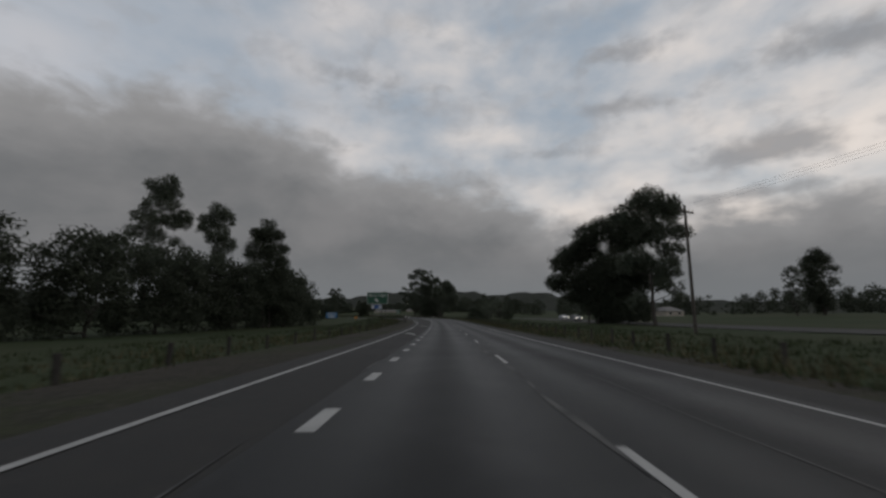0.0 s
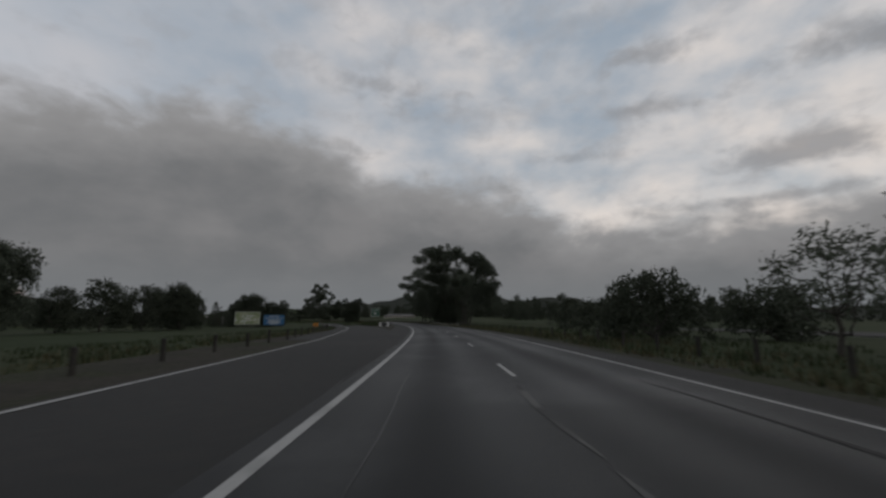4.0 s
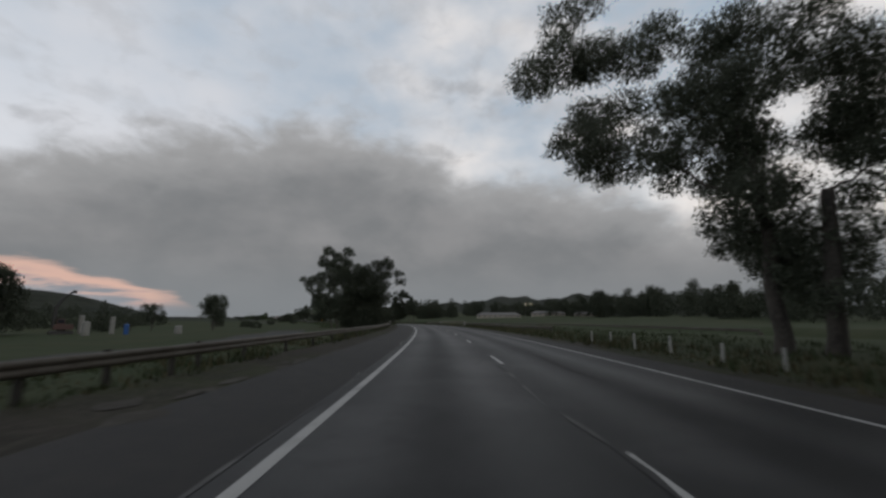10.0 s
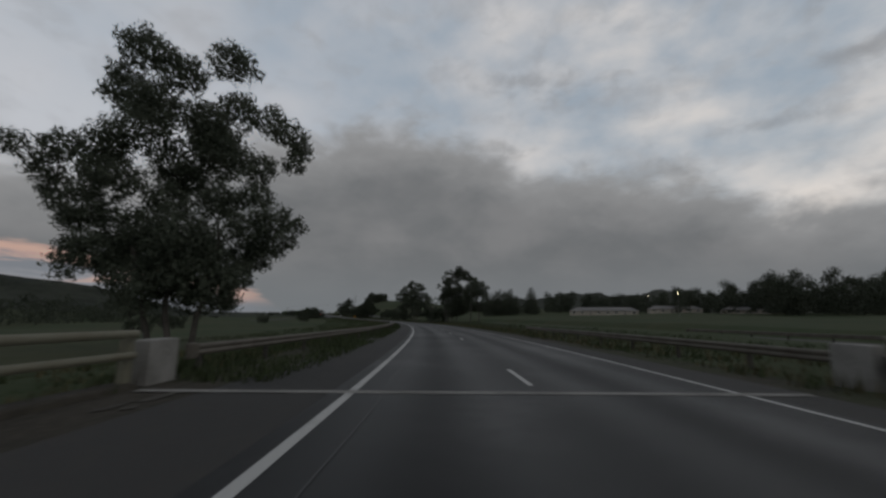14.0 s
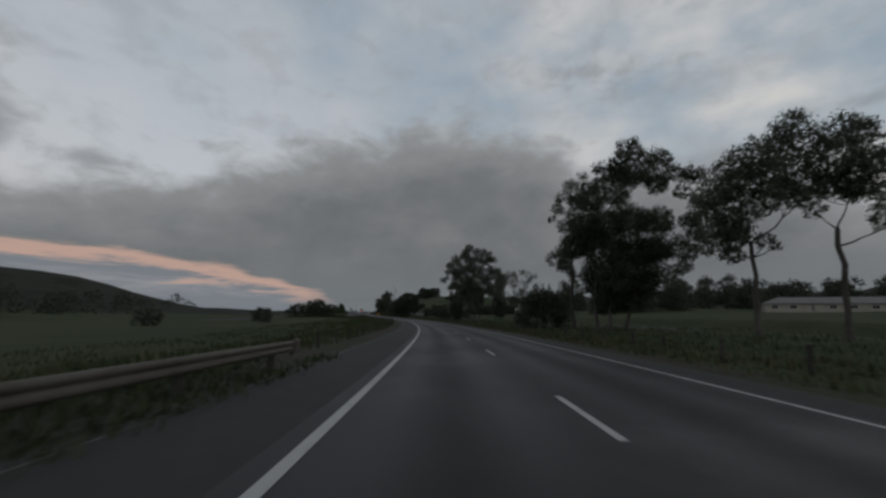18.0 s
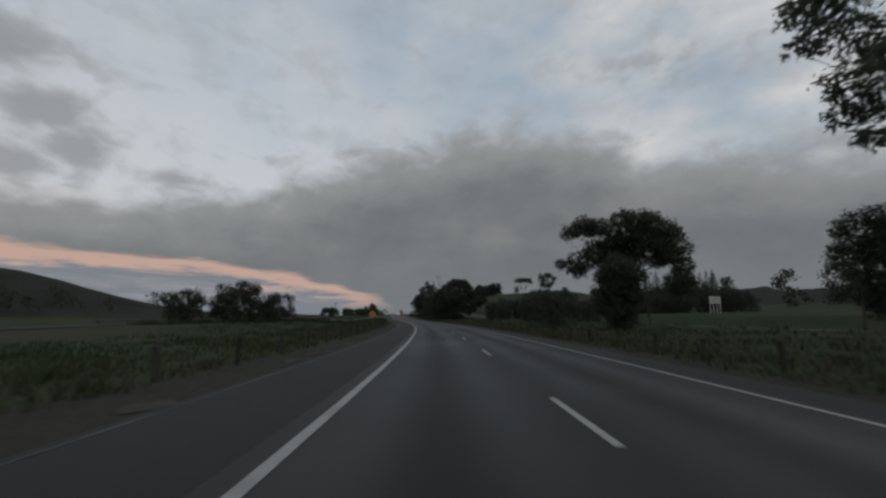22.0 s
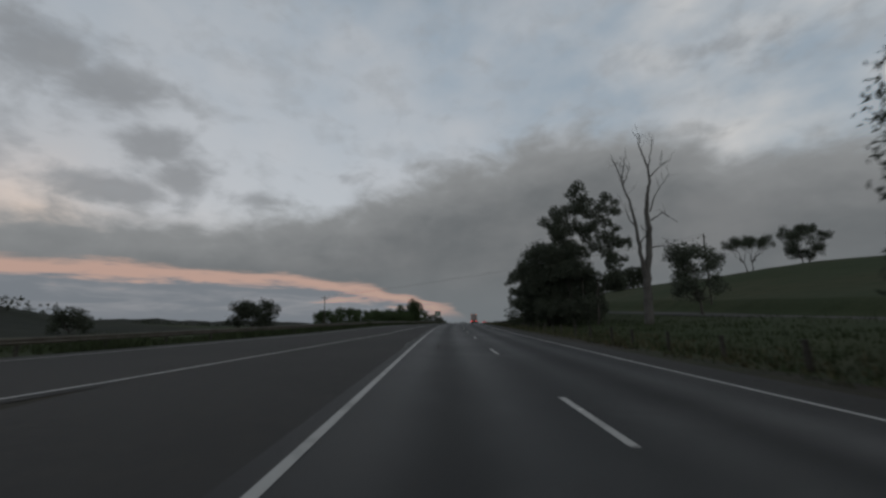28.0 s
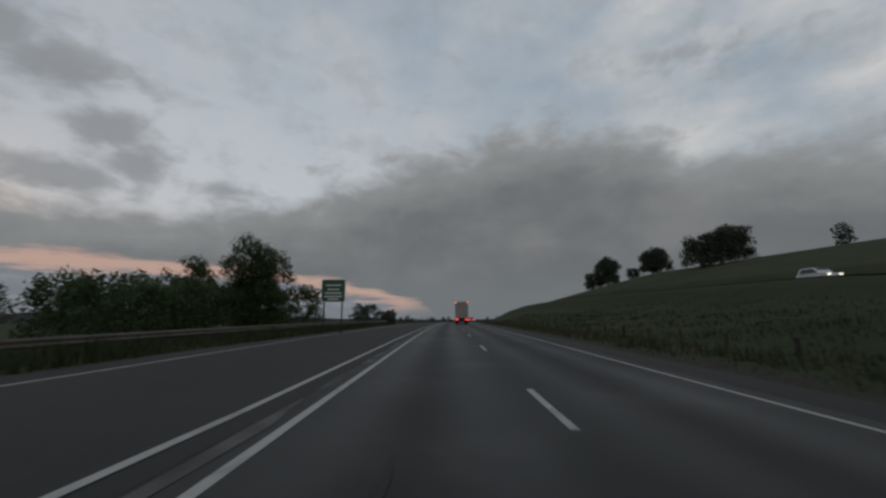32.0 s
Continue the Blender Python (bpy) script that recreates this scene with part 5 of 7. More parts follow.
# beside the carriageway on the low side
crown_tree("gum_tree", at(386.0, -12.0, 24), "dense dark tree with ivy-clad stem beside the guard rail", 50, size=0.19, fill=1.2, stems=2, leaf=M_LEAF_D,
           puffs=[(-5.6, 12.7, 1.1), (-3.7, 13.6, 1.1), (-2.9, 13, 0.8), (-4.8, 12.1, 0.8), (-3.2, 11.6, 1), (-3.4, 10.3, 1.2), (0.9, 12.1, 1.2), (2.9, 13, 1.3), (5.1, 13.4, 1.6), (6.3, 12.7, 0.9), (-1, 11.2, 1.4), (7.7, 11.6, 1), (9, 11.4, 0.6), (8.9, 9.8, 0.9)]
           + [(-2.2, 10, 1.7), (0.7, 10.1, 2.1), (3.4, 10.8, 1.9), (5.3, 11, 1.1), (-2.6, 8.2, 1.8), (0.2, 7.8, 2.1), (3.2, 8.2, 2.2), (5.3, 9.1, 1), (-2.8, 6.1, 1.7), (0, 5.3, 2.2), (3, 5.5, 2.1), (4.9, 6, 1.3), (5.9, 6.8, 0.8), (6.3, 4.2, 0.6)]
           + [(-2.7, 4.1, 1.7), (-4, 4.1, 0.6), (-4.7, 3.6, 0.4), (-0.1, 2.9, 2.3), (2.8, 2.9, 2.2), (5.2, 3, 1.3), (-2.5, 1.9, 1.6), (0, 0.9, 2.2), (2.9, 0.9, 2.1), (-2.1, 0.6, 1.2), (5, 1, 1.1)])
crown_tree("gum_tree", at(459.0, -23.0, 16), "tall gum tree with clumped crown beyond the bridge", 51, size=0.34, fill=1.05, stems=3, leaf=M_LEAF,
           puffs=[(-4.1, 27.6, 2.4), (-6.4, 25.4, 1.2), (-0.9, 25.6, 2.2), (2.9, 28, 2.1), (5.2, 27.1, 0.9), (-5.4, 23.6, 2.3), (-2.9, 22.5, 2.5), (3.6, 23.7, 2.2), (6.9, 22.5, 1.9), (9, 20.9, 1.7), (9.8, 19.4, 1.4), (1, 21.5, 2.4), (-3.5, 19.5, 2.7), (-6.7, 18.3, 2.2), (-9.3, 17.2, 1.7), (-12.7, 17.1, 1.4)]
           + [(-10.8, 15.8, 1.6), (-10.1, 14.1, 1.5), (-5.7, 15.3, 2.6), (-0.9, 17.5, 2.4), (2.5, 19.2, 2.6), (6.2, 17.2, 1.7), (-1.5, 13.8, 2.1), (2.8, 13.9, 2.2), (5.9, 14.7, 1.8), (7.8, 12, 1.9), (9.9, 12, 1.1), (-7.8, 12.4, 2.2), (-4.5, 10.8, 2.9), (0.4, 10.1, 3.4), (5.2, 11.2, 1.9)]
           + [(6.7, 10, 1.6), (-6.7, 8.2, 2.4), (-2.6, 6.4, 3.2), (2.3, 6.7, 3.2), (-8.1, 10.8, 1.2), (5.1, 7.7, 1.4)])
crown_tree("gum_tree", at(100.0, -64.0, 42), "tall open gum tree above the roadside belt", 62, size=0.34, fill=0.95, stems=2, leaf=M_LEAF, group="roadside tree belt",
           puffs=[(-4.3, 32.8, 1.9), (-0.9, 34.3, 2.3), (-2.4, 31.7, 2.6), (-4.5, 28.8, 1.8), (-1.1, 29.2, 2.7), (0.7, 32.3, 1.7), (-5.7, 27.5, 1.2), (-2.8, 25.4, 2.4), (0.7, 25.2, 2.5), (2.8, 26.7, 2.3), (-4.9, 23.7, 2.1), (-6.8, 25.4, 1.6), (-6.9, 21.7, 2), (-3, 21.3, 2.6), (1.2, 20.1, 1.7), (3.6, 18.5, 1.6), (-3.2, 16.8, 3.6)])
crown_tree("gum_tree", at(95.0, -48.0, 36), "gum tree with rounded crown in the roadside belt", 61, size=0.36, fill=1, stems=2, leaf=M_LEAF, group="roadside tree belt",
           puffs=[(-2.2, 25.9, 2.3), (-3.8, 23.7, 2), (-0.6, 24.4, 2), (-4.9, 21.7, 1.5), (-2.2, 21.3, 2.8), (-4, 19.2, 1.1), (-0.5, 18.7, 2.8), (-1.8, 15.9, 2), (-5.4, 23.8, 1.2)])
crown_tree("gum_tree", at(81.0, -33.0, 33), "tall dark tree with pointed tops in the roadside belt", 65, size=0.31, fill=1.2, stems=2, leaf=M_LEAF_D, group="roadside tree belt",
           puffs=[(-1.3, 20, 1), (0.2, 20.1, 0.9), (-2, 18, 1.6), (-0.3, 18, 2), (1.6, 17.8, 1.3), (-3.1, 18.1, 1.1), (2.7, 15.3, 1.1), (-2.3, 14.7, 2.6), (0.6, 14.5, 2.7), (2.3, 12.5, 1.6), (-0.8, 10.8, 3.1), (2.1, 10.2, 2), (0.1, 6.7, 3.4)])
for i, (s, d, h, w, st) in enumerate([(50, -42, 13, 12, "dense"), (60, -40, 13, 11, "dense"), (70, -40, 13, 11, "dense"), (74, -36, 12, 10, "dense"), (90, -37, 11, 10, "dense"), (97, -46, 12, 10, "dense"), (84, -31, 10, 9, "dense"), (94, -34, 13, 9, "dense"), (102, -33, 9, 9, "dense"), (107, -41, 12, 11, "dense"),
                                      (118, -43, 11, 11, "dense"), (38, -46, 14, 12, "dense"), (24, -48, 14, 12, "dense"), (139, -43, 14.6, 8, "gum"), (186, -62, 14, 9, "gum"), (196, -60, 8, 6, "dense"), (204, -58, 10, 8, "dense"), (214, -56, 9.5, 8, "dense"), (222, -52, 10.5, 8, "dense"), (230, -58, 10, 9, "dense")]):
    tree("tree", at(s, d), h, w, DENSE if st == "dense" else GUM, 60 + i, style=st, leaf=M_LEAF_D if st == "dense" else M_LEAF, size=.55, base=.2, group="roadside tree belt")


# ---------------------------------------------------------------- further trees
def grove(rows, name, label, style, leaf=None, size=.7, base=.2, group="", seed=200, fill=1.0):
    for i, (s, d, h, w) in enumerate(rows):
        tree(name, at(s, d, i * 53), h, w, label, seed + i, style=style, leaf=leaf, size=size, base=base, group=group, fill=fill)


grove([(709, 84, 17, 10), (706, 92, 19, 11), (712, 92, 18, 10), (704, 100, 19, 12), (714, 104, 19, 12), (699, 112, 19, 12), (708, 120, 20, 12)], "pine_tree", "dark conifer with tiered branches on the rise", "pine", M_LEAF_D, .55, .1, "dark conifers", 200)
grove([(802, 95, 12, 6), (806, 103, 13, 6), (797, 110, 12, 6), (812, 112, 13, 6), (1003, 200, 25.5, 12), (1005, 211, 28.5, 13), (1001, 217, 29.5, 14), (1005, 230, 23.5, 13), (998, 234, 28.5, 14), (990, 237, 27.5, 13), (983, 238, 29, 13), (972, 236, 27.5, 11), (961, 234, 28.5, 11), (951, 232, 29, 10)], "pine_tree", "tall dark conifer in a row on the hill", "pine", M_LEAF_D, .7, .1, "conifer row", 210)
grove([(978, 161, 7, 12), (984, 168, 8, 12), (988, 175, 9, 13), (988, 184, 10, 13), (988, 193, 13, 13), (989, 203, 14, 14), (987, 212, 16, 14), (983, 219, 15, 14), (977, 223, 15, 14), (969, 223, 15.5, 14), (960, 224, 16, 14), (951, 225, 16, 14)], "tree", "dense dark tree under the hill conifers", "dense", M_LEAF_D, .9, .1, "trees under hill conifers", 480)
grove([(724, 18.5, 5.4, 6), (735, 25, 5, 7), (760, 29, 6, 9), (790, 27, 6, 8), (745, 34, 5, 7)], "bush", "dark rounded shrub in the median grass", "dense", M_LEAF_D, .5, .1, "median shrubs", 225)
grove([(752, 72, 8, 5), (757, 78, 8.5, 5), (759, 73, 7, 5), (763, 69, 8, 5), (767, 66, 7, 5.5), (771, 71, 8.5, 5), (776, 62, 8, 5.5), (781, 66, 7.5, 6), (786, 58, 8, 6), (792, 62, 7.5, 6), (798, 56, 7, 6), (803, 60, 7, 6), (774, 66, 7, 5), (784, 62, 7, 5)], "pine_tree", "dark conifer in a dense row across the median", "pine", M_LEAF_D, .6, .05, "dark conifer row", 400)
grove([(750, 74, 5, 7), (757, 73, 5.5, 7), (764, 69, 5, 7), (770, 67, 5.5, 7), (777, 64, 5, 7), (784, 61, 5, 7), (791, 58, 5, 7), (798, 57, 5, 7)], "bush", "dark undergrowth between the conifers", "dense", M_LEAF_D, .5, .1, "conifer undergrowth", 460)
crown_tree("tree", at(690.0, 31.0, -47), "dark spreading tree with layered branches across the median", 445, size=.2, fill=1.1, stems=1, leaf=M_LEAF_D,
           puffs=[(-0.4, 7.9, 0.9), (0.6, 8.4, 1.1), (1.7, 8.5, 1.2), (-0.9, 6.3, 0.8), (0.3, 6.6, 1.2), (1.4, 6.4, 1.4), (2.8, 7.5, 1.6), (-1.2, 5, 0.5), (0.2, 4.7, 1.2), (1.6, 4.3, 1.6), (3.1, 5.8, 1.6), (0.7, 2.8, 1.2), (1.9, 2.3, 1.6)])
grove([(880, 72, 9, 9), (893, 80, 10, 10), (905, 92, 9, 9), (872, 88, 11, 10), (860, 62, 7, 8)], "tree", "rounded tree on the grassy rise", "dense", M_LEAF, .7, .2, "trees on the rise", 235)
grove([(951, 32.5, 7, 5.5), (955, 37, 5.5, 4.5)], "tree", "rounded dark tree on the grass bank", "dense", M_LEAF_D, .3, .2, "", 475)
grove([(406, -112, 19, 12), (412, -105, 21, 12), (416, -99, 17, 9), (401, -118, 17, 12)], "tree", "tall dark tree clump across the paddock", "dense", M_LEAF_D, .8, .1, "paddock clump", 245)
grove([(414, -173, 15, 7), (410, -181, 16, 7), (406, -190, 14, 7), (520, -150, 16, 6), (524, -158, 17, 6), (530, -178, 17, 6)], "pine_tree", "dark conifer across the paddock", "pine", M_LEAF_D, .8, .1, "paddock conifers", 255)
grove([(311, -58, 14, 12), (313, -50.5, 11, 7), (310, -46, 10, 6.5), (315, -63, 10, 8)], "tree", "tall domed dark tree behind the billboards", "dense", M_LEAF_D, .5, .1, "trees behind billboards", 420)
grove([(326, -91, 11, 6), (326, -86, 12, 6.5), (325, -81, 12.5, 6), (323, -74, 10.5, 7), (322, -68, 9.5, 6), (330, -96, 10, 6), (476, -104, 11, 7)], "pine_tree", "dark conifer across the paddock", "pine", M_LEAF_D, .6, .1, "paddock conifers", 430)
grove([(467, -66, 13, 9), (568, -86, 12, 10)], "gum_tree", "small gum tree with layered crown in the paddock", "gum", M_LEAF, .5, .35, "", 265)
grove([(475, -88, 10, 9), (490, -100, 6, 6)], "tree", "small rounded tree in the paddock", "gum", M_LEAF_D, .6, .3, "", 270)
grove([(750, -37, 8.5, 10), (757, -31, 6.5, 8), (743, -44, 6.5, 8), (764, -36, 5, 7)], "tree", "dense dark tree beyond the roadside posts", "dense", M_LEAF_D, .5, .1, "roadside clump", 275)
grove([(666, -43, 4.5, 6), (640, -60, 4, 6), (560, -70, 4, 7), (520, -60, 3.5, 6), (600, -90, 5, 8)], "bush", "dark shrub in the paddock", "dense", M_LEAF_D, .5, .1, "paddock shrubs", 285)
grove([(922, -39.5, 6, 9.5), (905, -60, 4, 6)], "tree", "rounded dark tree in the low field", "dense", M_LEAF_D, .5, .2, "", 295)
crown_tree("tree", at(1001.7, -20.0, 26), "leafy green tree behind the guard rail", 300, size=.2, fill=.95, stems=2, leaf=M_LEAF_G,
           puffs=[(-0, 8.6, 1.6), (1.6, 7.8, 1.6), (-0.9, 6.5, 1.7), (1.2, 6, 2.1), (3, 6.8, 1.4), (4, 5.7, 0.9), (-0.2, 4.3, 1.9), (1.8, 4.3, 1.9), (3.5, 3.8, 1), (-1.6, 2.6, 2.2), (1, 1.6, 2.2), (3.1, 1.5, 1.6)]
           + [(-4.6, 6.7, 1.1), (-3.8, 5.4, 1.4), (-5.4, 4.5, 1.4), (-2.9, 3.8, 1.7), (-4.9, 2.4, 1.8)])
grove([(985, -20, 4.2, 6), (990, -26, 5, 7), (994, -20.5, 4.6, 6), (998, -27, 6, 7), (983, -30, 5, 8), (990, -37, 6, 8), (1006, -29, 5.5, 7), (972, -26, 5, 7), (962, -33, 5.6, 8.5), (1012, -18, 5.5, 6), (978, -45, 5.5, 8)], "bush", "leafy green roadside bush behind the guard rail", "dense", M_LEAF_G, .45, .1, "roadside thicket", 305)
grove([(1060, -19, 5, 5), (1070, -24, 5.5, 6), (1090, -20, 4, 5), (1110, -24, 5, 6)], "bush", "small dark bush beyond the road sign", "dense", M_LEAF_D, .6, .1, "far bushes", 325)
grove([(1250, 97, 20, 17), (1258, 89, 12, 11), (1180, 98, 13, 12), (1186, 104, 13.5, 12), (1110, 86, 12, 12), (1112, 94, 13.5, 12), (1116, 101, 13, 12), (1090, 117, 7.5, 5.5), (1200, 96, 6.5, 8)], "tree", "dark rounded tree on the grassy hill", "dense", M_LEAF_D, 1.0, .25, "hill trees", 330)
grove([(127, 18.5, 7.4, 6), (133, 17.5, 6.4, 6), (138, 17, 5.8, 5)], "wattle_tree", "thin feathery tree with sparse crown", "gum", M_LEAF, .3, .3, "", 345, .4)
grove([(150, 15.5, 5.2, 8), (160, 19, 4, 7), (172, 22, 4.5, 8), (190, 25, 4, 8), (152, 26, 4.5, 7)], "bush", "dark shrub in the median", "dense", M_LEAF_D, .5, .1, "median shrubs", 350)
grove([(131, 117, 16.5, 6), (134, 130, 23, 10)], "tree", "tall narrow dark tree beyond the opposite carriageway", "dense", M_LEAF_D, .7, .1, "", 370)
grove([(360, 120, 12, 10), (352, 106, 11, 11), (372, 134, 15, 10)], "tree", "tall dark tree beyond the opposite carriageway", "gum", M_LEAF_D, .8, .3, "", 360)


def woods(name, rows, leaf, label, seed, size=1.1):
    """Far wooded ground: many crowns in one mesh."""
    rng = np.random.default_rng(seed)
    C, R = [], []
    for s, d, h, w in rows:
        x, y, r = road_at(s, d)
        z = float(r + land(s, d))
        n = int(12 + rng.random() * 8)
        for i in range(n):
            u = (i + .5) / n
            q = w / 2 * math.sqrt(max(.1, 1 - max(u - .35, 0) ** 2 * 2.1)) * (.3 + .7 * rng.random())
            a = rng.random() * 6.283
            C.append(np.array([x + math.cos(a) * q, y + math.sin(a) * q, z + h * (.05 + .86 * u)]))
            R.append(h * .16 * (.7 + .6 * rng.random()))
    lv, lq = leaves(rng, C, R, 12, size, flat=.85)
    ob = new(name, quads_mesh(name, lv, lq, leaf))
    return tagged(ob, label, "woods", kind="stuff")


rng = np.random.default_rng(5)
rows = []
for s in np.arange(150, 1000, 6.5):
    for _ in range(2):
        d = 150 + 70 * rng.random() + 40 * math.sin(s * .013)
        rows.append((s + rng.normal(0, 3), d, (11 + 8 * rng.random()) * (1 if rng.random() > .12 else 1.3) * float(table(s, (150, .85), (300, .8), (370, .75), (420, .85), (510, 1.0), (560, 1.25), (640, 1.3), (700, 1))), 8 + 5 * rng.random()))
rows = [r for r in rows if not (615 < r[0] < 700 and r[1] < 205) and r[0] < 785]
rows += [(s + rng.normal(0, 4), 226 + 40 * rng.random(), 13 + 6 * rng.random(), 9 + 4 * rng.random()) for s in np.arange(600, 790, 5.0)]
woods("woods", rows, M_LEAF_D, "dark belt of mixed trees beyond the fields", 6)
rows = [(s + rng.normal(0, 6), -190 - 120 * rng.random() - .12 * s, 6 + 5 * rng.random(), 9 + 5 * rng.random()) for s in np.arange(250, 1500, 9.0)]
rows += [(s + rng.normal(0, 5), -110 - .05 * s + rng.normal(0, 6), 3.5 + 3 * rng.random(), 7 + 4 * rng.random()) for s in np.arange(520, 900, 8.0)]
rows += [(s + rng.normal(0, 5), -115 - 55 * rng.random(), 7 + 6 * rng.random(), 8 + 5 * rng.random()) for s in np.arange(215, 400, 5.0)]
rows += [(s + rng.normal(0, 5), -75 - 30 * rng.random(), 4 + 4 * rng.random(), 7 + 4 * rng.random()) for s in np.arange(170, 240, 7.0)]
rows += [(s + rng.normal(0, 4), -128 - 70 * rng.random() ** 1.5 - .03 * s, 4.5 + 4 * rng.random(), 9 + 6 * rng.random()) for s in np.arange(430, 1010, 5.0)]
rows += [(s + rng.normal(0, 4), -205 - 60 * rng.random(), 5 + 4 * rng.random(), 10 + 6 * rng.random()) for s in np.arange(380, 900, 6.0)]
rows = [q for q in rows if float(land(q[0], q[1])) < 9]
woods("hedgerow", rows, M_LEAF_D, "dark hedgerows across the low fields", 7)
rows = [(1500 + 12 * i + rng.normal(0, 5), rng.normal(-60, 40), 5 + 4 * rng.random(), 9) for i in range(30)] + [(1350 + 9 * i, -45 - 5 * i + rng.normal(0, 8), 5 + 3 * rng.random(), 8) for i in range(20)]
woods("far_trees", rows, M_LEAF_D, "far line of dark trees beside the road ahead", 8)


# ---------------------------------------------------------------- barriers and posts
M_POST = material("weathered_post", (.045, .040, .034), .9, [(5, .4, .65, (.025, .022, .019), .8)], bump=.5, bump_scale=25, objrand=.3)
M_POST_W = material("white_post", (.42, .42, .40), .7, [(8, .5, .75, (.2, .19, .17), .8)], objrand=.15)
M_ZINC = material("galvanised_steel", (.105, .094, .076), .65, [(1.2, .42, .66, (.06, .048, .036), .8), (12, .45, .7, (.15, .14, .12), .5)], metal=.15, bump=.15, bump_scale=30)
M_RAIL_P = material("pale_rail_paint", (.17, .165, .12), .6, [(1.5, .45, .7, (.14, .125, .085), .8), (14, .5, .75, (.1, .09, .06), .6)], bump=.15)
M_CONCRETE = material("concrete", (.24, .235, .22), .9, [(.8, .42, .62, (.13, .125, .115), .8), (12, .45, .7, (.3, .29, .27), .4)], bump=.4, bump_scale=40)
M_BLACK = material("black_paint", (.012, .012, .012), .6)
M_WHITE = material("white_sheeting", (.58, .58, .56), .45, [(3, .5, .75, (.4, .4, .38), .6)])
M_GREEN = material("green_sheeting", (.012, .075, .042), .45, [(2, .5, .75, (.01, .055, .032), .6)])
M_BLUE = material("blue_sheeting", (.02, .085, .26), .45, [(2, .5, .75, (.015, .06, .2), .6)])
M_YELLOW = material("yellow_sheeting", (.62, .28, .02), .5, [(2, .5, .75, (.5, .2, .015), .6)])
M_ORANGE = material("orange_board", (.65, .25, .03), .6, [(3, .5, .7, (.45, .16, .02), .6)])


def post_mesh(name, w, d, h, ma):
    bm = B()
    box(bm, -w / 2, w / 2, -d / 2, d / 2, -.3, h, .012)
    me = bpy.data.meshes.new(name)
    bm.to_mesh(me)
    bm.free()
    me.materials.append(ma)
    return me


P_DARK, P_WHITE = post_mesh("post", .12, .12, .82, M_POST), post_mesh("post", .09, .07, .68, M_POST_W)


def post_row(stations, off, label, me, rng):
    root = thing("post_row", pose(0, 0, 0), label, "barrier posts")
    for s in stations:
        d = off(s) if callable(off) else off
        o = part("post", me, None, root)
        o.matrix_basis = spot(s + rng.normal(0, .12), d + rng.normal(0, .05), rng.normal(0, .04)) @ pose(0, 0, 0, rng.normal(0, 1.5), rng.normal(0, 1.5), rng.normal(0, 6))
    return root


rng = np.random.default_rng(77)
right_off = lambda s: table(s, (0, 9.7), (60, 10.5), (110, 11.3), (190, 10.0), (225, 9.2), (300, 9.7), (345, 10.2))
post_row(np.arange(6, 214, 3.3), right_off, "row of dark timber posts along the median grass", P_DARK, rng)
post_row(np.arange(216, 329, 3.1), right_off, "row of white posts under the median trees", P_WHITE, rng)
post_row(np.arange(474, 1120, 3.6), lambda s: table(s, (474, 12), (500, 12.8), (560, 10.8), (640, 10), (700, 9.3), (800, 9.8), (890, 10), (985, 11.8), (1100, 11.8)), "row of dark timber posts at the foot of the median bank", P_DARK, rng)
post_row(np.arange(6, 205, 3.8), lambda s: table(s, (6, -8.6), (40, -8.6), (100, -8.0), (150, -10.4), (190, -15.5), (205, -18)), "row of dark timber posts beside the exit lane", P_DARK, rng)
post_row(np.arange(218, 314, 3.4), -7.3, "row of dark timber posts in the gore grass", P_DARK, rng)
post_row(np.arange(557, 792, 3.9), lambda s: table(s, (557, -5.8), (600, -6.4), (700, -6.6), (790, -7.3)), "row of dark timber posts beside the shoulder", P_DARK, rng)
post_row(np.arange(803, 814, 1.3), -7.1, "short row of close-set posts before the ramp nose", P_DARK, rng)


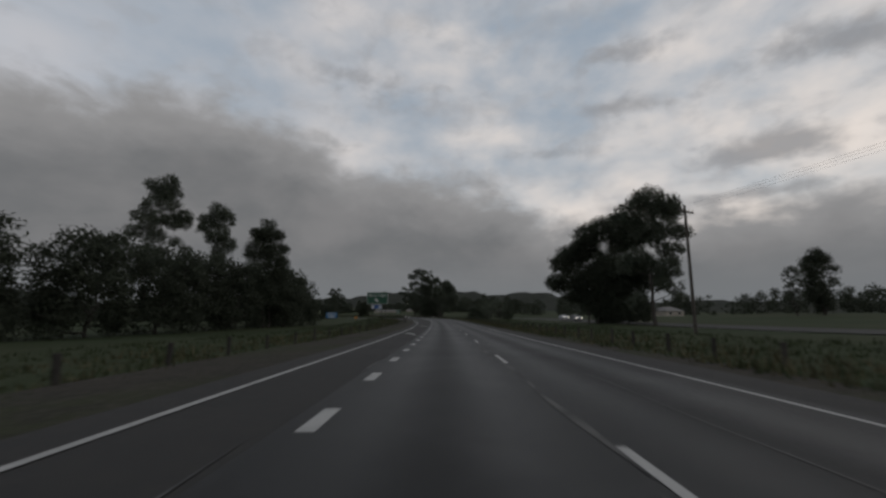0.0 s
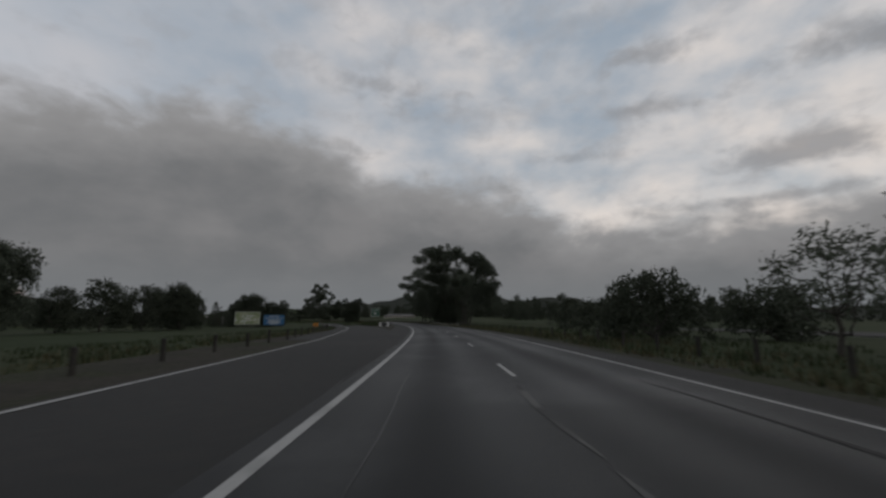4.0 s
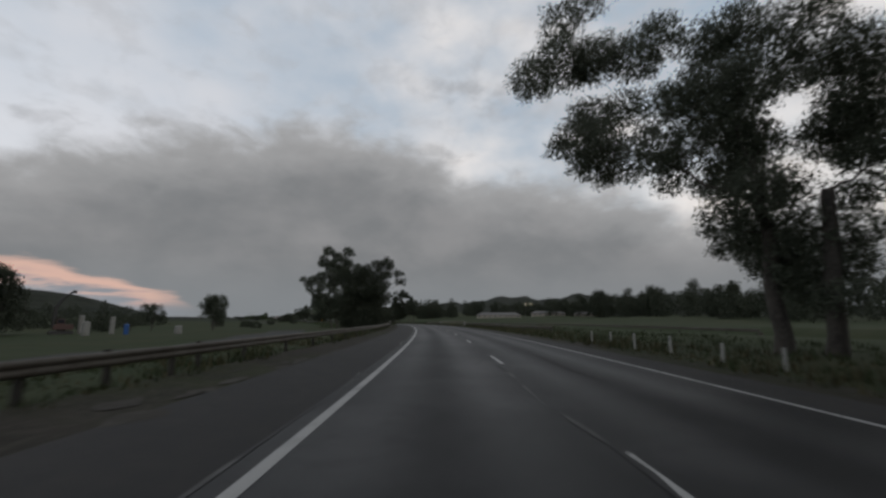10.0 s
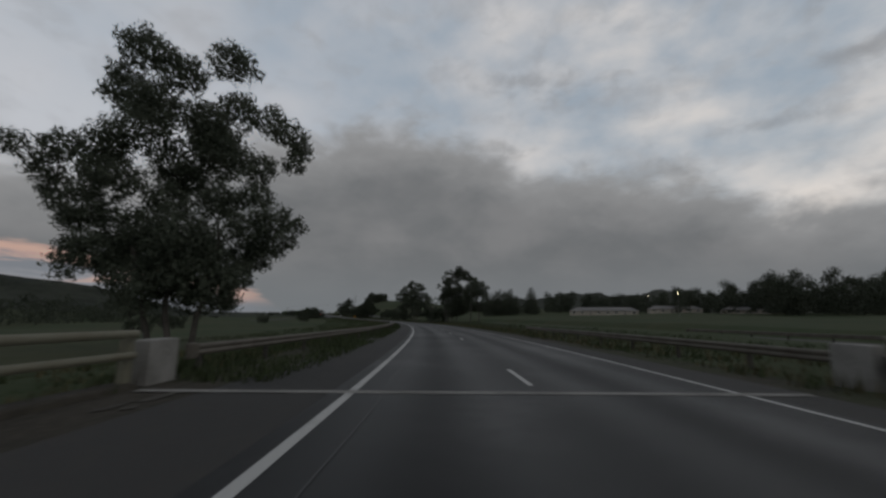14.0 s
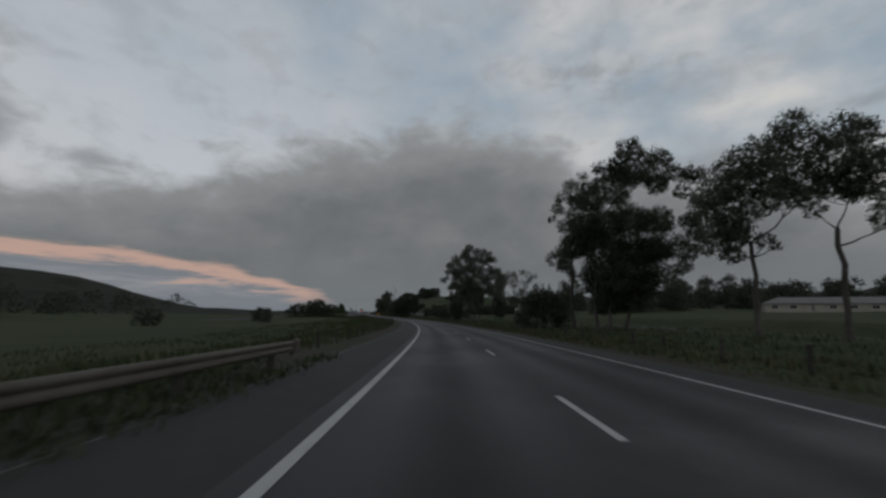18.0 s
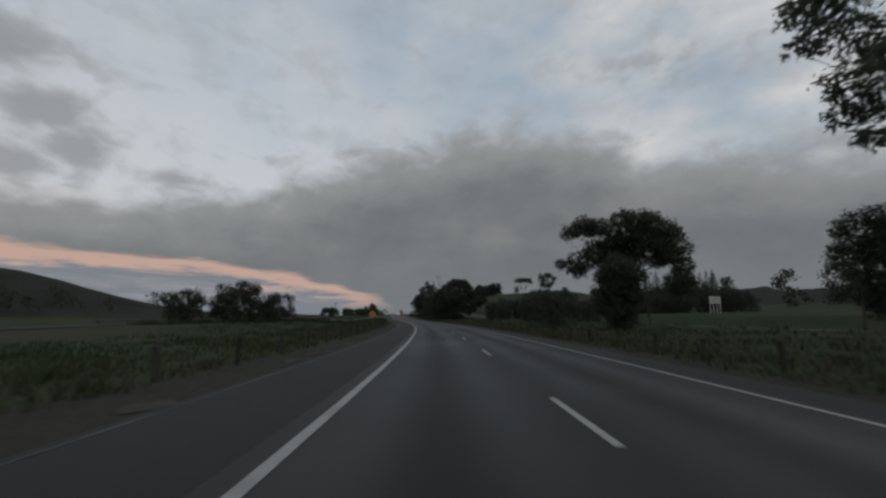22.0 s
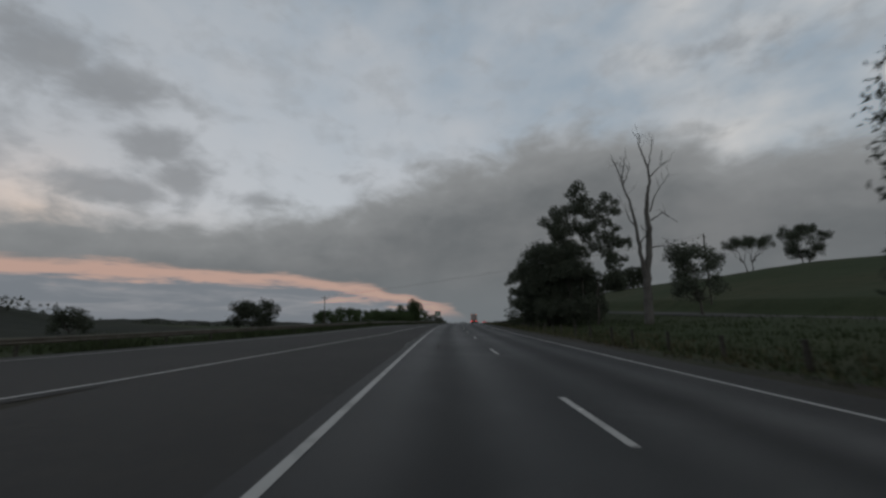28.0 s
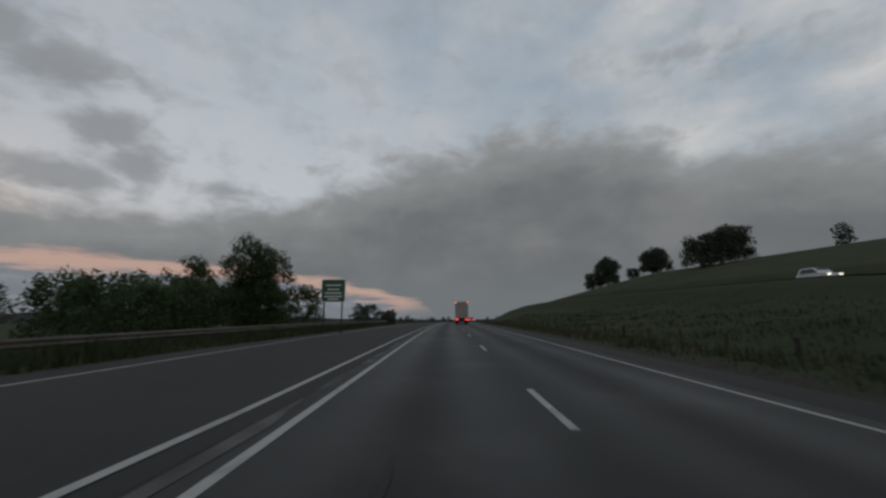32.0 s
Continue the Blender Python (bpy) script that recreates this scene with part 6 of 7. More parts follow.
def guard_rail(s0, s1, off, label, ma=M_ZINC, top=.76, gap=4.0):
    """W-beam on posts; off and top give offset and height by station."""
    root = thing("guard_rail", pose(0, 0, 0), label, "guard rail")
    n = max(3, int((s1 - s0) / 2) + 1)
    s = np.linspace(s0, s1, n)
    o = off(s) if callable(off) else np.full(n, float(off))
    side = 1 if np.mean(o) < 0 else -1
    prof = [(0, 0), (.03, -.02), (.075, -.07), (.03, -.13), (.01, -.155), (.03, -.18), (.075, -.24), (.03, -.29), (0, -.31)]
    x, y, r = road_at(s, o)
    base = r + np.maximum(land(s, o), -.25)
    t = top(s) if callable(top) else top
    cols = []
    for px, pz in prof + [(px - .006, pz) for px, pz in prof[::-1]]:
        X, Y, _ = road_at(s, o + side * px)
        cols.append(np.stack([X, Y, base + t + pz], -1))
    v = np.stack(cols, 1)
    m = v.shape[1]
    i = (np.arange(n - 1)[:, None] * m + np.arange(m)[None]).ravel()
    j = (np.arange(n - 1)[:, None] * m + (np.arange(m)[None] + 1) % m).ravel()
    part("rail", quads_mesh("rail", v.reshape(-1, 3), np.stack([i, j, j + m, i + m], -1), ma, smooth=False), ma, root)
    for q in np.arange(s0 + .6, s1, gap):
        d = float(np.interp(q, s, o))
        po = part("post", P_DARK, None, root)
        po.matrix_basis = spot(q, d - side * .12) @ Matrix.Diagonal((1, 1, .8, 1))
    for q in (s0, s1):
        d = float(np.interp(q, s, o))
        bm = B()
        box(bm, -.03, .10, -.22, .22, -.36, .03, .03)
        e = part("end_plate", bm, ma, root)
        e.matrix_basis = spot(q, d, float(np.interp(q, s, t * np.ones(n))))
    return root


guard_rail(303, 391, lambda s: table(s, (303, -7.4), (312, -7.0), (323, -6.7), (345, -6.1), (391, -6.5)), "worn galvanised guard rail leading to the bridge")
guard_rail(431, 553, lambda s: table(s, (431, -6.3), (455, -5.2), (520, -4.8), (553, -4.4)), "long galvanised guard rail with weeds under it")
guard_rail(346, 390, lambda s: table(s, (346, 13), (365, 10.7), (390, 9.7)), "galvanised guard rail beside the median bridge end")
guard_rail(429, 472, lambda s: table(s, (429, 9.7), (450, 9.9), (472, 12.2)), "galvanised guard rail past the median bridge end")
guard_rail(340, 470, 31.5, "galvanised guard rail of the opposite carriageway")
guard_rail(742, 1036, lambda s: ramp_l(s) - table(s, (742, 3), (850, 3.2), (967, 3.0), (1036, 3.2)), "long galvanised guard rail beside the on-ramp", top=.85)


def bridge_railing(d, label):
    root = thing("bridge_railing", pose(0, 0, 0), label, "bridge railing")
    s = np.linspace(392, 429, 20)
    side = 1 if d < 0 else -1
    for z0, z1, w in ((1.0, 1.16, .14), (.58, .72, .12)):
        cols = []
        for px, pz in ((0, z0), (w, z0), (w, z1 - .03), (w - .03, z1), (.03, z1), (0, z1 - .03)):
            X, Y, r = road_at(s, np.full(20, d + side * px))
            cols.append(np.stack([X, Y, r + pz], -1))
        v = np.stack(cols, 1)
        i = (np.arange(19)[:, None] * 6 + np.arange(6)[None]).ravel()
        j = (np.arange(19)[:, None] * 6 + (np.arange(6)[None] + 1) % 6).ravel()
        part("rail", quads_mesh("rail", v.reshape(-1, 3), np.stack([i, j, j + 6, i + 6], -1), M_RAIL_P), M_RAIL_P, root)
    for q in np.arange(393, 429.1, 3.0):
        bm = B()
        box(bm, -.09, .09, -.1, .1, -.3, 1.0, .02)
        o = part("post", bm, M_RAIL_P, root)
        x, y, r = road_at(q, d - side * .1)
        o.matrix_basis = pose(float(x), float(y), float(r), 0, 0, math.degrees(float(np.interp(q, ST, HD))))
    for q in (391.3, 429.8):
        bm = B()
        box(bm, -.16, .2, -.5, .5, -.4, .95, .04)
        o = part("end_block", bm, M_CONCRETE, root, "pale concrete end block")
        x, y, r = road_at(q, d)
        o.matrix_basis = pose(float(x), float(y), float(r), 0, 0, math.degrees(float(np.interp(q, ST, HD))))
    cols = []
    for px, pz in ((-.35, -.4), (.2, -.4), (.2, .06), (.17, .09), (-.35, .09)):
        X, Y, r = road_at(s, np.full(20, d + side * px))
        cols.append(np.stack([X, Y, r + pz], -1))
    v = np.stack(cols, 1)
    i = (np.arange(19)[:, None] * 5 + np.arange(5)[None]).ravel()
    j = (np.arange(19)[:, None] * 5 + (np.arange(5)[None] + 1) % 5).ravel()
    part("kerb", quads_mesh("kerb", v.reshape(-1, 3), np.stack([i, j, j + 5, i + 5], -1), M_GRAVEL), M_GRAVEL, root, "low dirt-covered bridge kerb")


bridge_railing(-6.4, "pale twin-rail bridge railing on a concrete kerb")
bridge_railing(9.5, "pale twin-rail bridge railing on the median side")


# ---------------------------------------------------------------- signs
def words(text, size, ma, x, z, y=-.03, name="lettering"):
    """Raised lettering that faces back along the road."""
    cu = bpy.data.curves.new("lettering", "FONT")
    cu.body, cu.size, cu.align_x, cu.align_y, cu.extrude, cu.space_character = text, size, "CENTER", "CENTER", .003, 1.12
    ob = bpy.data.objects.new("lettering", cu)
    scene.collection.objects.link(ob)
    dg = bpy.context.evaluated_depsgraph_get()
    me = bpy.data.meshes.new_from_object(ob.evaluated_get(dg))
    bpy.data.objects.remove(ob)
    me.materials.clear()
    me.materials.append(ma)
    me.transform(pose(x, y, z, 90, 0, 0))
    return me


def rounded(bm, w, z0, z1, y0, y1, r=.12):
    """A plate with rounded corners, facing -y."""
    pts = []
    for cx, cz, a0 in ((w / 2 - r, z1 - r, 0), (-w / 2 + r, z1 - r, 90), (-w / 2 + r, z0 + r, 180), (w / 2 - r, z0 + r, 270)):
        for k in range(5):
            a = radians(a0 + k * 22.5)
            pts.append((cx + math.cos(a) * r, cz + math.sin(a) * r))
    f = [bm.verts.new((px, y0, pz)) for px, pz in pts]
    g = [bm.verts.new((px, y1, pz)) for px, pz in pts]
    n = len(pts)
    bm.faces.new(f)
    bm.faces.new(g[::-1])
    for i in range(n):
        bm.faces.new((f[i], g[i], g[(i + 1) % n], f[(i + 1) % n]))
    bmesh.ops.recalc_face_normals(bm, faces=bm.faces)
    return bm


def arrow_up_left(bm, x, z, k, y=-.03):
    pts = [(-.5, .5), (.28, .5), (.06, .28), (.5, -.16), (.16, -.5), (-.28, -.06), (-.5, -.28)]
    a = [bm.verts.new((x + p * k, y - .003, z + q * k)) for p, q in pts]
    b = [bm.verts.new((x + p * k, y + .012, z + q * k)) for p, q in pts]
    bm.faces.new(a)
    bm.faces.new(b[::-1])
    for i in range(len(pts)):
        bm.faces.new((a[i], b[i], b[(i + 1) % len(pts)], a[(i + 1) % len(pts)]))
    bmesh.ops.recalc_face_normals(bm, faces=bm.faces)
    return bm


def board(name, s, d, w, z0, z1, ma, label, posts=(), turn=0.0, border=True, r=.12):
    root = thing(name, spot(s, d, 0, turn), label, "road sign")
    if border:
        part("border", rounded(B(), w, z0, z1, -.012, .012, r), M_WHITE, root, "white sign border")
        part("panel", rounded(B(), w - .12, z0 + .06, z1 - .06, -.02, -.008, r * .7), ma, root)
    else:
        part("panel", rounded(B(), w, z0, z1, -.02, .012, r), ma, root)
    for px in posts:
        part("post", rod(B(), (px, .07, -.4), (px, .07, z1 - .15), .06), M_POST, root)
    bm = B()
    for zz in (z0 + (z1 - z0) * .25, z0 + (z1 - z0) * .75):
        box(bm, -w / 2 + .1, w / 2 - .1, .014, .05, zz - .03, zz + .03)
    part("brace", bm, M_ZINC, root)
    return root


sg = board("direction_sign", 75, -11.35, 3.65, 3.9, 5.98, M_GREEN, "green direction sign with white lettering on two posts", (-1.45, 1.45))
part("lettering", words("Beveridge", .66, M_WHITE, 0, 5.43), M_WHITE, sg)
part("arrow", arrow_up_left(B(), -.1, 4.55, .62), M_WHITE, sg)
sv = board("service_sign", 75, -11.45, 1.8, 3.05, 3.78, M_BLUE, "blue service sign under the direction sign", (-.8, .8), border=True, r=.06)
bm = B()
rounded(bm, .40, 3.2, 3.62, -.03, -.018, .12)
bmesh.ops.translate(bm, verts=bm.verts, vec=(-.62, 0, 0))
part("symbol", bm, M_WHITE, sv)
bm = B()
rounded(bm, .5, 3.22, 3.52, -.03, -.018, .1)
bmesh.ops.translate(bm, verts=bm.verts, vec=(.58, 0, 0))
part("symbol", bm, M_WHITE, sv)
ex = board("exit_sign", 227, -9.4, 2.05, 2.35, 4.4, M_GREEN, "green exit sign with white lettering on two posts", (-.7, .7))
part("lettering", words("EXIT", .66, M_WHITE, 0, 3.83), M_WHITE, ex)
part("arrow", arrow_up_left(B(), -.05, 3.05, .6), M_WHITE, ex)
gs = board("direction_sign", 995, -9.4, 2.0, 2.55, 4.45, M_GREEN, "green direction sign with rows of white writing", (-.75, .75))
for zz, ww in ((3.95, 1.3), (3.6, 1.0), (3.3, 1.4), (3.02, 1.5), (2.8, .9)):
    part("writing", box(B(), -ww / 2, ww / 2, -.03, -.018, zz - .06, zz + .06, .004), M_WHITE, gs)
ws = board("white_sign", 810, -6.65, 1.0, 2.15, 3.3, M_WHITE, "white square sign with grey picture on one post", (0,), r=.04, border=False)
part("frame", box(B(), -.5, .5, -.028, -.018, 3.22, 3.3, .003), M_BLACK, ws)
part("writing", box(B(), -.36, .36, -.03, -.018, 2.33, 2.41, .003), M_BLACK, ws)
bm = rounded(B(), .5, 2.72, 2.95, -.03, -.018, .1)
rounded(bm, .3, 2.9, 3.08, -.03, -.018, .08)
part("symbol", bm, material("grey_print", (.28, .28, .28), .6), ws)
wq = board("white_sign", 962, -10.9, .7, 2.0, 2.75, M_WHITE, "small white square sign behind the guard rail", (0,), r=.04, border=False)
part("writing", box(B(), -.22, .22, -.03, -.018, 2.3, 2.42, .003), M_BLACK, wq)
# diamond warning sign
dm = thing("warning_sign", spot(733, -8.75) @ Matrix.Diagonal((.8, .8, .82, 1)), "yellow diamond warning sign with black symbol on a post", "road sign")
for nm, k, y0, y1, ma in (("border", .80, -.012, .012, M_BLACK), ("panel", .76, -.022, -.006, M_YELLOW)):
    bm = rounded(B(), k * 1.414, -k * .707, k * .707, y0, y1, .08)
    bm.transform(pose(0, 0, 2.6) @ Matrix.Rotation(radians(45), 4, "Y"))
    part(nm, bm, ma, dm)
bm = box(B(), -.05, .05, -.034, -.02, 2.15, 2.95, .004)
box(bm, -.05, .05, -.034, -.02, -.32, .1, .004)
part("symbol", bm, M_BLACK, dm)
bm = B()
bmesh.ops.create_cone(bm, cap_ends=True, segments=3, radius1=.2, radius2=.2, depth=.012, matrix=pose(0, -.03, 2.95, 90, 0, 0) @ Matrix.Rotation(radians(90), 4, "Z"))
part("arrowhead", bm, M_BLACK, dm)
bm = rod(B(), (-.3, -.027, 2.2), (-.02, -.027, 2.62), .045, n=6)
part("side_bar", bm, M_BLACK, dm)
part("post", rod(B(), (0, .06, -.4), (0, .06, 3.2), .05), M_ZINC, dm)
# hazard board at the gore
hz = thing("hazard_board", spot(201, -6.9), "black and white two-way hazard board at the gore", "road sign")
part("panel", rounded(B(), 2.05, .22, .95, -.02, .012, .05), M_WHITE, hz)
for sx in (-1, 1):
    bm = B()
    c = [(.0, .92), (.34, .92), (.62, .585), (.34, .25), (.0, .25)]
    f = [bm.verts.new((sx * p, -.026, q)) for p, q in c]
    g = [bm.verts.new((sx * p, -.012, q)) for p, q in c]
    bm.faces.new(f)
    bm.faces.new(g)
    for i in range(5):
        bm.faces.new((f[i], g[i], g[(i + 1) % 5], f[(i + 1) % 5]))
    bmesh.ops.recalc_face_normals(bm, faces=bm.faces)
    part("chevron", bm, M_BLACK, hz)
    bm = box(B(), sx * .98 - .045, sx * .98 + .045, -.026, -.012, .25, .92, .003)
    part("end_bar", bm, M_BLACK, hz)
    part("post", rod(B(), (sx * .7, .05, -.3), (sx * .7, .05, .9), .04), M_POST, hz)
# white notice board out in the field
nb = thing("notice_board", spot(744, 62.5, 0, 12), "white notice board with rows of writing on four legs", "sign")
part("panel", box(B(), -1.5, 1.5, -.04, .04, 1.9, 3.4, .02), M_WHITE, nb)
for zz in (3.12, 2.8, 2.48, 2.16):
    part("writing", box(B(), -1.25, 1.25, -.055, -.042, zz - .05, zz + .05, .003), M_ZINC, nb)
for px in (-1.4, -.5, .5, 1.4):
    part("leg", box(B(), px - .06, px + .06, .045, .14, -.4, 3.3, .01), M_WHITE, nb)
# orange board far along the ramp
ob = thing("roadwork_board", spot(282, -30), "orange roadwork board on short legs beside the ramp", "road sign")
part("panel", rounded(B(), 1.7, .3, 1.5, -.02, .02, .06), M_ORANGE, ob)
for sx in (-.6, .6):
    part("leg", rod(B(), (sx, .06, -.3), (sx, .06, 1.4), .03), M_ZINC, ob)
for zz in (.7, 1.1):
    part("writing", box(B(), -.6, .6, -.03, -.018, zz - .08, zz + .08, .003), M_BLACK, ob)


# billboards in the paddock
M_MAP = material("printed_estate_picture", (.34, .36, .24), .6, [(.5, .40, .52, (.18, .24, .10), .9), (.9, .55, .6, (.5, .5, .44), .9), (1.6, .5, .62, (.25, .27, .22), .6)])
M_BOARD_BLUE = material("blue_board", (.02, .11, .24), .55, [(1.0, .45, .7, (.03, .16, .32), .6)])
for s, d, w, z0, z1, ma, lab, kind in ((298, -56.5, 8.6, 1.3, 5.9, M_MAP, "billboard with a printed picture of a housing estate", "map"), (286, -45, 7.0, 1.0, 4.6, M_BOARD_BLUE, "blue billboard with white lettering", "blue")):
    bb = thing("billboard", spot(s, d, 0, 8), lab, "billboard")
    part("panel", box(B(), -w / 2, w / 2, -.05, .05, z0, z1, .02), ma, bb)
    for px in (-w * .36, 0, w * .36):
        part("post", box(B(), px - .12, px + .12, .06, .3, -.4, z1 - .2, .02), M_POST, bb)
    bm = B()
    for a, b, c, e in ((-w / 2 - .06, w / 2 + .06, z1, z1 + .1), (-w / 2 - .06, w / 2 + .06, z0 - .1, z0), (-w / 2 - .1, -w / 2, z0, z1), (w / 2, w / 2 + .1, z0, z1)):
        box(bm, a, b, -.06, .06, c, e, .008)
    part("frame", bm, M_WHITE if kind == "map" else M_BLACK, bb)
    if kind == "blue":
        part("lettering", words("LAND NOW SELLING", .62, M_WHITE, 0, 3.55, -.06), M_WHITE, bb)
        for zz, ww in ((4.2, 3.2), (2.9, 4.4), (2.35, 3.6), (1.9, 4.6), (1.45, 2.8)):
            part("writing", box(B(), -ww / 2, ww / 2, -.062, -.05, zz - .11, zz + .11, .003), M_WHITE, bb)
    else:
        for i in range(5):
            bm = box(B(), -2.6 + i * .5, -.4 + i * .75, -.062, -.05, 2.0 + i * .62, 2.28 + i * .62, .003)
            part("plot", bm, M_WHITE, bb)


# ---------------------------------------------------------------- poles and wires
M_POLE = material("grey_timber_pole", (.085, .075, .063), .9, [(3, .4, .65, (.05, .044, .037), .8)], bump=.5, bump_scale=20)
M_WIRE = material("dark_wire", (.02, .02, .02), .5)


def power_pole(s, d, h, label, turn=0.0):
    root = thing("power_pole", spot(s, d, 0, turn), label, "power pole")
    part("pole", rod(B(), (0, 0, -.5), (0, 0, h), .17, .11, 10), M_POLE, root)
    part("crossarm", box(B(), -1.25, 1.25, -.16, -.05, h - .75, h - .6, .015), M_POLE, root)
    for x in (-1.1, -.45, .45, 1.1):
        part("insulator", rod(B(), (x, -.1, h - .6), (x, -.1, h - .36), .05, .035, 8), M_CONCRETE, root)
    part("brace", rod(B(), (-.7, -.1, h - .7), (0, -.1, h - 1.3), .025, n=5), M_ZINC, root)
    part("brace", rod(B(), (.7, -.1, h - .7), (0, -.1, h - 1.3), .025, n=5), M_ZINC, root)
    m = root.matrix_basis
    return [m @ Vector((x, -.1, h - .35)) for x in (-1.1, -.45, .45, 1.1)]


def wire(a, b, sag, label):
    a, b = Vector(a), Vector(b)
    p = []
    for i in range(25):
        t = i / 24
        q = a.lerp(b, t)
        q.z -= sag * 4 * t * (1 - t)
        p.append(tuple(q))
    v, f = tube(np.array(p), np.full(25, .007), 5)
    tagged(new("power_line", quads_mesh("power_line", v, f, M_WIRE)), label, "power line", "overhead lines")


p1 = power_pole(40, 23.6, 12.3, "tall timber power pole beside the median trees", 30)
x, y, r = road_at(-55, 40)
for k, a in enumerate(p1[:3]):
    wire(a, (float(x) + k * .9, float(y), 13.0 + .1 * k), .9, "slack black overhead wire")
p2 = power_pole(971, -43, 9.6, "timber power pole in the low field", 55)
p3 = power_pole(925, 50, 14, "timber power pole up on the grass bank", 55)
for a, b in zip(p2, p3):
    wire(a, b, .8, "black overhead wire crossing the road")
power_pole(830, 58, 12.5, "timber power pole on the far side of the road", 10)

# ---------------------------------------------------------------- houses
M_WALL = material("cream_wall", (.36, .33, .28), .85, [(.7, .45, .7, (.26, .235, .2), .6)], bump=.2)
M_ROOF = material("grey_roof", (.17, .165, .16), .7, [(.6, .45, .7, (.11, .105, .1), .7)], bump=.3)
M_PANE = material("dark_pane", (.02, .024, .03), .12)


def house(s, d, length, depth, wall, ridge, turn, label):
    root = thing("house", spot(s, d, -.1, turn), label, "house")
    bm = B()
    box(bm, -length / 2, length / 2, -depth / 2, depth / 2, -1.5, wall)
    part("wall", bm, M_WALL, root)
    e, hip = .6, depth * .45
    bm = B()
    c = [bm.verts.new((sx * (length / 2 + e), sy * (depth / 2 + e), wall - .05)) for sx, sy in ((-1, -1), (1, -1), (1, 1), (-1, 1))]
    k = [bm.verts.new((sx * (length / 2 - hip), 0, ridge)) for sx in (-1, 1)]
    for f in ((c[0], c[1], k[1], k[0]), (c[1], c[2], k[1]), (c[2], c[3], k[0], k[1]), (c[3], c[0], k[0]), (c[3], c[2], c[1], c[0])):
        bm.faces.new(f)
    part("roof", bm, M_ROOF, root)
    n = max(2, int(length / 5))
    for i in range(n):
        px = -length / 2 + (i + .5) * length / n
        if i % 4 == 2:
            w = part("door", box(B(), px - .45, px + .45, -depth / 2 - .05, -depth / 2 + .03, 0.05, 2.1, .01), M_ROOF, root)
            continue
        w = part("window", box(B(), px - .95, px + .95, -depth / 2 - .05, -depth / 2 + .03, .85, 2.05, .01), M_WHITE, root)
        part("pane", box(B(), px - .87, px - .03, -depth / 2 - .06, -depth / 2 - .052, .93, 1.97), M_PANE, w)
        part("pane", box(B(), px + .03, px + .87, -depth / 2 - .06, -depth / 2 - .052, .93, 1.97), M_PANE, w)
    return root


house(667, 146, 42, 10, 2.7, 5.0, -38, "long low cream house with grey hip roof")
house(674, 212, 34, 10, 2.7, 5.0, -30, "long low cream house with grey hip roof")
house(642, 232, 30, 10, 2.7, 4.6, -30, "low cream house with grey roof among trees")
house(358, 212, 30, 9, 2.4, 3.4, 8, "low pale shed roof across the fields")
house(190, 118, 14, 8, 2.6, 4.6, 20, "small farmhouse beyond the opposite carriageway")

# lamps that burn among the trees
M_LAMP = material("lamp_glass", (.8, .8, .7), .3, emit=(1, .85, .5, 40))
M_STEEL = material("lamp_column", (.2, .2, .2), .5, metal=.6)
for s, d, z in ((570, 107, 12.3), (674, 190, 19.0), (479, 166, 9.2)):
    x, y, r = road_at(s, d)
    g = float(r + land(s, d))
    h = max(2.0, float(r) + z - g)
    lp = thing("lamp_post", spot(s, d), "small lit lamp on a thin post among the trees", "lamp post", "lit lamps")
    part("column", rod(B(), (0, 0, -.3), (0, 0, h), .06, .04), M_STEEL, lp)
    bm = B()
    bmesh.ops.create_uvsphere(bm, u_segments=10, v_segments=6, radius=.2, matrix=pose(0, -.1, h + .05) @ Matrix.Diagonal((1, 1, .7, 1)))
    part("lamp", bm, M_LAMP, lp, "glowing warm lamp")

# ---------------------------------------------------------------- the yard across the paddock
M_YARD_RED = material("faded_red_paint", (.085, .045, .038), .65, [(1.5, .45, .7, (.055, .036, .03), .8)], bump=.2)
M_YARD_DARK = material("dark_grimy_steel", (.03, .03, .028), .6, [(2, .45, .7, (.05, .045, .038), .7)], bump=.2)
M_TANK = material("pale_tank", (.24, .24, .225), .6, [(.9, .45, .7, (.16, .155, .14), .8), (6, .5, .75, (.2, .19, .17), .4)], bump=.1)


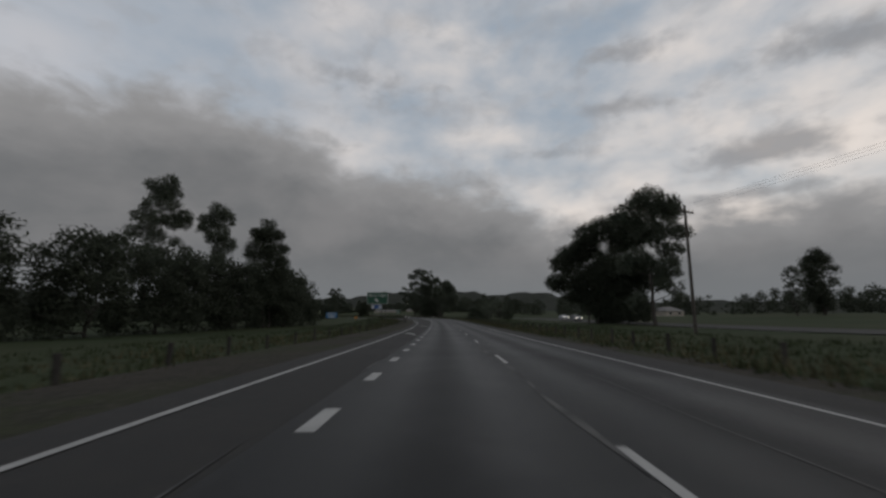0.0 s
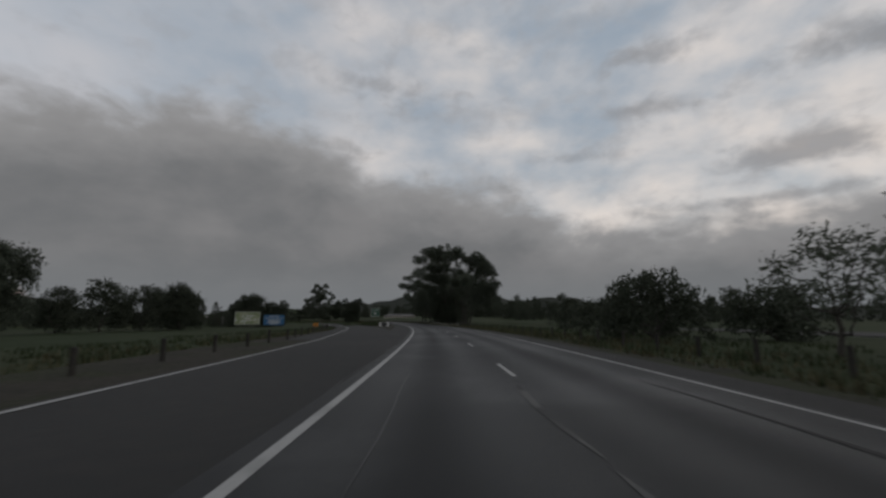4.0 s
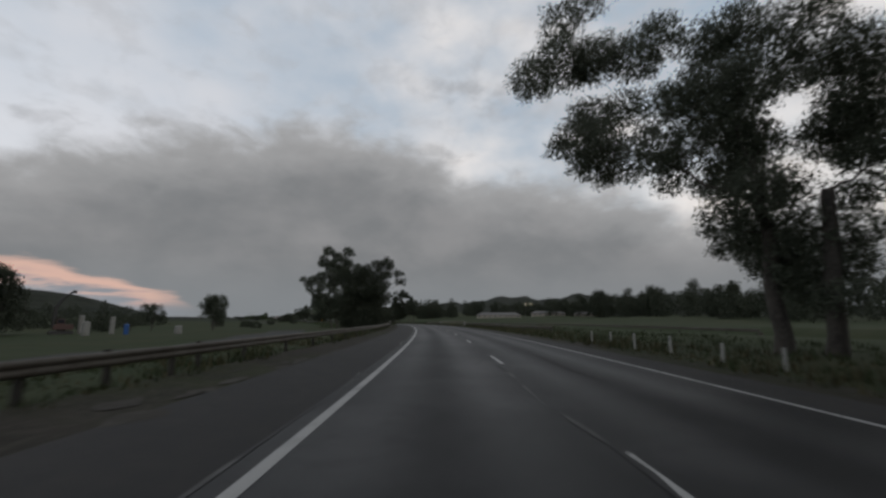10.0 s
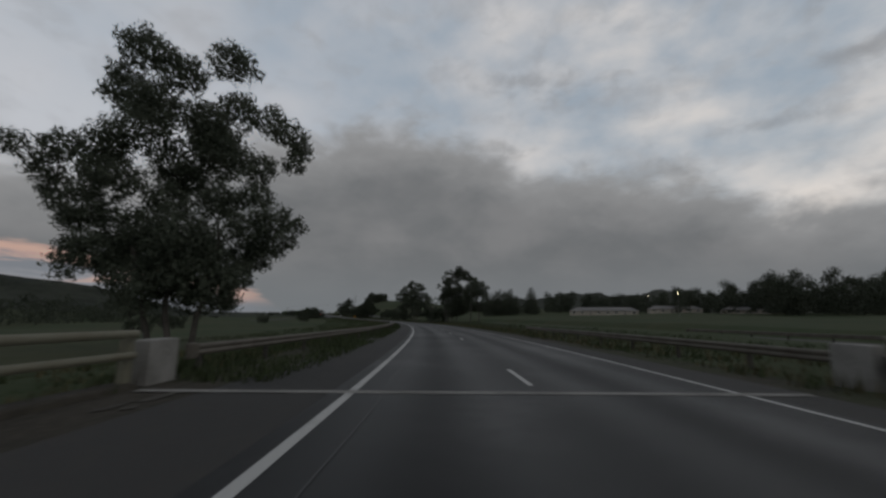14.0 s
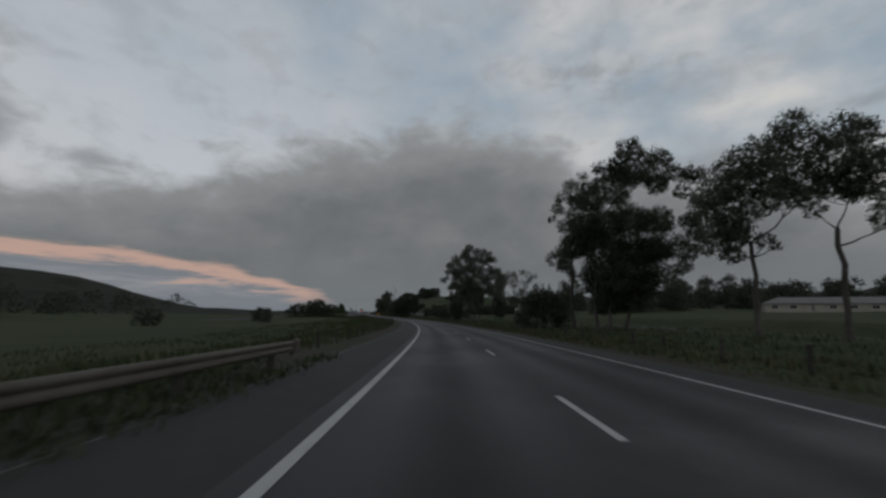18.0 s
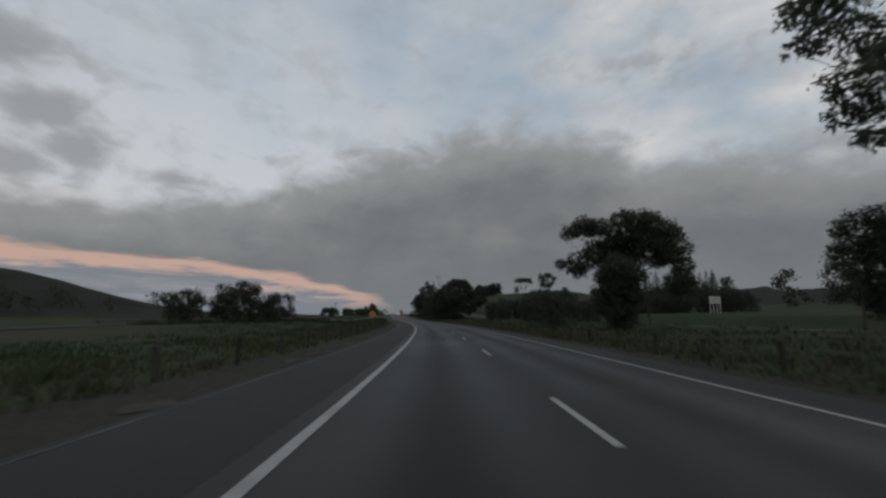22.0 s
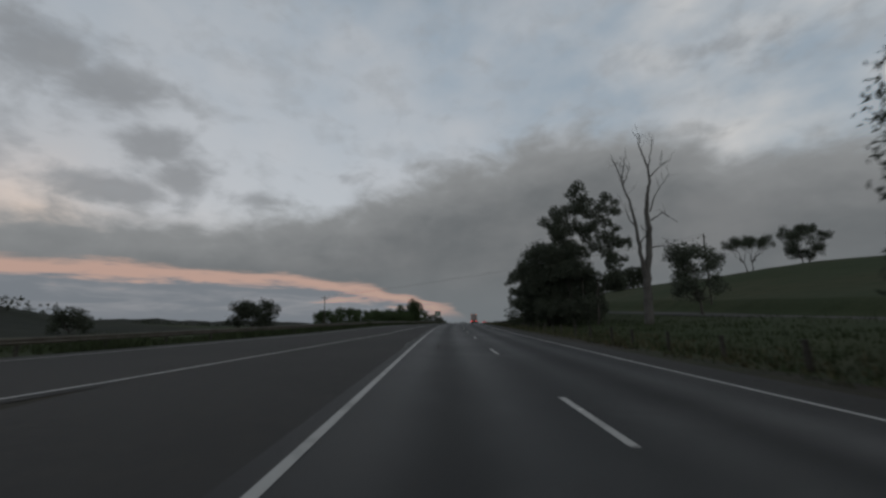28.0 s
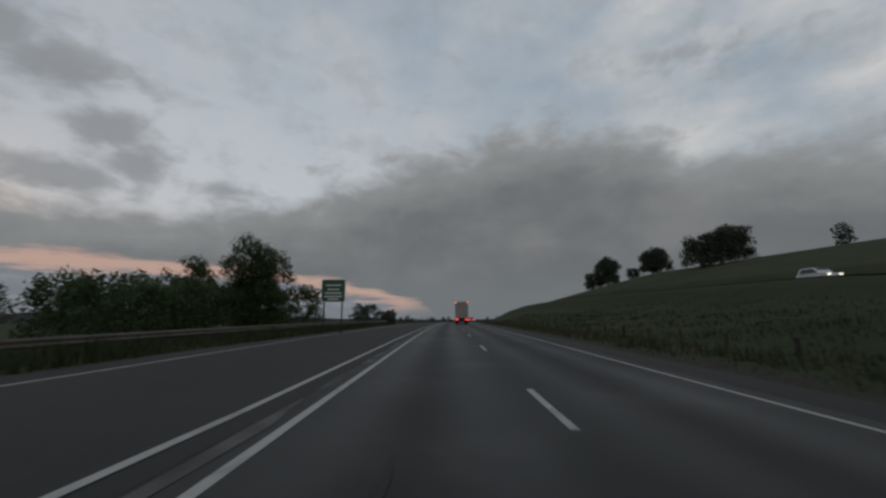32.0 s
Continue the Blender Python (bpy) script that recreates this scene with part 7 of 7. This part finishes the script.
def excavator(s, d, turn):
    root = thing("excavator", at(s, d, turn), "old excavator with raised bent boom and faded red cab", "excavator")
    for sy in (-1, 1):
        bm = rounded(B(), 4.6, 0, .95, sy * 1.2 - .3, sy * 1.2 + .3, .42)
        bm.transform(pose(1.4, 0, .0))
        part("track", bm, M_YARD_DARK, root)
    part("turntable", rod(B(), (1.4, 0, .7), (1.4, 0, 1.2), .95, .9, 16), M_YARD_DARK, root)
    bm = box(B(), -.2, 3.6, -1.35, 1.35, 1.2, 2.5, .12)
    part("body", bm, M_YARD_RED, root)
    cab = part("cab", box(B(), .3, 1.9, -1.35, -.3, 2.5, 3.9, .1), M_YARD_RED, root)
    part("cab_window", box(B(), .45, 1.75, -1.38, -1.34, 2.8, 3.7, .02), M_PANE, cab)
    for nm, a, b, w0, w1 in (("boom", (-.2, .2, 1.9), (.0, .2, 6.9), .42, .36), ("upper_boom", (-.02, .2, 6.7), (1.2, .2, 9.2), .36, .30), ("dipper_arm", (1.1, .2, 9.0), (3.0, .2, 10.9), .30, .20)):
        part(nm, rod(B(), a, b, w0, w1, 6), M_YARD_DARK, root)
    part("ram", rod(B(), (.6, .2, 2.4), (.15, .2, 6.2), .11, .08), M_YARD_DARK, root)
    bm = box(B(), 2.75, 3.5, -.35, .75, 10.4, 11.1, .1)
    part("bucket", bm, M_YARD_DARK, root)
    return root


def tank(s, d, r, h, ma, label, name="water_tank"):
    root = thing(name, at(s, d), label, "tank")
    part("body", rod(B(), (0, 0, -.2), (0, 0, h), r, r, 18), ma, root)
    part("lid", rod(B(), (0, 0, h), (0, 0, h + .18 * r + .08), r * 1.04, r * .45, 18), ma, root)
    for z in (.33, .66):
        part("hoop", rod(B(), (0, 0, h * z - .04), (0, 0, h * z + .04), r + .025, r + .025, 18), ma, root)


excavator(420.2, -89.2, 40)
tank(425.3, -85.9, .6, 4.6, M_TANK, "tall narrow pale tank in the yard across the paddock")
tank(423.6, -77.7, .55, 4.2, M_TANK, "tall narrow pale tank in the yard across the paddock")
tank(402.2, -71.9, .7, 2.8, M_TANK, "squat white tank standing in the paddock")
tank(407.9, -66.7, .5, 2.2, M_BLUE, "faded blue drum standing in the paddock", "drum")
tank(410.6, -56.6, .8, 1.7, M_TANK, "low white tank in the paddock grass")

# ---------------------------------------------------------------- vehicles
M_CAR_W = material("white_car_paint", (.55, .56, .57), .25, spec=.5)
M_CAR_S = material("silver_car_paint", (.32, .33, .34), .25, metal=.4)
M_CAR_D = material("dark_car_paint", (.02, .022, .026), .2)
M_TYRE = material("tyre", (.015, .015, .015), .9)
M_RIM = material("rim", (.3, .3, .3), .4, metal=.7)
M_HEAD = material("headlight", (.9, .9, .85), .2, emit=(1, .93, .78, 5))
M_TAIL = material("tail_light", (.5, .02, .02), .3, emit=(1, .05, .03, 9))
M_AMBER = material("marker_light", (.6, .2, .02), .3, emit=(1, .25, .05, 8))


def wheel(parent, x, y, r, w):
    t = B()
    bmesh.ops.create_cone(t, cap_ends=True, segments=20, radius1=r, radius2=r, depth=w, matrix=pose(x, y, r, 0, 90, 0))
    bmesh.ops.bevel(t, geom=[e for e in t.edges if abs((e.verts[0].co - e.verts[1].co).x) < 1e-4], offset=.04, segments=2, affect="EDGES")
    o = part("wheel", t, M_TYRE, parent)
    c = B()
    bmesh.ops.create_cone(c, cap_ends=True, segments=16, radius1=r * .62, radius2=r * .62, depth=w + .02, matrix=pose(x, y, r, 0, 90, 0))
    part("rim", c, M_RIM, o)


def car(s, d, turn, paint, label, tall=1.55, length=4.6, lights="head"):
    """A car that faces local +y; its head lights burn where lights is head, its tail lights where it is tail."""
    root = thing("car", spot(s, d, .06, turn), label, "car")
    hw, L2 = .91, length / 2
    prof = [(-L2, .45), (-L2 + .05, .95), (-L2 + .25, 1.02), (-L2 + .55, tall - .05), (-L2 + 1.0, tall), (-.1, tall), (.35, tall - .06), (1.1, 1.02), (L2 - .2, .88), (L2, .68), (L2, .35), (L2 - .4, .25), (-L2 + .4, .25)]
    bm = B()
    rows = []
    for xx, k in ((-hw, 0), (-hw + .08, 1), (0, 1), (hw - .08, 1), (hw, 0)):
        row = []
        for y, z in prof:
            narrow = .13 * max(0, (z - .95) / (tall - .95)) if z > .95 else 0
            zz = z - (.05 if not k and z > .9 else 0)
            row.append(bm.verts.new((xx * (1 - narrow), y * (1 if k else .985), zz)))
        rows.append(row)
    n = len(prof)
    for a, b in zip(rows, rows[1:]):
        for i in range(n):
            bm.faces.new((a[i], a[(i + 1) % n], b[(i + 1) % n], b[i]))
    bm.faces.new(rows[0][::-1])
    bm.faces.new(rows[-1])
    bmesh.ops.recalc_face_normals(bm, faces=bm.faces)
    part("body", bm, paint, root)
    for sx in (-1, 1):
        xx = sx * (hw * .925)
        bm = B()
        q = [(-L2 + .62, 1.04), (-L2 + .85, tall - .12), (.2, tall - .12), (.95, 1.04)]
        a = [bm.verts.new((sx * (hw * (1 - .13 * max(0, (z - .95) / (tall - .95))) + .008), y, z)) for y, z in q]
        b = [bm.verts.new((v.co.x - sx * .02, v.co.y, v.co.z)) for v in a]
        bm.faces.new(a)
        bm.faces.new(b)
        for i in range(4):
            bm.faces.new((a[i], b[i], b[(i + 1) % 4], a[(i + 1) % 4]))
        bmesh.ops.recalc_face_normals(bm, faces=bm.faces)
        part("side_window", bm, M_PANE, root)
        part("headlight", box(B(), sx * .66 - .17, sx * .66 + .17, L2 - .06, L2 + .015, .66, .82, .02), M_HEAD if lights == "head" else M_RIM, root)
        part("tail_light", box(B(), sx * .72 - .14, sx * .72 + .14, -L2 - .015, -L2 + .06, .74, .94, .02), M_TAIL if lights == "tail" else M_BLACK, root)
        for y in (-L2 + .85, L2 - .85):
            wheel(root, sx * (hw - .1), y, .33, .22)
    for nm, y0, z0, y1, z1 in (("windscreen", .98, 1.05, .42, tall - .1), ("rear_window", -L2 + .28, 1.06, -L2 + .53, tall - .1)):
        bm = B()
        o = .012 if y0 > 0 else -.012
        f = [bm.verts.new(c) for c in ((-.72, y0 + o, z0 + .012), (.72, y0 + o, z0 + .012), (.64, y1 + o, z1 + .012), (-.64, y1 + o, z1 + .012))]
        g = [bm.verts.new((v.co.x, v.co.y - o * 1.5, v.co.z - .012)) for v in f]
        bm.faces.new(f)
        bm.faces.new(g)
        for i in range(4):
            bm.faces.new((f[i], g[i], g[(i + 1) % 4], f[(i + 1) % 4]))
        bmesh.ops.recalc_face_normals(bm, faces=bm.faces)
        part(nm, bm, M_PANE, root)
    return root


car(1010, 43.5, 180, M_CAR_W, "white station wagon on the opposite carriageway with headlights lit", 1.7, 4.4)
car(114, 37.2, 180, M_CAR_S, "silver car with headlights lit on the opposite carriageway")
car(138, 42.5, 180, M_CAR_W, "white car with headlights lit on the opposite carriageway", 1.5)
car(96, 43, 180, M_CAR_D, "dark car with headlights lit behind the median trees")
car(1112, 5.5, 0, M_CAR_S, "silver car ahead in the fast lane with tail lights lit", lights="tail")
car(1150, 6.5, 0, M_CAR_W, "white car far ahead with tail lights lit", lights="tail")

tk = thing("truck", spot(1043, 2.3, .05), "tall box semitrailer seen from behind with red lights lit", "truck")
M_BOX = material("trailer_skin", (.30, .25, .24), .5, [(.6, .45, .7, (.2, .16, .155), .6)])
bm = box(B(), -1.25, 1.25, 0, 13.2, 1.05, 4.25, .04)
part("trailer", bm, M_BOX, tk)
bm = box(B(), -1.2, 1.2, 14.2, 16.4, .6, 3.6, .15)
part("cab", bm, M_CAR_W, tk)
part("bumper", box(B(), -1.2, 1.2, -.08, .08, .45, .62, .02), M_BLACK, tk)
for sx in (-.62, .62):
    part("rear_door", box(B(), sx - .6, sx + .6, -.04, 0, 1.12, 4.18, .015), M_BOX, tk)
part("chassis", box(B(), -.5, .5, .3, 14.4, .75, 1.04, .02), M_BLACK, tk)
for sx in (-1, 1):
    part("tail_light", box(B(), sx * .95 - .2, sx * .95 + .2, -.1, -.04, .72, .94, .02), M_TAIL, tk)
    part("marker_light", box(B(), sx * 1.1 - .1, sx * 1.1 + .1, -.06, -.005, 4.0, 4.14, .01), M_AMBER, tk)
    part("mudflap", box(B(), sx * .9 - .3, sx * .9 + .3, .35, .38, .12, .8, .01), M_BLACK, tk)
    for y in (1.4, 2.7, 4.0, 11.6, 12.9, 15.6):
        wheel(tk, sx * 1.0, y, .5, .5)


# ---------------------------------------------------------------- markings and road wear
def road_patch(name, pts, ma, z=.014, label="white painted arrow", kind="structure"):
    """A flat shape on the road from (along, across) corners in metres; across is measured from the axis."""
    v = []
    for s, d in pts:
        x, y, r = road_at(s, d)
        v.append((float(x), float(y), float(r) + z))
    return tagged(new(name, mesh_from(name, v, [range(len(v))], ma)), label, "road marking", kind=kind)


for s, d in ((37, -2.35), (68, -2.45), (-19.5, -2.4)):
    k = lambda a, c: (s + a, d - .23 * a + c)
    road_patch("lane_arrow", [k(0, -.11), k(0, .11), k(3.3, .11), k(3.2, .42), k(5.2, 0), k(3.4, -.42), k(3.3, -.11)], M_PAINT, .016, "white arrow slanting off along the exit lane")


def streaks(name, rows, ma, label, z=.013):
    """Long thin wandering marks along the road: rows of start, end, offset, width."""
    rng = np.random.default_rng(len(rows) * 7 + 3)
    V, Q, k = [], [], 0
    for a, b, off, w in rows:
        n = max(5, int((b - a) / 1.5))
        s = np.linspace(a, b, n)
        o = left_line(s) + off + np.cumsum(rng.normal(0, .02, n)) + .05 * np.sin(s * .9 + off)
        ww = w * (.5 + rng.random(n))
        ww[[0, -1]] *= .15
        for d in (o - ww / 2, o + ww / 2):
            x, y, r = road_at(s, d)
            V.append(np.stack([x, y, r + z], -1))
        i = np.arange(n - 1)
        Q.append(np.stack([k + i, k + n + i, k + n + i + 1, k + i + 1], -1))
        k += 2 * n
    return tagged(new(name, quads_mesh(name, np.concatenate(V), np.concatenate(Q), ma)), label, "road wear", kind="stuff")


rng = np.random.default_rng(21)
rows = []
for a, b, off, w in ((-40, 190, -.45, .05), (270, 330, 3.62, .1), (0, 60, 3.58, .16), (80, 130, 3.6, .12), (330, 400, 3.6, .1), (215, 340, -.38, .06), (860, 1000, -.42, .16)):
    q = a
    while q < b:
        e = q + 2 + 9 * rng.random()
        rows.append((q, min(e, b), off + rng.normal(0, .06), w * (.5 + .8 * rng.random())))
        q = e + (.4 if w >= .1 else 1 + 9 * rng.random() ** 2)
streaks("worn_line", rows, M_PAINT_OLD, "faded old line paint beside the new lines")
rng = np.random.default_rng(12)
rows = [(s, s + 4 + 14 * rng.random(), 7.6 * rng.random(), .012 + .014 * rng.random()) for s in rng.uniform(0, 1000, 16)]
streaks("crack_seal", rows, M_TAR, "thin dark crack sealing on the asphalt", .0125)
rows = [(s, s + 2 + 7 * rng.random(), rng.choice([5.4, 6.4, 2.2, 1.2]) + rng.normal(0, .4), .06 + .12 * rng.random()) for s in rng.uniform(0, 1000, 40)]
streaks("pale_patch", rows, M_SHOULDER, "pale worn streaks in the wheel paths", .0128)
rows = [(s, s + .4 + .9 * rng.random(), float(seal_l(s) - left_line(s)) + rng.normal(-.3, .3), .12 + .5 * rng.random()) for s in rng.uniform(215, 830, 380)]
streaks("edge_gravel", rows, M_PEBBLE, "pale loose gravel along the broken edge of the seal", .004)
for s in (389.0, 398.6, 428.5):
    strip("bridge_joint", s, s + .28, .28, lambda q: left_line(q) - 4.2, lambda q: left_line(q) + WIDE + 1.4, .016, M_CONCRETE, "pale concrete expansion joint across the bridge deck", "road joint")
# gore: brown earth wedge between exit ramp and carriageway
strip("gore_island", 178, 222, 4, lambda s: np.minimum(exit_c(s) + 3.6, left_line(s) - 3.2), lambda s: left_line(s) - 3.1, .01, M_GRAVEL, "brown gravel gore between the ramp and the road", "verge", 2)
# glinting raised markers between dashes
mk = thing("road_markers", pose(0, 0, 0), "small white raised markers along the lane line", "road marker", kind="structure")
bm = B()
box(bm, -.05, .05, -.05, .05, 0, .02, .008)
me = bpy.data.meshes.new("marker")
bm.to_mesh(me)
bm.free()
me.materials.append(M_WHITE)
for s in np.arange(559, 1000, 24.0):
    x, y, r = road_at(s, left_line(s) + LANE)
    o = part("marker", me, None, mk)
    o.matrix_basis = pose(float(x), float(y), float(r) + .007, 0, 0, math.degrees(float(np.interp(s, ST, HD))))


# ---------------------------------------------------------------- grass
def grass(name, n, span, lo, hi, height, ma, label, seed, blades=5, spread=.16):
    """Tufts of bent blades over a band beside the road."""
    rng = np.random.default_rng(seed)
    s = rng.uniform(*span, n)
    a, b = lo(s), hi(s)
    u = rng.random(n) ** 1.25
    d = a + (b - a) * u
    clump = .55 + .45 * np.sin(s * .37 + d * 1.1) * np.sin(s * .11 - d * .6) + .25 * rng.random(n)
    keep = clump > .22
    keep &= ~((s > 712) & (d > ramp_l(s) - 1.9) & (d < np.where(s > 838, left_line(s), ramp_r(s) + .7)))
    keep &= ~((s > 150) & (s < 425) & (np.abs(d - exit_c(s)) < 4.4))
    s, d, clump = s[keep], d[keep], clump[keep]
    n = len(s)
    x, y, r = road_at(s, d)
    z = r + land(s, d) - .06
    k = blades
    ang = rng.random((n, k)) * 6.283
    off = rng.normal(0, spread, (n, k, 2))
    h = height * clump[:, None] * (.5 + .9 * rng.random((n, k)))
    base = np.stack([x[:, None] + off[..., 0], y[:, None] + off[..., 1], np.broadcast_to(z[:, None], (n, k))], -1)
    w = (.018 + .022 * rng.random((n, k)))
    dx, dy = np.cos(ang), np.sin(ang)
    p0 = base + np.stack([-dy * w, dx * w, 0 * w], -1)
    p1 = base + np.stack([dy * w, -dx * w, 0 * w], -1)
    tip = base + np.stack([dx * h * .45, dy * h * .45, h], -1)
    v = np.stack([p0, p1, tip], 2).reshape(-1, 3)
    f = np.arange(len(v)).reshape(-1, 3)
    ob = new(name, quads_mesh(name, v, f, ma))
    return tagged(ob, label, "grass", kind="stuff")


gl = lambda s: verge_l(s) + .4
far_l = lambda s: verge_l(s) - 14
gr = lambda s: left_line(s) + WIDE + 2.3
far_r = lambda s: left_line(s) + WIDE + 18
grass("grass_left", 26000, (-10, 1010), gl, far_l, .34, M_STEM, "rough green grass beside the road", 1)
grass("grass_right", 30000, (-10, 1100), gr, far_r, .38, M_STEM, "rough green grass on the median", 2)
grass("dry_grass_left", 9000, (-10, 1010), gl, lambda s: verge_l(s) - 6, .38, M_STEM_DRY, "dry straw-coloured grass along the verge", 3)
grass("dry_grass_right", 14000, (-10, 1100), gr, lambda s: gr(s) + 7, .42, M_STEM_DRY, "dry straw-coloured grass around the median posts", 4)
grass("rail_weeds", 9000, (430, 556), lambda s: np.full_like(s, -3.9), lambda s: np.full_like(s, -9.0), .34, M_STEM, "low weeds growing under the guard rail", 5)
grass("bank_weeds", 9000, (860, 1040), lambda s: ramp_l(s) - 2.0, lambda s: ramp_l(s) - 9.0, .7, M_STEM, "tall weeds along the on-ramp guard rail", 6)

grass("gore_weeds", 6000, (222, 301), lambda s: left_line(s) - table(s, (222, 5.2), (300, 4.4), (330, 3.9), (392, 3.6)), lambda s: left_line(s) - 11.5, .95, M_STEM, "tall dark weeds between the exit ramp and the road", 7)
grass("field_grass_left", 12000, (470, 860), lambda s: verge_l(s) - 1.0, lambda s: verge_l(s) - 24, .42, M_STEM, "long field grass beyond the roadside", 8, 5, .4)
grass("median_tall_grass", 9000, (560, 1040), lambda s: gr(s) + 1.5, lambda s: gr(s) + 22, .42, M_STEM, "long soft grass over the median slope", 9, 5, .4)
grass("ramp_grass", 6500, (735, 834), lambda s: ramp_r(s) + .8, lambda s: np.minimum(ramp_r(s) + 7.0, left_line(s) - 5.4), .85, M_STEM, "tall grass between the road and the on-ramp", 10, 5, .3)
